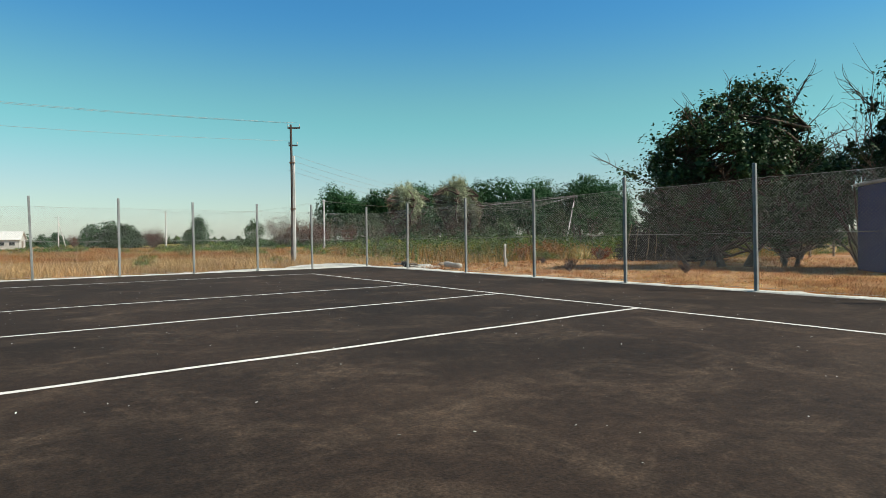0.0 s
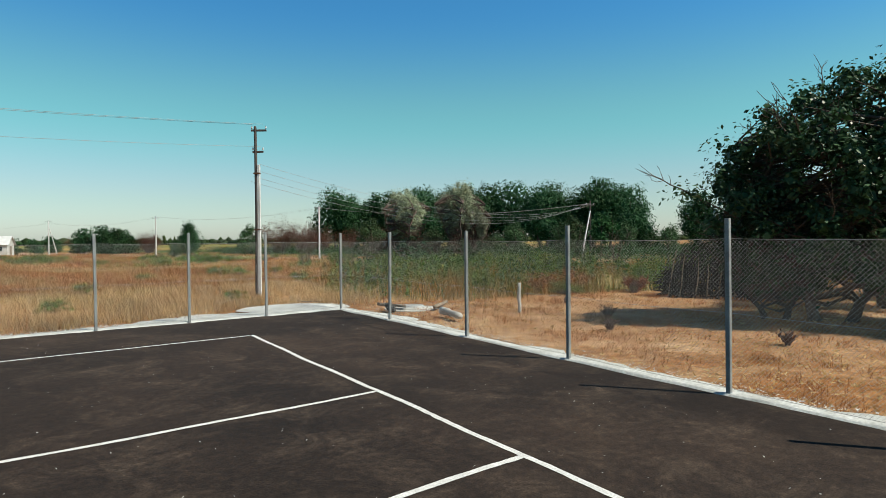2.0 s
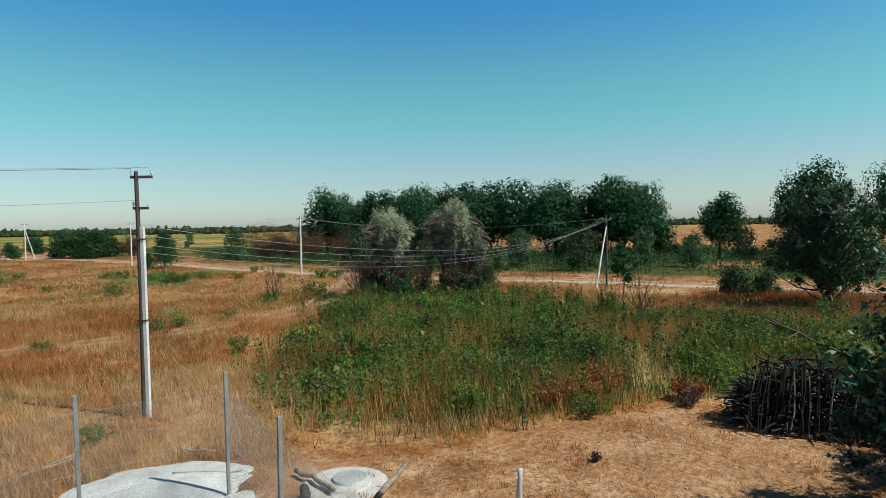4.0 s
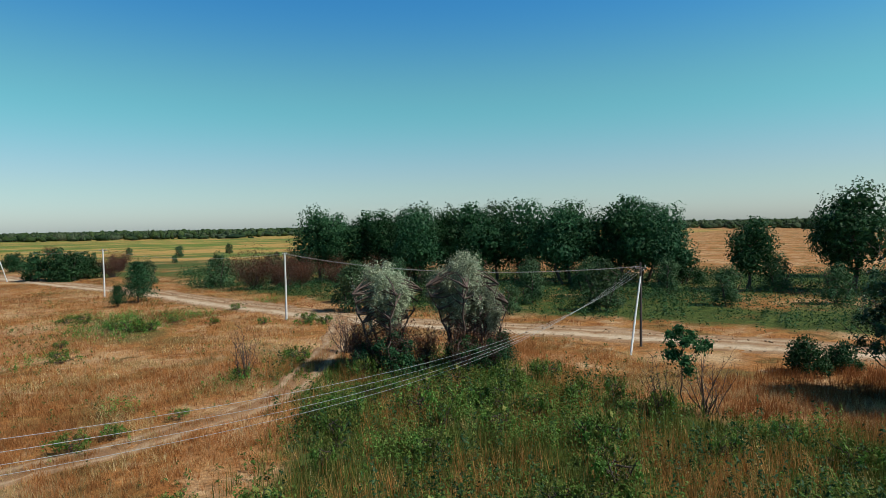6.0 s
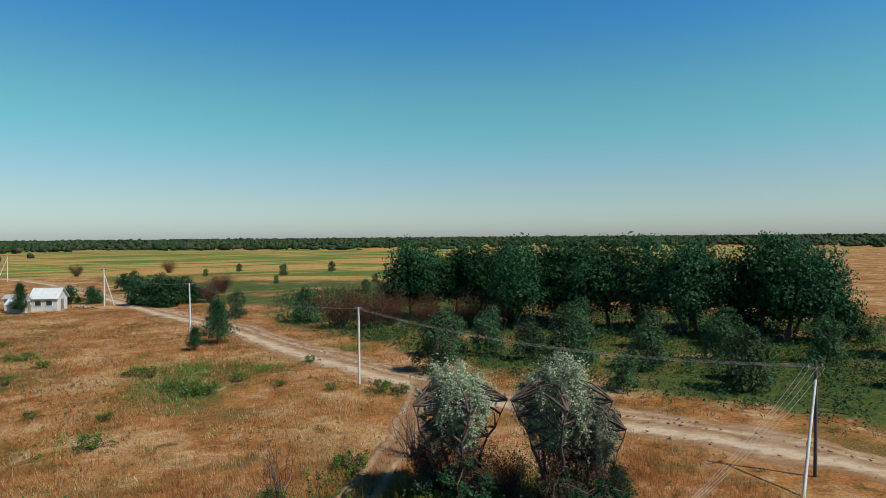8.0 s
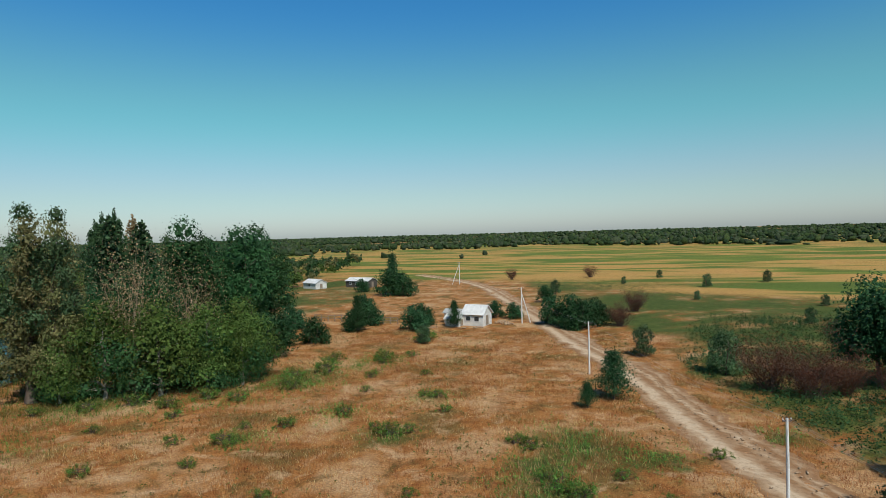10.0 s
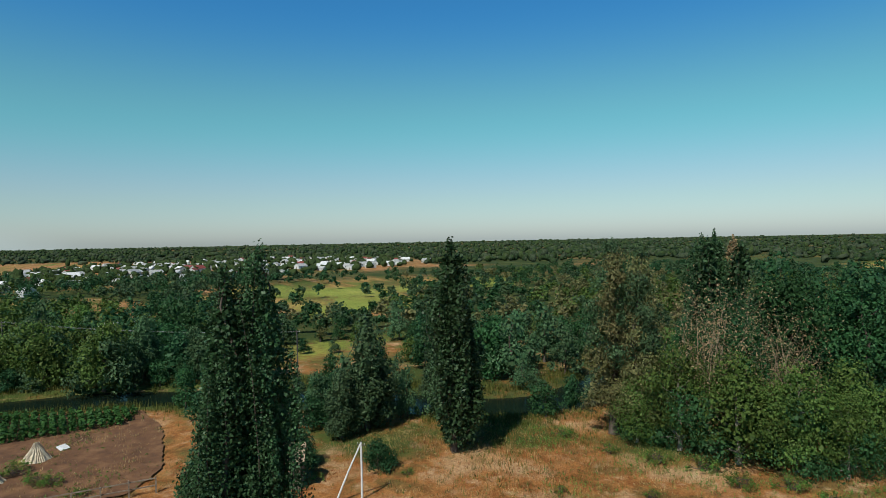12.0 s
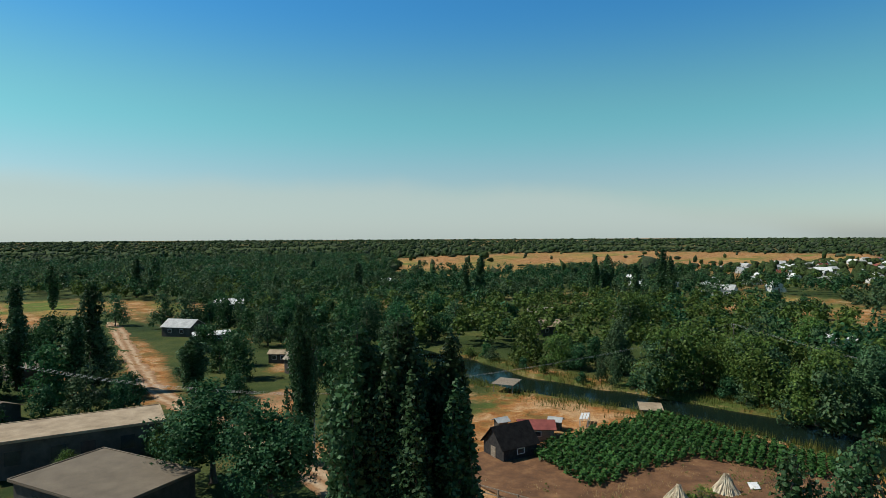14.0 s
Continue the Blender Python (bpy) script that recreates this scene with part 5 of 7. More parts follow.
for x, y, t, s in ((22.9, 25.3, 80, 0.9), (18.9, 29.0, 160, 0.7), (24.2, 24.6, 220, 0.8)):
    put(thick_, x, y, 0, t, s)
first(twig_bush("dry_bush", 53, 2.9, 1.5, 24, "twig", label="bare reddish dry bush beside the track"), 20.3, 34.6)
jun = conifer_bush("dark_bush", 61, 4.6, 2.1, 6500, 0.18, label="dark dense upright bush beside the dirt road")
first(jun, 12.7, 75.3)
put(jun, 25.2, 25.0, 0, 40, 0.46, label="small dark upright bush in the weeds")
put(jun, 10.4, 72, 0, 90, 0.5)
sap = broad_tree("sapling", 54, 3.95, 0.85, 0.38, 16, 120, 0.14, ("leaf_mid",), clump=0.36, label="young green sapling with a thin bare stem", trunk_r=0.035)
first(sap, 26.7, 14.7)
dryb = twig_bush("dry_bush", 55, 3.2, 1.2, 14, "twig", 60, "leaf_red", 0.08, "bare dry bush with upright grey-brown stems")
first(dryb, 27.2, 13.9)
put(dryb, 25.9, 15.2, 0, 70, 0.8)
put(dryb, 13.1, 31.9, 0, 160, 0.95)
redb = twig_bush("red_bush", 56, 5.2, 3.4, 60, "twig", 5200, "leaf_red", 0.17, "large reddish-brown half-bare bush in the roadside thicket")
first(redb, 27.4, 80.8)
for x, y, t, s in ((30.5, 79, 50, 0.9), (33.7, 80.5, 110, 0.8), (37.5, 77, 10, 0.75), (42, 75, 200, 0.75), (44.5, 72, 90, 0.7), (13.7, 120.5, 40, 0.75), (16.5, 140, 140, 0.8), (-20.6, 219.6, 20, 0.7), (4.7, 226.7, 70, 0.8), (39.8, 96.5, 10, 1.0), (55.5, 70, 60, 0.8), (61, 66, 160, 0.75)):
    put(redb, x, y, 0, t, s)
grey = broad_tree("grey_bush", 57, 4.6, 2.1, 0.02, 60, 52, 0.21, ("leaf_willow",), lobes=22, clump=0.24, stems=3, label="grey-green rounded bush in the roadside thicket", category="bush")
first(grey, 46.5, 37.5)
for x, y, t, s in ((31.8, 58.8, 20, 0.95), (36, 57.4, 70, 0.98), (38.2, 53.8, 150, 0.82), (33.3, 60.2, 230, 0.85), (24.3, 87.6, 10, 1.05), (16.2, 96.5, 60, 0.85), (28.6, 52.5, 100, 1.0), (38.8, 41.4, 200, 0.6), (41, 50, 30, 0.9), (45, 46, 90, 0.9), (43, 55, 150, 1.0), (49, 40, 20, 0.7),
                   (53, 46, 100, 0.9), (58, 33, 40, 0.8), (61, 42, 200, 0.9), (66, 27, 130, 0.8), (72, 36, 20, 0.9), (48, 60, 70, 1.0), (52, 54, 250, 0.9), (-14.7, 102, 30, 0.6), (-2, 173, 40, 0.8), (53.5, 205, 10, 0.75), (26, 221, 20, 0.6), (36, 190, 80, 0.8), (15, 200, 100, 0.5), (43, 126, 30, 0.6), (30, 160, 80, 0.45), (52, 150, 200, 0.5)):
    put(grey, x, y, 0, t, s)
dkb = broad_tree("dark_bush", 58, 5.6, 3.6, 0.0, 80, 56, 0.31, ("leaf_dark",), lobes=24, clump=0.22, stems=3, label="large rounded dark green bush", category="bush")
first(dkb, 5.8, 119.5)
for x, y, t, s in ((9.5, 122, 50, 0.85), (2.5, 121, 90, 0.9), (7.5, 117, 200, 0.9), (-2.5, 155, 30, 0.7), (-20.0, 113.2, 60, 0.78), (-9.1, 129, 160, 0.6), (-29.3, 111.6, 220, 0.8), (-5.5, 128.5, 20, 0.55), (-45, 169.5, 20, 1.35), (-41, 168, 80, 1.1), (-57, 178, 30, 0.7), (-20, 118, 10, 0.75),
                   (-30, 118, 90, 0.8), (-36, 130, 30, 0.8), (-31, 99, 120, 0.75), (-34.5, 96, 220, 0.9), (-42, 112, 40, 0.8), (60, 52, 200, 0.7), (66, 56, 20, 0.8), (72, 48, 90, 0.8), (-53, 31, 40, 0.6), (-40.5, 24, 200, 0.85), (-48.2, 32, 10, 0.6), (-44.5, 38.5, 140, 0.5), (37.2, 15.2, 30, 0.36), (39, 14.2, 90, 0.3)):
    put(dkb, x, y, 0, t, s)
put(jun, -28.4, 109.4, 0, 30, 0.7, 1.35, label="dark pointed young tree by the farmyard fence")
put(jun, -13.6, 116.4, 0, 80, 0.7, 1.0, label="small leafy tree before the farmhouse")
put(grey, -14.3, 101.4, 0, 90, 0.55)
put(jun, -45, 171, 0, 20, 1.3, 2.4, label="dark pointed tree rising over bushes")

# low bushes in the meadow
mead = broad_tree("meadow_bush", 59, 0.95, 1.15, 0.0, 24, 44, 0.115, ("leaf_weed", "grass_green"), clump=0.26, stems=3, core=0.05, label="low green weedy bush in the dry meadow", category="bush")
first(mead, -4.7, 61.5)
for x, y, t, s in ((-3.2, 62.3, 30, 0.9), (-6.3, 62.6, 70, 0.8), (-4, 73, 10, 1.0), (-5.5, 73.5, 130, 0.8), (-20.4, 73.6, 40, 1.5), (-20.2, 81.5, 90, 1.7), (-15.5, 87.5, 160, 1.5), (-17.5, 60.5, 20, 0.8),
                   (-21, 56, 80, 0.9), (10.6, 53, 200, 0.9), (13.5, 56, 20, 0.8), (-16.2, 57.2, 50, 0.9), (5, 43, 30, 1.0), (13, 31.5, 10, 0.9), (17, 34.4, 60, 1.1),
                   (5, 24.8, 100, 0.8), (6.4, 25.6, 160, 0.6), (9, 26.6, 220, 0.5), (7.3, 17, 20, 0.7), (-11.5, 45, 40, 0.6), (-30, 57, 10, 0.8), (-33.5, 51, 60, 0.7), (0.6, 21.5, 10, 0.6), (-2.3, 15.2, 70, 0.55), (1.8, 8.4, 30, 0.45), (-3.5, 7.8, 10, 0.5), (-22, 88, 30, 1.4), (-13, 92, 60, 1.0), (20, 61, 20, 0.8), (-8, 82, 30, 0.8), (-44, 33, 60, 0.8), (-42, 40.5, 10, 0.7)):
    put(mead, x, y, 0, t, s * 0.75, s * 0.85)
for x, y, s in ((-10.7, 66, 1.0), (-14.3, 61.5, 1.1), (-17, 57, 1.2), (-16.5, 52, 0.7), (-23, 49, 0.9), (-8.3, 48.2, 0.8), (4.9, 48.4, 0.6), (0.7, 50.6, 0.6), (-2.1, 68.4, 0.8), (-16, 89.5, 1.6), (-21.6, 84.6, 1.5), (-21.3, 74.7, 1.4), (-23.5, 68.6, 1.2), (-22.4, 77.4, 1.6), (-15, 104.5, 1.8), (7, 60.5, 1.0), (9.7, 53.5, 1.3), (8.6, 55, 0.9), (11, 52.6, 1.0), (5.6, 61.2, 0.9), (22.6, 48.5, 1.0), (23.6, 47, 0.8), (19.5, 50.2, 0.6), (16, 53, 0.6), (-12, 74, 0.7), (-14, 80, 0.9), (-26, 62, 0.9), (-29, 65, 1.3), (-27, 68.2, 1.4), (-36, 62.5, 1.3), (-33, 64.8, 1.5), (-40, 60, 1.1), (-46, 58.6, 1.2)):
    put(mead, x, y, 0, x * 57 % 360, s * 0.8, s * 0.95)
rm_ = np.random.default_rng(45)
spread = [(x, y) for x, y in zip(rm_.uniform(7, 34, 400), rm_.uniform(2, 31, 400)) if inside(np.array([x]), np.array([y]), GREEN_ZONE, 0.8)[0] > 0.9 and dist_to(np.array([x]), np.array([y]), track_line)[0] > 1.6]
for x, y in spread[:64]:
    put(mead, x, y, 0, rm_.uniform(0, 360), rm_.uniform(0.4, 0.9), rm_.uniform(0.8, 1.35), label="leafy green shrub among the tall weeds")


# ---- grass, weeds and litter ----
def blades(rng, P_, h, w, per, spread, bend=0.45):
    """Tufts of grass: per blades a tuft, each one leaning."""
    n = len(P_)
    base = np.repeat(P_, per, 0) + np.c_[rng.normal(0, spread, (n * per, 2)), np.zeros(n * per)]
    m = len(base)
    a = rng.uniform(0, 2 * math.pi, m)
    hh = np.repeat(h if np.ndim(h) else np.full(n, h), per) * rng.uniform(0.5, 1.15, m)
    lean = hh * bend * rng.uniform(0.2, 1.2, m)
    dx, dy = np.cos(a), np.sin(a)
    wx, wy = -dy * w, dx * w
    b0 = base + np.c_[wx, wy, np.zeros(m)]
    b1 = base - np.c_[wx, wy, np.zeros(m)]
    tip = base + np.c_[dx * lean, dy * lean, hh]
    V = np.stack([b0, b1, tip], 1).reshape(-1, 3)
    return V, np.arange(3 * m).reshape(-1, 3)


def leafy(rng, P_, h, leaf, per):
    """Weeds: a thin upright stem with leaves up its length."""
    n = len(P_)
    hh = h * rng.uniform(0.5, 1.25, n)
    z = rng.uniform(0.12, 1.0, (n, per))
    a = rng.uniform(0, 2 * math.pi, (n, per))
    r = leaf * rng.uniform(0.2, 1.2, (n, per)) * (1.25 - 0.7 * z)
    C = np.stack([P_[:, None, 0] + np.cos(a) * r, P_[:, None, 1] + np.sin(a) * r, P_[:, None, 2] + z * hh[:, None]], -1).reshape(-1, 3)
    N = np.stack([np.cos(a) * 0.6, np.sin(a) * 0.6, np.full(a.shape, 0.8)], -1).reshape(-1, 3)
    return leaf_quads(rng, C, N, leaf, 0.45, 0.35)


def scatter(rng, n, x0, x1, y0, y1, keep):
    x, y = rng.uniform(x0, x1, n), rng.uniform(y0, y1, n)
    ok = rng.uniform(0, 1, n) < keep(x, y)
    x, y = x[ok], y[ok]
    return np.stack([x, y, land_height(x, y)], -1)


def off_roads(x, y):
    k = np.clip((dist_to(x, y, road_line) - 2.2) / 0.9, 0, 1) * np.maximum(np.clip((dist_to(x, y, track_line) - 0.95) / 0.3, 0, 1), 0.7 * (dist_to(x, y, track_line) < 0.38))
    court = (x < 4.3) & (y < 4.75 + 0.22 * np.sin(x * 2.1) + SKEW * (x - FX)) & (y > -34)
    patch_ = (np.hypot((x - 2.5) / 2.1, (y - 4.75) / 1.2) < 1.0)
    return k * ~court * ~patch_ * np.clip((dist_to(x, y, river_line) - 4.5) / 1.0, 0, 1)


def stuff(name, V, Fq, mat, label, category):
    tagged(new(name, mesh_of(name, V, Fq, M[mat])), label, category, kind="stuff")


rg = np.random.default_rng(77)
in_green = lambda x, y: inside(x, y, GREEN_ZONE, 1.2)
in_yard = lambda x, y: inside(x, y, YARD_ZONE, 0.6)
in_bank = lambda x, y: inside(x, y, BANK_ZONE, 2.0)
clumpy = lambda x, y, s, k: np.clip(0.55 + 0.6 * lumps(x, y, s, k), 0.08, 1)

pts = scatter(rg, 42000, -16, 34, 3.5, 36, lambda x, y: np.clip((x + 16) / 5, 0, 1) * np.clip((34 - x) / 5, 0, 1) * off_roads(x, y) * (1 - in_green(x, y)) * (1 - in_yard(x, y)) * clumpy(x, y, 3, 5))
for sel, mat_, lab in ((pts[:, 1] < 15, "grass_gold", "tall dry golden grass beside the fence"), (pts[:, 1] >= 15, "grass_dry", "tall dry golden-brown grass in tufts")):
    V, Fq = blades(rg, pts[sel], 0.36 + 0.18 * lumps(pts[sel, 0], pts[sel, 1], 4, 8), 0.008, 11, 0.10, 0.85)
    stuff("dry_grass", V, Fq, mat_, lab, "grass")
pts = scatter(rg, 42000, -16, 34, 3.5, 40, lambda x, y: np.where((y < 13) & (x < 8), 1.0, 0.5) * np.clip((x + 16) / 5, 0, 1) * off_roads(x, y) * (1 - in_green(x, y)) * (1 - in_yard(x, y)) * clumpy(x, y, 5, 15) ** 1.6)
V, Fq = blades(rg, pts, 0.36 + 0.16 * lumps(pts[:, 0], pts[:, 1], 3, 18), 0.008, 10, 0.10, 0.85)
stuff("dry_grass", V, Fq, "grass_pale", "pale straw-coloured dry grass in tufts", "grass")
pts = scatter(rg, 60000, -55, 62, 36, 115, lambda x, y: off_roads(x, y) * (1 - 0.8 * in_bank(x, y)) * clumpy(x, y, 6, 6) ** 1.5)
V, Fq = blades(rg, pts, 0.26 + 0.14 * lumps(pts[:, 0], pts[:, 1], 5, 8), 0.014, 6, 0.25, 1.1)
stuff("dry_grass", V, Fq, "grass_dry", "dry orange-brown meadow grass in tufts", "grass")
pts = scatter(rg, 22000, -55, 40, 36, 115, lambda x, y: off_roads(x, y) * (1 - in_bank(x, y)) * clumpy(x, y, 9, 16) ** 2)
V, Fq = blades(rg, pts, 0.28, 0.014, 6, 0.25, 1.1)
stuff("dry_grass", V, Fq, "grass_pale", "pale straw-coloured meadow grass in tufts", "grass")
pts = scatter(rg, 30000, -55, 46, 3.5, 115, lambda x, y: np.where(y < 14, 0.15, 1.0) * off_roads(x, y) * (1 - in_bank(x, y)) * (1 - in_yard(x, y)) * clumpy(x, y, 7, 52) ** 2)
V, Fq = blades(rg, pts, 0.34, 0.013, 6, 0.2, 0.9)
stuff("dry_grass", V, Fq, "grass_rust", "rust-brown dry grass in drifts", "grass")
pts = scatter(rg, 26000, -55, 40, 34, 112, lambda x, y: off_roads(x, y) * (1 - in_bank(x, y)) * clumpy(x, y, 7, 91) ** 3)
V, Fq = blades(rg, pts, 0.34, 0.015, 6, 0.24, 1.0)
stuff("dry_grass", V, Fq, "grass_gold", "bright straw-coloured meadow grass in drifts", "grass")
pts = scatter(rg, 12000, -55, 40, 18, 112, lambda x, y: off_roads(x, y) * (1 - in_bank(x, y)) * clumpy(x, y, 5, 92) ** 3)
V, Fq = leafy(rg, pts, 0.3, 0.13, 8)
stuff("weeds", V, Fq, "leaf_yellowish", "low olive weeds dotted through the dry meadow", "weeds")
# green drifts in the meadow
spots_ = ((-21, 76, 7), (-24, 68, 5), (-30, 65, 5), (-17, 88, 6), (-36, 61, 5), (-46, 57, 6), (-15, 57, 3.5), (-11, 66, 3.5), (22.5, 48, 2.5), (10, 62, 5.5), (8.5, 53, 4.5), (8, 57.5, 4), (-5, 61.5, 3), (-4.5, 73, 3), (-22, 77, 6), (-17, 86, 5), (16, 60, 3.5), (12.5, 31.5, 2), (17, 34.5, 2), (6.5, 29.5, 2), (-33, 52, 4), (5, 25, 1.6), (24, 66, 4), (-12, 66, 3), (2.5, 44, 3))
pts = scatter(rg, 90000, -55, 30, 20, 100, lambda x, y: off_roads(x, y) * np.clip(sum(np.exp(-((x - a_) ** 2 + (y - b_) ** 2) / (0.6 * c_) ** 2) for a_, b_, c_ in spots_), 0, 1) * clumpy(x, y, 2.2, 55))
V, Fq = leafy(rg, pts, 0.5, 0.11, 11)
stuff("weeds", V, Fq, "leaf_weed", "low green weeds in drifts across the meadow", "weeds")
# green zone behind the yard
pts = scatter(rg, 36000, 5, 44, 0, 36, lambda x, y: off_roads(x, y) * in_green(x, y) * clumpy(x, y, 3.2, 25) ** 2.6)
V, Fq = leafy(rg, pts, np.clip(0.75 + 0.55 * lumps(pts[:, 0], pts[:, 1], 3.5, 64), 0.3, 1.6), 0.115, 16)
stuff("weeds", V, Fq, "leaf_weed", "thick leafy green weeds behind the yard", "weeds")
pts = scatter(rg, 26000, 5, 46, 0, 36, lambda x, y: off_roads(x, y) * in_green(x, y) * clumpy(x, y, 6, 26))
V, Fq = blades(rg, pts, np.clip(0.65 + 0.4 * lumps(pts[:, 0], pts[:, 1], 4, 65), 0.25, 1.3), 0.011, 7, 0.12, 0.4)
stuff("green_grass", V, Fq, "grass_green", "tall olive-green grass among weeds", "grass")
pts = scatter(rg, 20000, 5, 46, 0, 36, lambda x, y: off_roads(x, y) * in_green(x, y) * clumpy(x, y, 4, 27) ** 2.2)
V, Fq = blades(rg, pts, 0.85, 0.010, 8, 0.12, 0.5)
stuff("dry_grass", V, Fq, "grass_dry", "rusty dry stalks among green weeds", "grass")
pts = scatter(rg, 9000, 24, 48, 5, 24, lambda x, y: off_roads(x, y) * clumpy(x, y, 3, 61) * inside(x, y, [(27.5, 13), (34, 17), (41, 15), (44, 8), (36, 4), (29, 8)], 1.0))
V, Fq = blades(rg, pts, 0.6, 0.012, 9, 0.12, 0.6)
stuff("dry_grass", V, Fq, "grass_rust", "rust-red dry grass among the weeds", "grass")
pts = scatter(rg, 9000, 5, 46, 0, 34, lambda x, y: off_roads(x, y) * in_green(x, y) * np.clip(1.2 - (y - 3) / 9, 0.15, 1) * clumpy(x, y, 3.2, 127) ** 2)
V, Fq = blades(rg, pts, 0.62, 0.008, 10, 0.16, 0.9)
stuff("dry_grass", V, Fq, "grass_gold", "tall straw-coloured grass heads among the weeds", "grass")
# taller weed plants standing over the rest
pts = scatter(rg, 2600, 6, 40, 1, 33, lambda x, y: off_roads(x, y) * in_green(x, y) * clumpy(x, y, 5, 62) ** 2)
V, Fq = leafy(rg, pts, 1.45, 0.14, 26)
stuff("weeds", V, Fq, "leaf_mid", "tall dark green weed stalks over the grass", "weeds")
pts = scatter(rg, 2200, 6, 40, 1, 33, lambda x, y: off_roads(x, y) * in_green(x, y) * clumpy(x, y, 4, 63) ** 2)
V, Fq = leafy(rg, pts, 1.2, 0.10, 22)
stuff("weeds", V, Fq, "leaf_yellowish", "yellow-green flowering weeds over the grass", "weeds")
# growth beyond the road
pts = scatter(rg, 28000, 20, 105, -12, 132, lambda x, y: off_roads(x, y) * in_bank(x, y) * clumpy(x, y, 6, 28))
V, Fq = leafy(rg, pts, 1.15, 0.24, 9)
stuff("weeds", V, Fq, "leaf_mid", "dense green weeds beyond the dirt road", "weeds")
pts = scatter(rg, 30000, 20, 105, -12, 132, lambda x, y: off_roads(x, y) * in_bank(x, y) * clumpy(x, y, 9, 83))
V, Fq = leafy(rg, pts, 1.0, 0.22, 9)
stuff("weeds", V, Fq, "leaf_mid", "dark green weeds beyond the dirt road", "weeds")
# river banks
pts = scatter(rg, 46000, -104, -44, -60, 110, lambda x, y: np.exp(-((dist_to(x, y, river_line) - 6.5) / 3.0) ** 2) * clumpy(x, y, 6, 29))
V, Fq = blades(rg, pts, 0.9 + 0.3 * lumps(pts[:, 0], pts[:, 1], 8, 81), 0.035, 5, 0.25, 0.35)
stuff("reeds", V, Fq, "grass_green", "green reeds and tall grass along the river bank", "reeds")
pts = scatter(rg, 15000, -60, -20, 30, 70, lambda x, y: off_roads(x, y) * clumpy(x, y, 6, 31) * np.exp(-((x + 48) ** 2 + (y - 54) ** 2) / 140))
V, Fq = blades(rg, pts, 0.45, 0.02, 5, 0.2, 0.6)
stuff("green_grass", V, Fq, "grass_green", "yellow-green grass in the poplars' shade", "grass")
# litter of the yard: straw and dry leaves lying flat
pts = scatter(rg, 26000, 3.9, 24, -14, 6, lambda x, y: in_yard(x, y) * clumpy(x, y, 2.5, 40))
C = pts + np.array([0, 0, 0.02])
V, Fq = leaf_quads(rg, C, np.tile([0, 0, 1.0], (len(C), 1)), 0.12, 0.2, 0.6)
stuff("straw_litter", V, Fq, "grass_pale", "dry straw and leaves littering bare earth", "litter")
pts = scatter(rg, 9000, 3.9, 24, -16, 6, lambda x, y: in_yard(x, y) * clumpy(x, y, 1.6, 41) ** 2)
V, Fq = blades(rg, pts, 0.16, 0.005, 8, 0.06, 0.9)
stuff("dry_grass", V, Fq, "grass_dry", "short trampled dry grass of the yard", "grass")
# grit and dry leaves on the court
pts = np.stack([rg.uniform(-12, 3.4, 900), rg.uniform(-19, 3.2, 900), np.full(900, 0.006)], -1)
V, Fq = leaf_quads(rg, pts, np.tile([0, 0, 1.0], (900, 1)), 0.024, 0.4, 0.25)
stuff("court_litter", V, Fq, "sand", "pale grit and dry leaf scraps on asphalt", "litter")

# weeds and stubble over the garden plot
pts = scatter(rg, 5000, -80, -42, -22, 20, lambda x, y: inside(x, y, [(-47, 18), (-66, 19), (-75, 16), (-66, 3), (-52, -1), (-44, -12), (-43, 2)], 0.5) * clumpy(x, y, 4, 71) ** 2)
V, Fq = blades(rg, pts + np.array([0, 0, 0.1]), 0.28, 0.022, 6, 0.2, 0.8)
stuff("dry_grass", V, Fq, "grass_pale", "dry stubble on the garden soil", "grass")
pts = scatter(rg, 2600, -80, -42, -22, 20, lambda x, y: inside(x, y, [(-47, 18), (-66, 19), (-75, 16), (-66, 3), (-52, -1), (-44, -12), (-43, 2)], 0.5) * clumpy(x, y, 5, 72) ** 3)
V, Fq = leafy(rg, pts + np.array([0, 0, 0.1]), 0.35, 0.16, 9)
stuff("weeds", V, Fq, "leaf_weed", "green weeds scattered on the garden soil", "weeds")


# ---- the wooded valley and the distance ----
mid_t = [broad_tree("valley_tree", 71, 9, 4.0, 0.02, 64, 30, 0.50, ("leaf_mid",), clump=0.24, limbs=7, lobes=20, sides=4, label="rounded green tree in the wooded valley"),
         broad_tree("valley_tree", 72, 10, 4.6, 0.02, 64, 30, 0.52, ("leaf_willow",), clump=0.24, limbs=7, lobes=20, sides=4, label="grey-green spreading willow in the wooded valley"),
         broad_tree("valley_tree", 73, 8, 3.6, 0.02, 60, 30, 0.48, ("leaf_dark",), clump=0.24, limbs=7, lobes=20, sides=4, label="dark green tree in the wooded valley"),
         broad_tree("valley_tree", 74, 8, 2.6, 0.03, 46, 28, 0.42, ("leaf_brownish", "leaf_mid"), clump=0.26, twigs=20, limbs=7, lobes=20, sides=4, label="slender olive-brown tree in the wooded valley"),
         broad_tree("valley_tree", 75, 7, 3.6, 0.02, 56, 30, 0.46, ("leaf_yellowish",), clump=0.24, limbs=7, lobes=20, sides=4, label="yellowish-green tree in the wooded valley")]
wil = broad_tree("willow", 76, 11, 5.2, 0.0, 90, 80, 0.46, ("leaf_willow", "leaf_yellowish"), lobes=34, clump=0.2, label="large pale green willow leaning over the river")
first(wil, -92, -11.5)
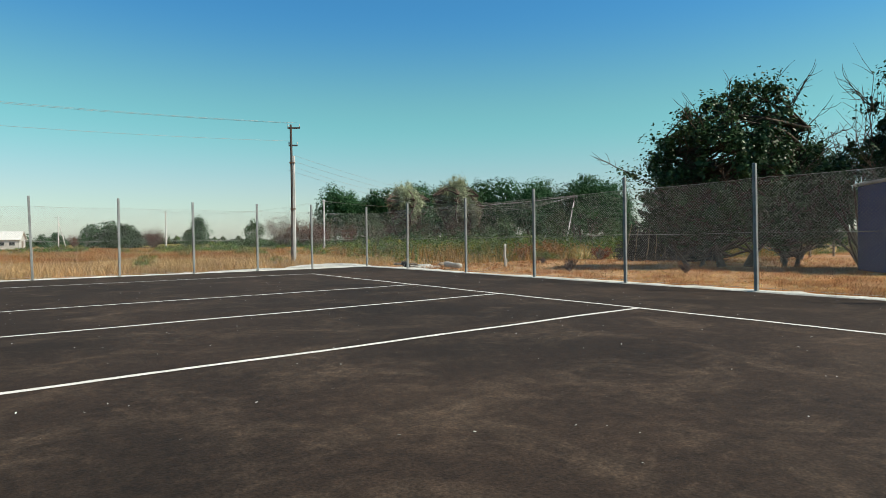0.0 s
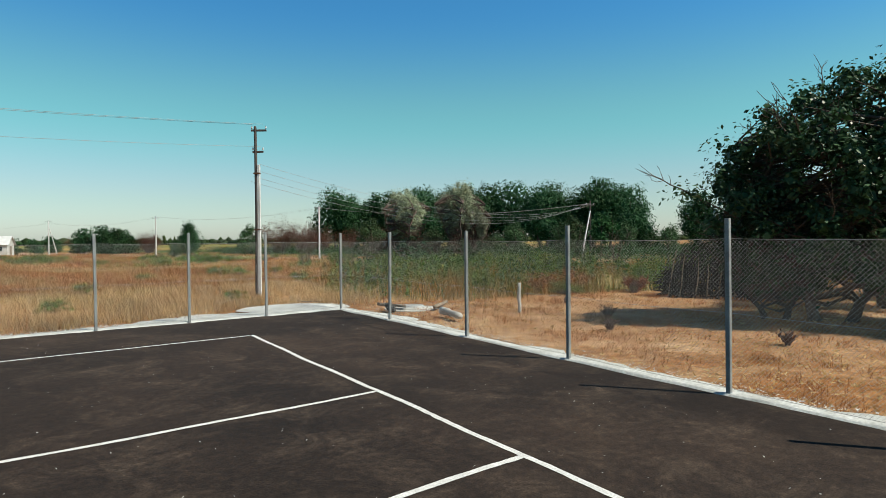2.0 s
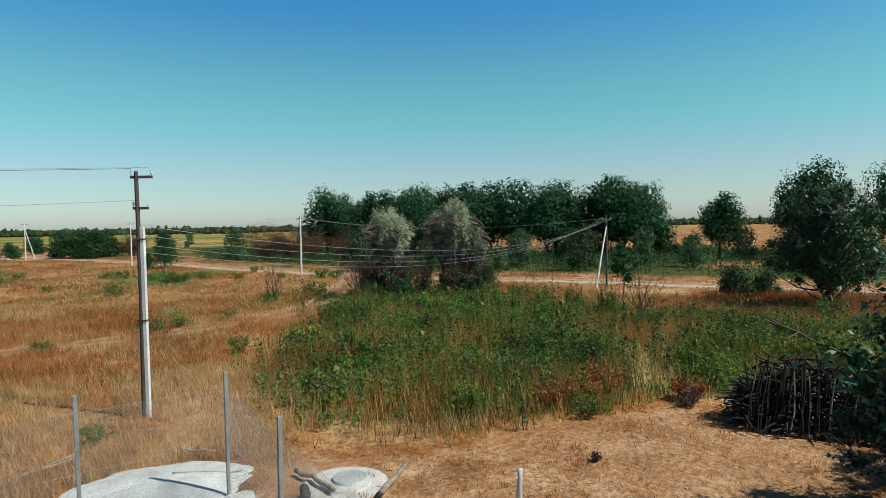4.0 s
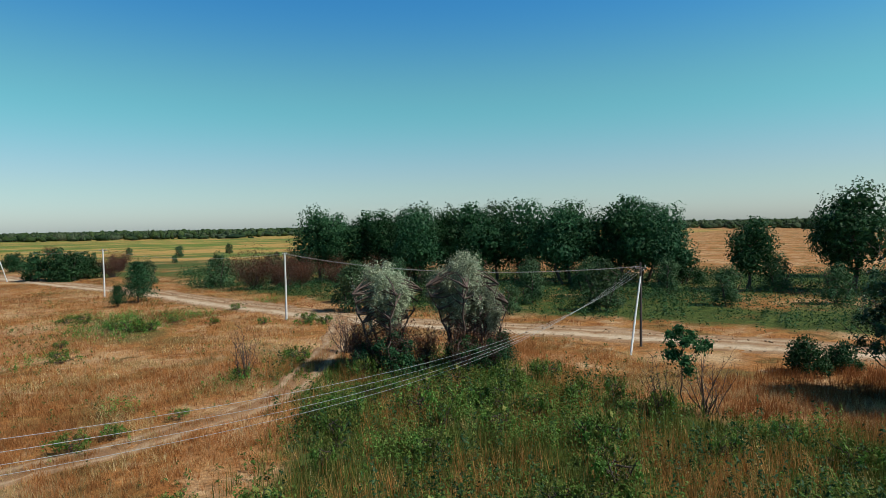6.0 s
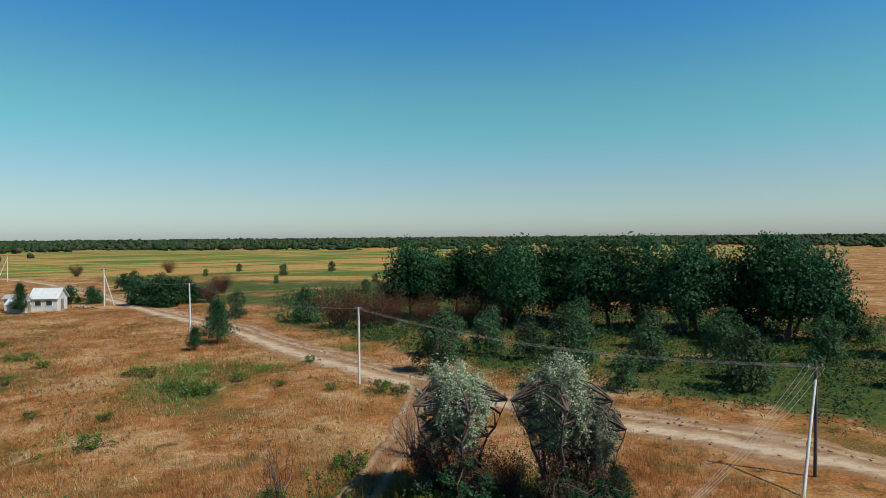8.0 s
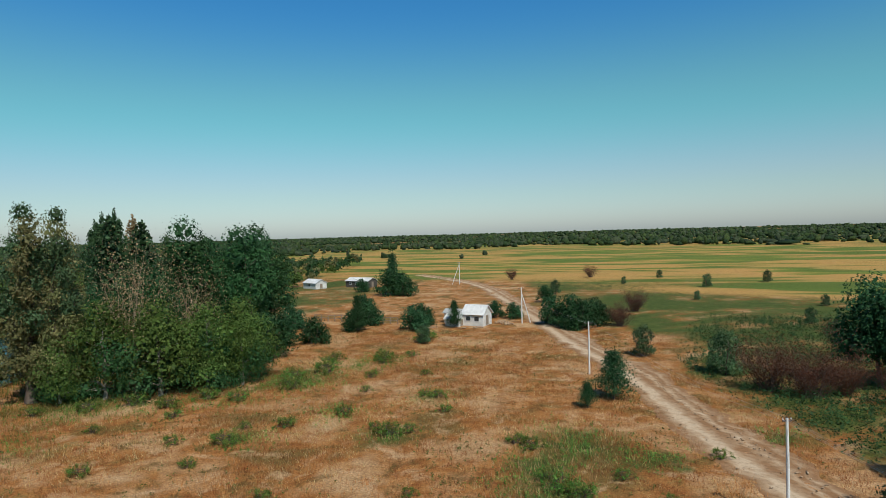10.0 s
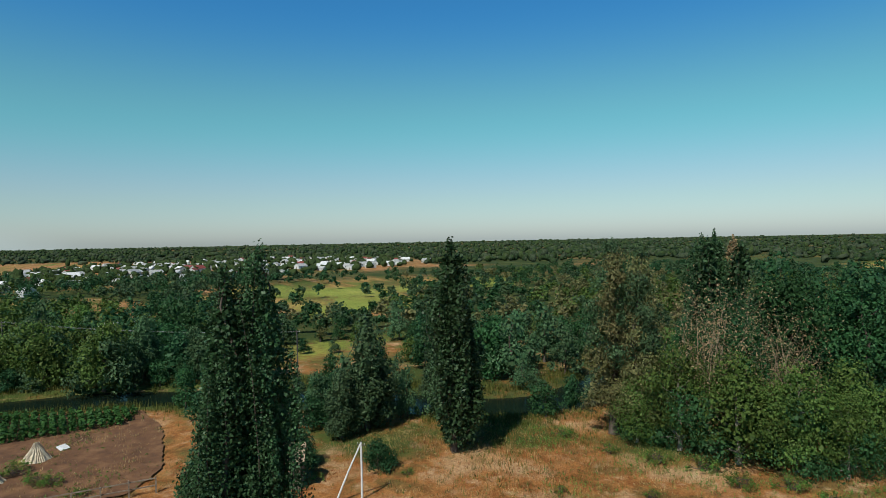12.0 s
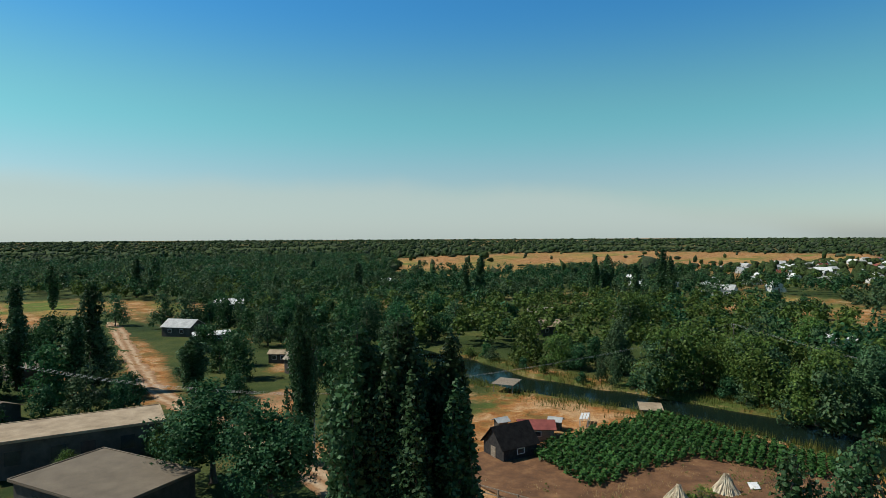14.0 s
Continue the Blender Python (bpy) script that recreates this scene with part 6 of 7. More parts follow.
wil2 = broad_tree("willow", 77, 11.3, 3.7, 0.0, 80, 80, 0.42, ("leaf_willow",), lobes=30, clump=0.24, label="tall grey-green willow on the river bank")
first(wil2, -57, 40.4)
for o, x, y, t, s in ((wil, -89, 9.5, 60, 0.95), (wil, -98.8, -1.4, 130, 0.9), (wil2, -96, 14, 20, 0.85), (wil2, -91, 22, 80, 0.7), (wil, -97, -34, 200, 0.6), (wil2, -99, -24, 40, 0.8), (wil2, -66, 51.5, 90, 0.55), (wil2, -62, 36, 140, 0.5), (wil, -134, -39, 30, 1.1), (wil, -133, -1.6, 80, 0.85), (wil2, -88, 30, 200, 0.75), (wil2, -54.5, 37, 10, 0.6)):
    put(o, x, y, 0, t, s)
rw = np.random.default_rng(91)
farm_track = catmull([(-62, -165), (-56, -140), (-45, -100), (-38.5, -73), (-37, -50), (-34.5, -18), (-33, 0), (-38, 18)])
lay_road("road", dense(farm_track, 0.8), 4.0, 15, ((-0.2, 0.12, 0.5), (0.2, 0.12, 0.5)), "sandy farm track between the trees", "road", 13)
clear = [np.array(p_, float) for p_, k_ in MEADOWS]
wood_poly = [(-64, 110), (-70, 62), (-92, 40), (-96, -60), (-84, -100), (-100, -170), (-60, -300), (-330, -330), (-400, -120), (-340, 40), (-330, 330), (-120, 330)]
cand = np.stack([rw.uniform(-400, -58, 14000), rw.uniform(-330, 330, 14000)], -1)
near = np.hypot(cand[:, 0], cand[:, 1] - 30)
ok = (inside(cand[:, 0], cand[:, 1], wood_poly, 0.1) > 0.5) & (dist_to(cand[:, 0], cand[:, 1], river_line) > 5.4)
for c_ in clear:
    ok &= ~((inside(cand[:, 0], cand[:, 1], c_, 0.1) > 0.5) & (rw.uniform(0, 1, len(cand)) > 0.04))
ok &= ~((inside(cand[:, 0], cand[:, 1], CAMP_ZONE, 0.1) > 0.5))
ok &= ~((dist_to(cand[:, 0], cand[:, 1], river_line) < 24) & (cand[:, 1] < 30) & (rw.uniform(0, 1, len(cand)) < 0.55))
cand, near = cand[ok], near[ok]
chosen = []
for p_, d_ in zip(cand, near):
    gap = 2.9 + 0.0115 * d_
    if all((p_[0] - q_[0]) ** 2 + (p_[1] - q_[1]) ** 2 > gap * gap for q_ in chosen):
        chosen.append(p_)
chosen.sort(key=lambda q_: math.hypot(q_[0], q_[1] - 30))
used, rest = set(), []
for i, (x, y) in enumerate(chosen):
    zone = math.sin(x * 0.021 + 1) + math.sin(y * 0.027) + rw.normal(0, 0.7)
    k = 2 if zone > 1.1 else 1 if zone > 0.2 else 0 if zone > -0.5 else (3 if y > 30 else 2) if zone > -1.0 else 4
    s = rw.uniform(0.55, 1.05) * (0.85 if y > 20 else 1.1)
    if i >= 78:
        rest.append((x, y, s, k))
        continue
    (put(mid_t[k], x, y, 0, rw.uniform(0, 360), s, s * rw.uniform(0.85, 1.2)) if k in used else first(mid_t[k], x, y))
    used.add(k)
sw = np.stack([rw.uniform(-430, -20, 2600), rw.uniform(-520, -180, 2600)], -1)
sw = sw[(inside(sw[:, 0], sw[:, 1], [(-62, -262), (-30, -250), (0, -330), (-20, -500), (-420, -515), (-330, -335), (-250, -262), (-160, -180), (-108, -180)], 0.1) > 0.5)]
tall_wood = []
for q_ in sw:
    if all((q_[0] - o_[0]) ** 2 + (q_[1] - o_[1]) ** 2 > 70 for o_ in tall_wood):
        tall_wood.append(q_)
rest += [(x, y, rw.uniform(1.1, 1.75), int(rw.choice([0, 2, 2, 1]))) for x, y in tall_wood]
# the deeper wood: crowns of the same build, too many to tell apart
for mk, mat_, lab in ((0, "leaf_mid", "deep green wood behind the river trees"), (1, "leaf_willow", "grey-green wood behind the river trees"), (2, "leaf_dark", "dark green wood behind the river trees"), (3, "leaf_brownish", "olive-brown thicket behind the river trees"), (4, "leaf_yellowish", "yellow-green thicket behind the river trees")):
    cen, nor = [], []
    for x, y, s, k in rest:
        if k != mk:
            continue
        wide_, tall_ = rw.uniform(0.75, 1.25), rw.uniform(0.8, 1.3)
        for c_ in range(10):
            u = unit(rw, 1)[0]
            u[2] = abs(u[2]) * 1.2 - 0.25
            q_ = np.array([x, y, 3.4 * s * tall_]) + u * np.array([3.1 * wide_, 3.1 * wide_, 3.1 * tall_]) * s * rw.uniform(0.5, 1.0)
            m_ = unit(rw, 24)
            cen.append(q_ + m_ * 1.5 * s * np.abs(rw.normal(0.6, 0.35, (24, 1))))
            nor.append(m_ * 0.7 + np.array([0, 0, 0.6]))
    if cen:
        V, Fq = leaf_quads(rw, np.concatenate(cen), np.concatenate(nor), 0.85, 0.75)
        tagged(new("wood", mesh_of("wood", V, Fq, M[mat_])), lab, "woods", kind="stuff")
for k in range(5):
    if k not in used:
        first(mid_t[k], -120 - 9 * k, 80)
put(mid_t[3], -185, 150, 0, 20, 0.9, label="half-dead russet tree in the wooded valley")
# more trees south of the court
cz = np.stack([rw.uniform(-130, 20, 1500), rw.uniform(-300, -56, 1500)], -1)
OPEN = [[(-46.3, -59), (-57, -58.1), (-46.5, -41.1), (-41.9, -40.7), (-40.1, -46.2)], [(-68, -114), (-77.6, -105.5), (-63.2, -79), (-54.4, -84.7)], [(-45, -37.3), (-44, -29), (-36, -20), (-33, -25)],
        [(-28.4, -109.6), (-37.5, -107.5), (-29.6, -77.3), (-23, -84.5)], [(-46, -66), (-35, -66), (-40, -90), (-52, -112), (-60, -140), (-66, -138), (-58, -110)], [(-84, -92), (-76, -84), (-60, -68), (-56, -72)]]


def is_open(x, y):
    return any(inside(np.array([x]), np.array([y]), q_, 0.1)[0] > 0.5 for q_ in OPEN)


okz = (inside(cz[:, 0], cz[:, 1], [(-2, -60), (-58, -62), (-118, -70), (-130, -300), (20, -300), (20, -90)], 0.1) > 0.5) & (dist_to(cz[:, 0], cz[:, 1], farm_track) > 5)
for c_ in clear[-1:]:
    okz &= inside(cz[:, 0], cz[:, 1], c_, 0.1) < 0.5
south = []
for p_ in cz[okz]:
    if all((p_[0] - q_[0]) ** 2 + (p_[1] - q_[1]) ** 2 > 44 for q_ in south) and not any(math.hypot(p_[0] - a_, p_[1] - b_) < 8 for a_, b_ in ((-66, -125), (-99, -165), (-67, -112), (-62, -66), (-64, -77), (-20, -48), (-26, -96), (-16, -72))):
        south.append(p_)
south.sort(key=lambda q_: math.hypot(q_[0], q_[1] - 30))
for x, y in [q_ for q_ in south if not is_open(*q_)][:95]:
    k = int(rw.choice([0, 2, 2, 1]))
    s = rw.uniform(0.6, 1.1)
    put(mid_t[k], x, y, 0, rw.uniform(0, 360), s, s * rw.uniform(0.9, 1.2))
# bushes along the far bank
bank_ = dense(river_line, 3.1)
bank_ = bank_[(bank_[:, 1] > -62) & (bank_[:, 1] < 72)]
bn = np.gradient(bank_, axis=0)
bn = np.stack([-bn[:, 1], bn[:, 0]], 1) / np.linalg.norm(bn, axis=1, keepdims=True)
for (x, y), (a_, b_) in zip(bank_, bn):
    o_ = rw.uniform(5.2, 8.5)
    if rw.uniform() < 0.55:
        put(mid_t[int(rw.choice([1, 1, 2, 0, 4]))], x + a_ * o_, y + b_ * o_, -0.1, rw.uniform(0, 360), rw.uniform(0.22, 0.5), rw.uniform(0.22, 0.55), label="leafy bush leaning over the river bank")
# bushes along the near bank
for (x, y), (a_, b_) in zip(bank_, bn):
    if 20 < y < 70 and rw.uniform() < 0.75:
        o_ = rw.uniform(5.0, 9.0)
        put(mid_t[int(rw.choice([1, 0, 0, 2, 3]))], x - a_ * o_, y - b_ * o_, -0.1, rw.uniform(0, 360), rw.uniform(0.32, 0.62), rw.uniform(0.4, 0.75), label="leafy bush on the near river bank")
# bushes between the poplars and the river
for k, x, y, s in ((2, -68.3, 22.9, 0.45), (2, -61.3, 26.5, 0.52), (2, -60.8, 31.7, 0.60), (0, -64.5, 36.5, 0.50), (2, -57.2, 28.2, 0.50), (2, -59.0, 34.6, 0.48), (0, -64.2, 29.6, 0.46), (2, -79.6, 28.4, 0.38), (1, -76.0, 35.1, 0.30), (0, -83.0, 40.8, 0.45), (1, -99.0, 32.0, 0.34), (2, -106.2, 39.7, 0.38), (1, -105.0, 45.2, 0.30), (0, -100.0, 25.9, 0.45)):
    put(mid_t[k], x, y, 0, x * 13 % 360, s, label="leafy bush between the poplars and the river")
for k, x, y, s in ((2, -44.4, -32.6, 0.50), (0, -35.9, -23.9, 0.50), (2, -39.0, -24.1, 0.50), (0, -43.9, -48.6, 0.50), (2, -45.0, -57.8, 0.50)):
    if not is_open(x, y):
        put(mid_t[k], x, y, 0, x * 13 % 360, s, label="dark green tree behind the farm building")
# trees between the farm buildings
for k, x, y, s in ((0, -52, -58, 0.8), (2, -58, -50, 0.9), (0, -70, -46, 0.8), (2, -62, -60, 0.7), (1, -78, -60, 0.9), (2, -72, -75, 0.9), (0, -84, -84, 1.0), (2, -80, -100, 1.0), (0, -92, -118, 1.0), (2, -78, -135, 0.9), (1, -100, -140, 1.0), (0, -108, -128, 0.9), (2, -55, -108, 0.8), (0, -88, -150, 0.9),
                   (2, -30, -62, 0.7), (2, -22, -68, 0.6), (0, -12, -80, 0.8), (2, -4, -98, 1.0), (2, -20, -105, 0.9), (0, -34, -118, 0.7), (2, -44, -132, 0.7), (2, -10, -60, 0.7), (0, -2, -70, 0.9), (1, -60, -155, 0.9), (2, -40, -46, 0.45), (0, -49, -52, 0.5), (2, -56, -42, 0.6), (0, -64, -38, 0.5), (2, -8, -52, 0.7), (0, -14, -58, 0.6), (2, 2, -62, 0.8), (2, -34, -70, 0.55), (0, -26, -80, 0.7), (2, -18, -88, 0.8), (0, -30, -92, 0.7), (2, -40, -104, 0.7), (0, -52, -78, 0.6), (2, -56, -88, 0.6), (0, -60, -98, 0.7), (2, -66, -88, 0.6), (0, -76, -112, 0.8), (2, -46, -62, 0.5), (2, -3, -84, 0.9), (0, -12, -104, 0.9)):
    if not is_open(x, y):
        put(mid_t[k], x, y, 0, x * 7 % 360, s)
for x, y, t, s, tl in ((-27.2, -29.8, 20, 1.4, 0.98), (-28.6, -20.8, 100, 1.2, 0.94), (-19.5, -15, 200, 0.45, 0.4), (-17.5, -41.5, 0, 0.3, 0.35), (-26.5, -41.5, 50, 0.35, 0.4)):
    put(clump_t[2] if s < 0.5 else row[1], x, y, 0, t, s if s < 0.5 else s * 0.95, None if s < 0.5 else tl, label="dense dark green tree beside the farm building")


def wood_blobs(rng, pos, size, fine=True, rough=0.34):
    """Tree crowns far off: many small faceted lumps, uneven in outline, joined in one mesh."""
    t = (1 + 5 ** 0.5) / 2
    iv = np.array([(-1, t, 0), (1, t, 0), (-1, -t, 0), (1, -t, 0), (0, -1, t), (0, 1, t), (0, -1, -t), (0, 1, -t), (t, 0, -1), (t, 0, 1), (-t, 0, -1), (-t, 0, 1)], float)
    iv /= np.linalg.norm(iv[0])
    fc = [(0, 11, 5), (0, 5, 1), (0, 1, 7), (0, 7, 10), (0, 10, 11), (1, 5, 9), (5, 11, 4), (11, 10, 2), (10, 7, 6), (7, 1, 8), (3, 9, 4), (3, 4, 2), (3, 2, 6), (3, 6, 8), (3, 8, 9), (4, 9, 5), (2, 4, 11), (6, 2, 10), (8, 6, 7), (9, 8, 1)]
    verts, faces, mid = list(map(tuple, iv)), [], {}
    for a, b, c in fc if fine else ():
        ids = []
        for p_, q_ in ((a, b), (b, c), (c, a)):
            key = tuple(sorted((p_, q_)))
            if key not in mid:
                m_ = (iv[p_] + iv[q_]) / 2
                mid[key] = len(verts)
                verts.append(tuple(m_ / np.linalg.norm(m_)))
            ids.append(mid[key])
        faces += [(a, ids[0], ids[2]), (b, ids[1], ids[0]), (c, ids[2], ids[1]), tuple(ids)]
    base, faces = np.array(verts), np.array(faces if fine else fc)
    n, m = len(pos), len(base)
    d = 1 + rng.normal(0, rough, (n, m))
    V = base[None] * d[..., None] * size[:, None, :]
    V[..., 2] = np.maximum(V[..., 2], -size[:, 2:3] * 0.7)
    V += pos[:, None, :]
    return V.reshape(-1, 3), (faces[None] + (np.arange(n) * m)[:, None, None]).reshape(-1, 3)


rf = np.random.default_rng(17)
n = 42000
rad_ = 330 * np.exp(rf.uniform(0, 1, n) ** 0.8 * math.log(4300 / 330))
az = rf.uniform(radians(8), radians(268), n)
px, py = rad_ * np.cos(az), rad_ * np.sin(az)
keep = np.ones(n, bool)
for c_ in clear:
    keep &= ~((inside(px, py, c_, 0.1) > 0.5) & (rf.uniform(0, 1, n) > 0.03))
north_field = (py > 60) & (px > -500 - 0.1 * py) & (rad_ < 600 + 110 * lumps(px, py, 160, 44) + 60 * lumps(px, py, 50, 47))
keep &= ~(north_field & (rf.uniform(0, 1, n) > 0.002))
keep &= ~((rad_ > 900) & (lumps(px, py, 420, 45) < -0.75))
keep &= ~((inside(px, py, wood_poly, 0.1) > 0.5) & (rf.uniform(0, 1, n) > 0.45))
px, py, rd = px[keep], py[keep], rad_[keep]
tall_ = np.exp(rf.normal(-0.25, 0.33, len(px))) + 0.28 * lumps(px, py, 150, 46) + 0.2 * lumps(px, py, 45, 48)
wide_ = np.exp(rf.normal(0.50, 0.38, len(px))) * (1 + rd / 1300)
sz = np.stack([wide_ * rf.uniform(0.7, 1.3, len(px)), wide_ * rf.uniform(0.7, 1.3, len(px)), np.clip(tall_, 0.3, 1.9) * np.interp(rd, [330, 800, 2500], [3.0, 2.6, 3.6])], -1)
order = rf.integers(0, 3, len(px))
far_ = rd > 480
for k_, (mat_, lab) in enumerate((("wood_far_a", "distant dark green woodland across the plain"), ("wood_far_b", "distant green woodland across the plain"), ("wood_far_c", "distant grey-green woodland across the plain"))):
    pick = order == k_
    V, Fq = wood_blobs(rf, np.stack([px, py, sz[:, 2] * 0.75], -1)[pick & ~far_], sz[pick & ~far_])
    V2, F2 = wood_blobs(rf, np.stack([px, py, sz[:, 2] * 0.75], -1)[pick & far_], sz[pick & far_], False)
    V, Fq = np.concatenate([V, V2]), np.concatenate([Fq, F2 + len(V)])
    tagged(new("far_woods", mesh_of("far_woods", V, Fq, M[mat_])), lab, "woods", kind="stuff")


# ---- things of the yard ----
man = root("manhole", "round concrete well ring with a lid in the yard", "well", (5.66, 3.0, -0.11))
bm = bmesh.new()
for r0, r1, z0, z1 in ((0.86, 0.80, -0.1, 0.06), (0.50, 0.48, 0.06, 0.10)):
    bmesh.ops.create_cone(bm, cap_ends=True, segments=28, radius1=r0, radius2=r1, depth=z1 - z0, matrix=Matrix.Translation((0, 0, (z0 + z1) / 2)))
part("ring", bm, M["concrete"], man)
bm = bmesh.new()
bmesh.ops.create_cone(bm, cap_ends=True, segments=24, radius1=0.36, radius2=0.33, depth=0.05, matrix=Matrix.Translation((0.10, 0.05, 0.12)))
part("lid", bm, M["roof_grey"], man, "grey lid")


def log_piece(a, b, r, mat, name, label, seed, category="log"):
    rng = np.random.default_rng(seed)
    p, rr = limb(rng, a, b, r, r * 0.85, 7, 0.015)
    rr = rr * rng.uniform(0.9, 1.1, 7)
    v, f = tube_mesh([(p, rr)], 9)
    caps = [np.arange(9)[::-1], np.arange(9) + 54]
    me = mesh_of(name, v, [f, np.array(caps)], M[mat], smooth=False)
    return tagged(new(name, me), label, category)


log_piece((5.36, 0.75, 0.10), (5.05, -0.55, 0.10), 0.10, "concrete", "pipe_piece", "short pale concrete post lying by the fence", 1, "post")
log_piece((5.9, 2.0, 0.06), (6.9, 2.9, 0.08), 0.06, "timber", "log", "grey weathered log lying on bare earth", 2)
log_piece((5.0, 3.9, 0.05), (5.25, 2.6, 0.06), 0.05, "timber", "log", "grey weathered log lying on bare earth", 3)
log_piece((4.55, 2.1, 0.05), (4.8, 2.9, 0.10), 0.10, "timber_dark", "log", "short dark stump lying beside the sand", 4)
log_piece((7.45, 0.0, -0.1), (7.47, 0.02, 0.8), 0.05, "concrete", "stake", "short pale stake standing in the yard", 5, "stake")
log_piece((3.3, 6.5, 0.06), (3.9, 5.9, 0.06), 0.025, "dead_wood", "branch", "dry branch lying on white sand", 6, "branch")
log_piece((2.9, 5.0, 0.11), (4.1, 4.5, 0.06), 0.02, "dead_wood", "branch", "dry branch lying on white sand", 7, "branch")
log_piece((0.2, 6.7, 0.03), (1.4, 7.3, 0.12), 0.02, "dead_wood", "branch", "pale dry stalk lying in the grass", 8, "branch")
log_piece((-0.2, 6.4, 0.03), (1.3, 6.9, 0.16), 0.02, "dead_wood", "branch", "pale dry stalk lying in the grass", 9, "branch")
for x, y, s in ((8.6, -2.2, 1), (6.9, -3.8, 0.8), (7.9, -7.2, 0.9), (14.9, 2.3, 1.7), (10.2, 1.0, 0.6)):
    b_ = twig_bush("dry_tuft", int(x * 10), 0.32 * s, 0.28 * s, 26, "twig", 60, "leaf_red", 0.06, "small tangle of dry brown stalks", "tuft")
    first(b_, x, y)
for x, y, s in ((14.0, 4.3, 1.0), (12.9, 4.0, 0.9), (15.4, 2.6, 0.7), (11.8, 4.2, 0.8)):
    b_ = twig_bush("dry_shrub", int(x * 7), 0.9 * s, 0.7 * s, 22, "rust", 520, "grass_rust", 0.11, "rust-red withered shrub at the weeds' edge")
    first(b_, x, y)
for x, y, s in ((12.3, 3.3, 0.5), (17.2, 1.6, 0.6), (13.0, 3.6, 0.4)):
    put(mead, x, y, 0, x * 40, s, label="low green bush at the yard's edge")

# brushwood pile with a row of pale stakes
pile = root("brush_pile", "dark brushwood pile with a row of leaning stakes", "brushwood", (16.0, -0.4, 0), -58)
rp = np.random.default_rng(5)
paths = []
for _ in range(1300):
    x, y = rp.uniform(-1.7, 2.2), rp.normal(0, 0.5)
    top_ = 1.8 * (1 - (x / 2.6) ** 2) * max(0.15, 1 - abs(y) / 1.3)
    a_ = np.array([x, y, rp.uniform(0, top_)])
    d_ = unit(rp, 1)[0] * np.array([0.8, 0.6, 0.5]) * rp.uniform(0.4, 0.9)
    b2 = a_ + d_
    b2[2] = max(0.02, min(b2[2], top_ + 0.15))
    paths.append(limb(rp, a_, b2, 0.030, 0.016, 4, 0.05))
v, f = tube_mesh(paths, 5)
tagged(child("brushwood", mesh_of("brushwood", v, f, M["timber_dark"]), pile), kind="stuff")
for i in range(44):
    x = -1.5 + i * 0.085
    h_ = 1.5 + rp.normal(0, 0.1)
    p_, r_ = limb(rp, (x + rp.normal(0, 0.03), -1.0, -0.05), (x + rp.normal(0.12, 0.08), -0.62 + rp.normal(0, 0.05), h_), 0.022, 0.017, 4, 0.02)
    v, f = tube_mesh([(p_, r_)], 6)
    child("stake", mesh_of("stake", v, f, M["timber" if i % 5 == 0 else "timber_dark"]), pile)

# rail fence behind the trees
rail = root("rail_fence", "low grey wooden rail fence behind the yard", "fence", (22, -1.2, 0), -4)
for i in range(9):
    part("post", box(i * 2.2 - 0.05, i * 2.2 + 0.05, -0.05, 0.05, -0.2, 1.15, 0.01), M["timber"], rail)
for i in range(8):
    for z in (0.45, 0.98):
        part("rail", box(i * 2.2, i * 2.2 + 2.2, 0.05, 0.09, z - 0.04, z + 0.04, 0.006), M["timber"], rail)

# blue cabin at the court's side
cab = root("blue_cabin", "dark blue painted metal cabin under a tree", "cabin", (12.3, -10.9, 0), 45)
part("body", box(-1.0, 1.0, -0.9, 0.9, 0.0, 2.35, 0.02), M["blue_paint"], cab)
part("roof", box(-1.08, 1.08, -0.98, 0.98, 2.35, 2.43, 0.015), M["roof_grey"], cab)
part("door", box(-1.03, -1.005, -0.4, 0.4, 0.08, 2.0, 0.006), M["blue_paint"], cab)
for i in range(7):
    part("rib", box(-0.86 + i * 0.285, -0.82 + i * 0.285, -0.925, -0.905, 0.05, 2.3, 0.004), M["blue_paint"], cab)


# ---- clods along the road ----
rc = np.random.default_rng(71)
line_ = dense(road_line, 0.35)
line_ = line_[(line_[:, 1] > 5) & (line_[:, 1] < 105)]
dl = np.gradient(line_, axis=0)
nl = np.stack([-dl[:, 1], dl[:, 0]], 1) / np.linalg.norm(dl, axis=1, keepdims=True)
pick = rc.integers(0, len(line_), 500)
off = rc.choice([-1.9, 0.5, 1.0, 1.5], 500) + rc.normal(0, 0.25, 500)
pos = np.c_[line_[pick] + nl[pick] * off[:, None], np.full(500, 0.02)]
V, Fq = wood_blobs(rc, pos, np.abs(rc.normal(0.035, 0.03, (500, 3))) * np.array([1.6, 1.6, 0.6]) + 0.02, False)
tagged(new("road_clods", mesh_of("road_clods", V, Fq, M["clod"])), "dry brown clods between the wheel ruts", "clods", kind="stuff")

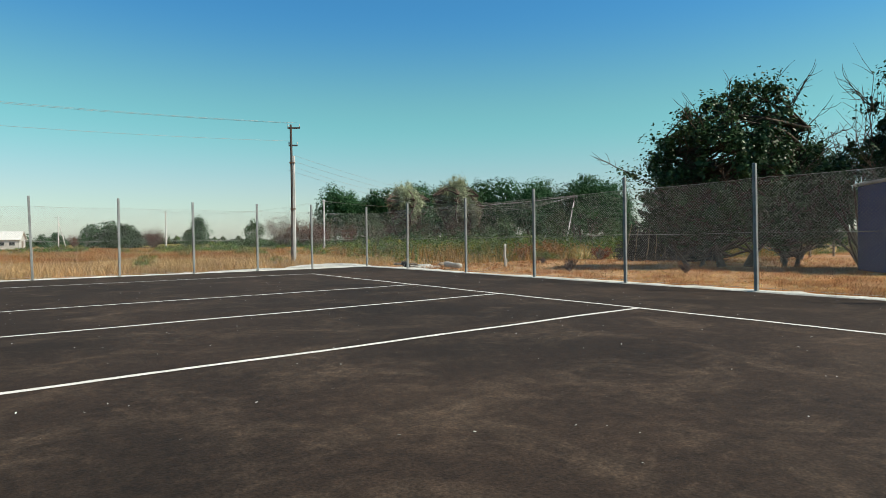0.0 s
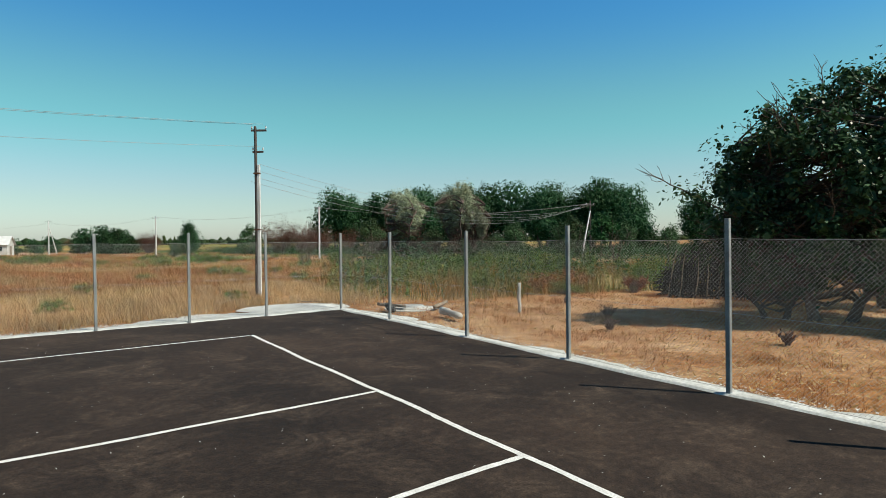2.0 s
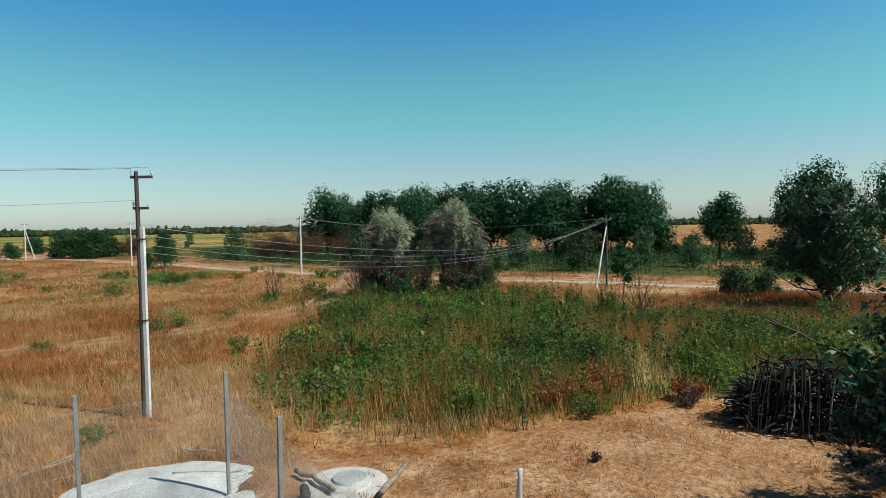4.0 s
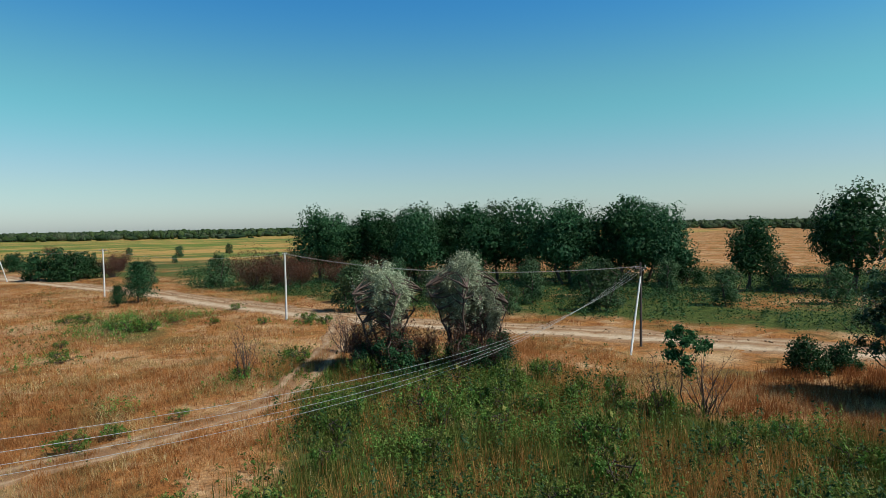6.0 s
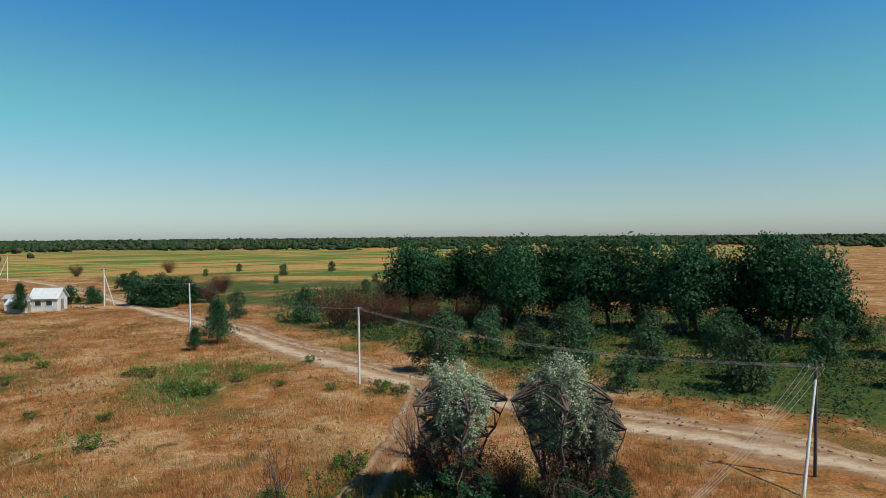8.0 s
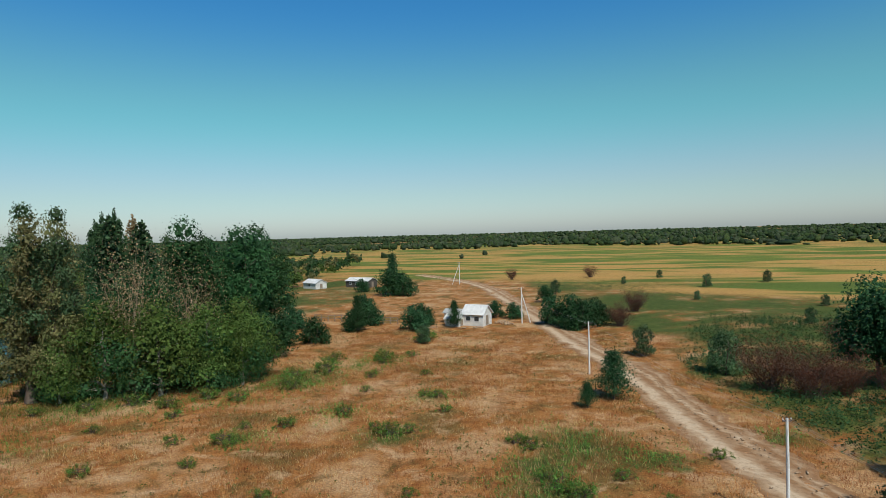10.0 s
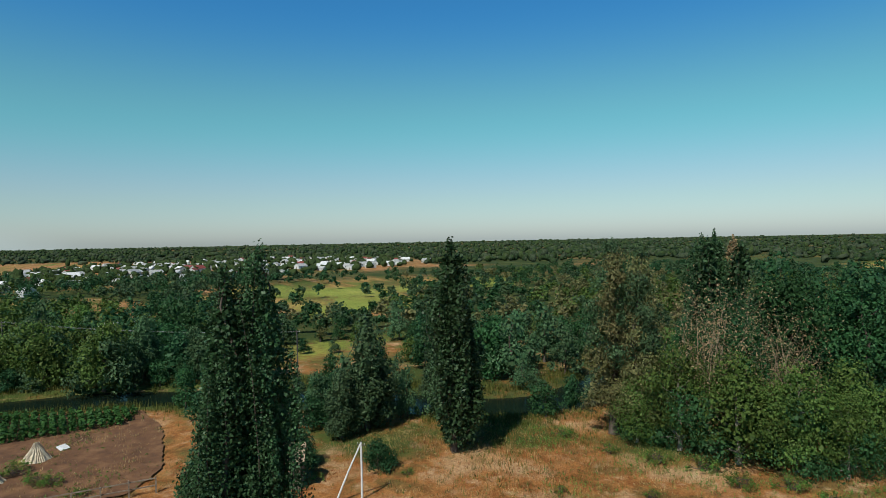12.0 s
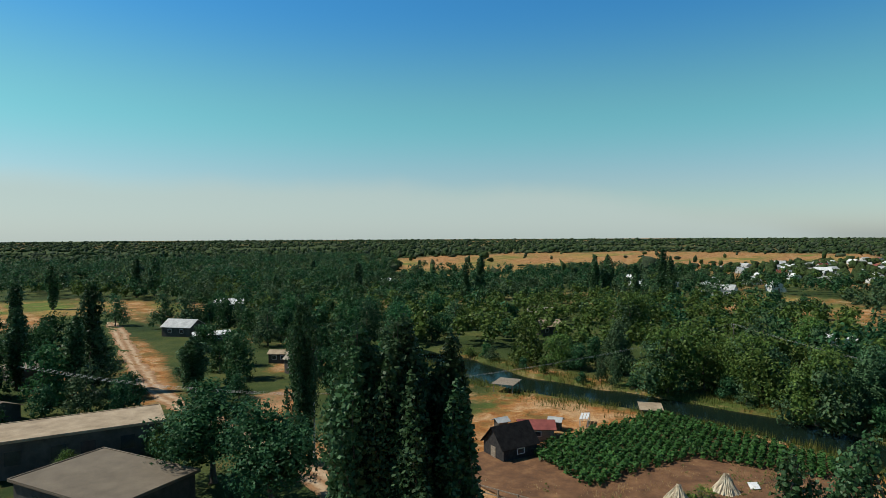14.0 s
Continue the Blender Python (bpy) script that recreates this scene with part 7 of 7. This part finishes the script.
# ---- houses and sheds ----
def gable(name, label, category, x, y, turn, w, l, hw, hr, wall="plaster", roof="roof_white", over=0.3, windows=2, door=True, group="", chimney=False):
    """A house: walls with gables, a two-sided roof of thick slabs, windows and a door; the ridge runs along its length."""
    hs = root(name, label, category, (x, y, 0), turn, group)
    bm = bmesh.new()
    a, b = w / 2, l / 2
    lo = [bm.verts.new(p_) for p_ in ((-a, -b, -0.2), (a, -b, -0.2), (a, b, -0.2), (-a, b, -0.2))]
    hi = [bm.verts.new(p_) for p_ in ((-a, -b, hw), (a, -b, hw), (a, b, hw), (-a, b, hw))]
    r0, r1 = bm.verts.new((0, -b, hw + hr)), bm.verts.new((0, b, hw + hr))
    for q_ in ((lo[0], lo[1], hi[1], r0, hi[0]), (lo[1], lo[2], hi[2], hi[1]), (lo[2], lo[3], hi[3], r1, hi[2]), (lo[3], lo[0], hi[0], hi[3])):
        bm.faces.new(q_)
    part("wall", bm, M[wall], hs)
    slope = math.atan2(hr, a)
    ln = math.hypot(a, hr) + over
    for sgn in (-1, 1):
        bm = box(0, ln, -b - over, b + over, 0.0, 0.07)
        bm.transform(Matrix.Rotation(slope, 4, "Y"))
        if sgn < 0:
            bm.transform(Matrix.Diagonal((-1, 1, 1, 1)))
            bmesh.ops.reverse_faces(bm, faces=bm.faces)
        bm.transform(Matrix.Translation((0, 0, hw + hr)))
        part("roof", bm, M[roof], hs)
    for i in range(windows):
        yy = -b + (i + 0.7) * (2 * b) / (windows + 0.4)
        for sx in (-1, 1):
            x0, x1 = sorted((sx * (a - 0.02), sx * (a + 0.05)))
            wd = part("window", box(x0, x1, yy - 0.5, yy + 0.5, hw * 0.38, hw * 0.80, 0.0), M["roof_white"], hs)
            x0, x1 = sorted((sx * (a + 0.03), sx * (a + 0.06)))
            part("pane", box(x0, x1, yy - 0.42, yy + 0.42, hw * 0.42, hw * 0.76), M["pane"], wd)
    if door:
        part("door", box(-0.45, 0.45, -b - 0.05, -b + 0.02, 0, min(2.0, hw * 0.85)), M["timber"], hs)
    if chimney:
        part("chimney", box(-0.25, 0.25, b * 0.3, b * 0.3 + 0.5, hw, hw + hr + 0.6), M["brickwork"], hs)
    return hs


gable("farmhouse", "low white farmhouse with a bright metal roof", "house", -10.6, 120.6, 76, 3.6, 3.9, 2.0, 1.4, windows=2)
gable("annex", "small whitewashed lean-to beside the farmhouse", "shed", -14.2, 119.0, 76, 2.3, 2.6, 1.3, 0.7, windows=1)
gable("shed", "small grey farm shed with pale wall", "shed", -15.2, 122.6, 76, 2.2, 3.0, 1.9, 0.5, roof="roof_grey", windows=1)
gable("barn", "long low pale barn far across the field", "barn", -64, 194, 72, 4.5, 9.0, 2.0, 0.9, roof="roof_white", wall="brickwork", windows=3)
gable("barn", "small white shed far across the field", "barn", -78, 190, 60, 4.0, 7.0, 1.8, 1.0, windows=1)
gable("white_shed", "white-roofed shed in a clearing beyond the river", "shed", -157, 2, 20, 4.0, 11.0, 1.8, 0.7, windows=3)
gable("hut", "grey plank hut with a pale slate roof", "hut", -44.4, 29.5, -12, 3.0, 4.6, 2.3, 1.1, wall="timber", roof="roof_tan", windows=1)
gable("black_shed", "dark tarred shed with a steep black roof", "shed", -53.8, -13.0, 74, 3.8, 4.6, 1.5, 1.9, wall="timber_dark", roof="tar", windows=1)
gable("red_shed", "small shed with a dark red roof", "shed", -60.5, -14.2, 40, 3.0, 4.0, 1.5, 0.6, wall="timber", roof="roof_red", windows=1)
for x, y, r_ in ((-64.8, -14.2, 20), (-60, -19.2, 70)):
    gable("brick_stove", "small brick outbuilding with a pale top", "outbuilding", x, y, r_, 1.2, 1.3, 1.2, 0.3, wall="brickwork", roof="roof_grey", windows=0, door=False)
for x, y, r_, w_, l_, hw_, hr_, rf_ in ((-66, -125, 30, 6, 8, 2.4, 1.6, "roof_grey"), (-99, -165, 60, 6, 9, 2.4, 1.6, "roof_white"), (-67, -112, 70, 4, 8, 1.6, 0.6, "roof_white"), (-62, -66, 10, 4.5, 5, 2.6, 1.8, "slate"), (-64.5, -77.5, 40, 3, 4, 1.8, 0.5, "roof_tan"), (-205, -205, 10, 6, 8, 2.2, 1.4, "roof_white"), (-26, -96, 0, 5, 9, 2.2, 1.0, "roof_felt"), (-16, -72, 20, 5, 7, 2.0, 0.9, "roof_felt"),
                                 (-158, -52, 30, 5, 7, 2.4, 1.5, "slate"), (-128, -58, 60, 5, 6, 2.2, 1.3, "roof_tan"), (-150, -75, 20, 5, 7, 2.2, 1.3, "slate")):
    gable("village_house", "small village house among trees", "house", x, y, r_, w_, l_, hw_, hr_, roof=rf_, wall="brickwork", windows=2, group="houses near the river")


def flat_block(name, label, x, y, turn, w, l, h, wall, roof, windows=()):
    """A flat-roofed building: walls, a slab with a low kerb, window units in one side."""
    ob = root(name, label, "building", (x, y, 0), turn)
    part("wall", box(-w / 2, w / 2, -l / 2, l / 2, -0.2, h), M[wall], ob)
    part("roof", box(-w / 2 - 0.35, w / 2 + 0.35, -l / 2 - 0.35, l / 2 + 0.35, h, h + 0.22, 0.03), M[roof], ob)
    for sx0, sx1, sy0, sy1 in ((-w / 2 - 0.35, w / 2 + 0.35, -l / 2 - 0.35, -l / 2 - 0.2), (-w / 2 - 0.35, w / 2 + 0.35, l / 2 + 0.2, l / 2 + 0.35), (-w / 2 - 0.35, -w / 2 - 0.2, -l / 2 - 0.2, l / 2 + 0.2), (w / 2 + 0.2, w / 2 + 0.35, -l / 2 - 0.2, l / 2 + 0.2)):
        part("kerb", box(sx0, sx1, sy0, sy1, h + 0.223, h + 0.30, 0.01), M[roof], ob)
    for yy in windows:
        wd = part("window", box(w / 2 - 0.1, w / 2 + 0.04, yy - 0.8, yy + 0.8, h * 0.34, h * 0.78), M["brickwork"], ob)
        part("pane", box(w / 2 + 0.02, w / 2 + 0.06, yy - 0.7, yy + 0.7, h * 0.37, h * 0.75), M["pane"], wd)
    return ob


flat_block("workshop", "low building with a flat grey felt roof", -17.8, -31.2, 17, 8.5, 13.0, 2.9, "brickwork", "roof_felt", (-3, 0, 3))
flat_block("long_building", "long grey building with a flat sandy-coloured roof", -20.0, -47.5, 73, 7.0, 17.0, 3.7, "brickwork", "roof_tan", (-5.5, -1.5, 1.2, 5.0))

# ---- the garden plot ----
def sheet(name, poly, z, mat, label, category, seed):
    rng = np.random.default_rng(seed)
    ring = dense(np.array(list(poly) + [poly[0]], float), 0.7)
    ring = ring + rng.normal(0, 0.12, ring.shape)
    bm = bmesh.new()
    bm.faces.new([bm.verts.new((x, y, z)) for x, y in ring])
    bmesh.ops.triangulate(bm, faces=bm.faces)
    return tagged(part(name, bm, M[mat]), label, category, kind="structure")


sheet("soil_plot", [(-47, 18), (-52, 20), (-66, 19), (-75, 16), (-80, -7), (-70, -10), (-57, -12.5), (-51, -16), (-45, -14), (-43, 2)], 0.10, "soil", "bare brown garden soil beside the river", "soil", 3)
BEDS = [[(-79.5, -7.5), (-74.5, 15.5), (-68.8, 14.8), (-66.2, 3.0), (-69.5, -9)], [(-69.8, -9.5), (-66.2, 3.0), (-60, 0.6), (-51.2, -1.2), (-55.2, -11.8), (-62, -11.2)]]
rb = np.random.default_rng(8)
cen, nor = [], []
for bed in BEDS:
    bed = np.array(bed)
    for line in np.arange(-20, 30, 0.95):
        t_ = np.arange(-90, -40, 0.36)
        x = t_ + rb.normal(0, 0.06, len(t_))
        y = line + 0.22 * (t_ + 65) + rb.normal(0, 0.05, len(t_))
        ok = inside(x, y, bed, 0.1) > 0.5
        for xx, yy in zip(x[ok], y[ok]):
            k = 15
            u = unit(rb, k)
            cen.append(np.array([xx, yy, 0.62]) + u * np.array([0.46, 0.42, 0.52]) * rb.uniform(0.5, 1.0, (k, 1)))
            nor.append(u * 0.5 + np.array([0, 0, 0.8]))
V, Fq = leaf_quads(rb, np.concatenate(cen), np.concatenate(nor), 0.40, 0.7)
tagged(new("vegetable_rows", mesh_of("vegetable_rows", V, Fq, M["leaf_crop"])), "dense rows of tall green garden plants", "crop", kind="stuff")


def straw_heap(x, y, h, r, seed):
    rng = np.random.default_rng(seed)
    hp = root("straw_heap", "conical heap of pale dry stalks on soil", "heap", (x, y, 0.1), 0, "heaps in the garden")
    paths = []
    for _ in range(170):
        a = rng.uniform(0, 2 * math.pi)
        o = r * rng.uniform(0.75, 1.1)
        paths.append(limb(rng, (math.cos(a) * o, math.sin(a) * o, 0), (rng.normal(0, 0.09), rng.normal(0, 0.09), h * rng.uniform(0.85, 1.12)), 0.055, 0.025, 4, 0.03))
    v, f = tube_mesh(paths, 4)
    child("straw", mesh_of("straw", v, f, M["straw"]), hp)
    bm = bmesh.new()
    bmesh.ops.create_cone(bm, cap_ends=False, segments=18, radius1=r * 0.95, radius2=0.05, depth=h, matrix=Matrix.Translation((0, 0, h / 2)))
    part("core", bm, M["straw"], hp)


straw_heap(-59.3, 8.4, 1.55, 1.15, 1)
straw_heap(-54.0, 6.0, 1.45, 1.2, 2)
sc = root("scrap_sheet", "pale crumpled sheet lying on the soil", "sheet", (-62.2, 10.0, 0.12), 30)
part("sheet", box(-0.7, 0.7, -0.45, 0.45, 0.0, 0.05, 0.01, pose(0, 0, 0.08, 8, 5, 0)), M["roof_white"], sc)
for x, y, s in ((-55.5, 7.6, 1.3), (-52.3, 10.2, 1.0), (-51.6, 11.4, 0.9), (-48.5, 5.0, 0.7), (-48, 14, 0.7)):
    put(mead, x, y, 0.1, x * 31 % 360, s, label="small dark green bush on the garden soil")


def plank_deck(x, y, turn, w, l, h, label, mat="timber"):
    dk = root("wooden_deck", label, "deck", (x, y, 0.0), turn)
    for sx in (-1, 1):
        for sy in (-1, 1):
            part("post", box(sx * w * 0.42 - 0.07, sx * w * 0.42 + 0.07, sy * l * 0.42 - 0.07, sy * l * 0.42 + 0.07, -1.3, h), M["timber"], dk)
    n_ = int(w / 0.32)
    for i in range(n_):
        xx = -w / 2 + i * w / n_
        part("plank", box(xx, xx + w / n_ - 0.03, -l / 2, l / 2, h, h + 0.06, 0.0, pose(0, 0, 0, 0, 0, 0)), M[mat], dk)


plank_deck(-80.2, -8.8, 30, 4.2, 3.2, 0.7, "pale plank landing stage at the river's edge", "roof_tan")
plank_deck(-76.5, -31, 20, 4.6, 3.6, 1.3, "grey plank shelter roof by the river", "timber")
# plain white frame of boards on legs, its use unknown
tb = root("trestle_table", "white-painted frame of boards on legs beside the garden", "table", (-69.2, -12.6, 0.1), 25)
for i in range(3):
    part("board", box(-1.5, 1.5, -0.6 + i * 0.4, -0.3 + i * 0.4, 0.85 + i * 0.05, 0.9 + i * 0.05), M["roof_white"], tb)
for sx in (-1.3, 1.3):
    for sy in (-0.5, 0.5):
        part("leg", box(sx - 0.05, sx + 0.05, sy - 0.05, sy + 0.05, -0.1, 0.9), M["roof_white"], tb)


def post_fence(a, b, n_, h, label, rails=1):
    a, b = Vector(a), Vector(b)
    fn = root("garden_fence", label, "fence", (a.x, a.y, 0), math.degrees(math.atan2(b.y - a.y, b.x - a.x)))
    L = (b - a).length
    for i in range(n_ + 1):
        xx = L * i / n_
        part("post", box(xx - 0.06, xx + 0.06, -0.06, 0.06, -0.2, h + 0.1 * math.sin(i * 5), 0.0), M["timber"], fn)
    for k in range(rails):
        z = h * (0.9 - 0.45 * k)
        part("rail", box(0, L, 0.06, 0.10, z - 0.05, z + 0.05), M["timber"], fn)


post_fence((-42.5, -8), (-46.5, 20), 14, 1.3, "thin wooden post fence along the garden", 2)
post_fence((-43, 122.5), (-25, 119.5), 12, 1.2, "pale wooden rail fence of the farmyard", 2)
post_fence((-25, 119.5), (-19, 116), 4, 1.0, "pale wooden rail fence of the farmyard", 1)
for k_, (x, y, s) in enumerate(((-6.6, 122.6, 0.8), (-5.4, 121, 0.6), (-9.5, 116.5, 0.45), (-12, 116, 0.4), (-17.5, 115.8, 0.45))):
    rr_ = np.random.default_rng(60 + k_)
    heap = root("rubble_heap", "heap of pale rubble beside the farmhouse", "rubble", (x, y, 0), 0, "rubble heaps")
    for _ in range(14):
        V, Fq = wood_blobs(rr_, np.array([[*rr_.normal(0, 0.8 * s, 2), 0.1 * s]]), rr_.uniform(0.18, 0.45, (1, 3)) * s, False)
        child("stone", mesh_of("stone", V, Fq, M["clod"]), heap)

# ---- the far village ----
vk = [gable("village_house", "small far house with a bright pale roof", "house", -420, -60, 20, 7, 9, 2.8, 2.2, roof="roof_white", windows=2, group="houses of the far village"),
      gable("village_house", "small far house with a grey roof", "house", -450, -30, 70, 7, 10, 2.8, 2.0, roof="roof_grey", windows=2, group="houses of the far village"),
      gable("village_house", "small far house with a dull red roof", "house", -480, 10, 40, 7, 9, 2.8, 2.2, roof="roof_red", windows=2, group="houses of the far village")]
rv = np.random.default_rng(33)
vill = [(-340, -50), (-420, -140), (-700, -80), (-800, 150), (-540, 215), (-450, 140), (-390, 70)]
placed = []
tries = 0
while len(placed) < 190 and tries < 4000:
    tries += 1
    x, y = rv.uniform(-800, -330), rv.uniform(-150, 220)
    if inside(np.array([x]), np.array([y]), vill, 0.1)[0] < 0.5 or any((x - a_) ** 2 + (y - b_) ** 2 < 130 for a_, b_ in placed):
        continue
    placed.append((x, y))
    k_ = int(rv.choice([0, 0, 1, 1, 1, 2]))
    put(vk[k_], x, y, 0, rv.uniform(0, 180), rv.uniform(0.6, 0.85))
for x, y in ((-285, -95), (-300, -80), (-270, -70), (-262, -100), (-310, -105), (-255, -60), (-290, -50), (-325, -70), (-300, -120)):
    put(vk[int(rv.choice([0, 0, 1]))], x, y, 0, rv.uniform(0, 180), rv.uniform(0.75, 1.0))
vx, vy = [], []
for x, y in placed:
    for _ in range(3):
        vx.append(x + rv.normal(0, 11))
        vy.append(y + rv.normal(0, 11))
vs = np.stack([rv.uniform(1.5, 3.4, len(vx)), rv.uniform(1.5, 3.4, len(vx)), rv.uniform(1.6, 3.0, len(vx))], -1)
V, Fq = wood_blobs(rv, np.stack([vx, vy, vs[:, 2] * 0.7], -1), vs)
tagged(new("village_trees", mesh_of("village_trees", V, Fq, M["wood_far_b"])), "garden trees between the far village houses", "trees", kind="stuff")
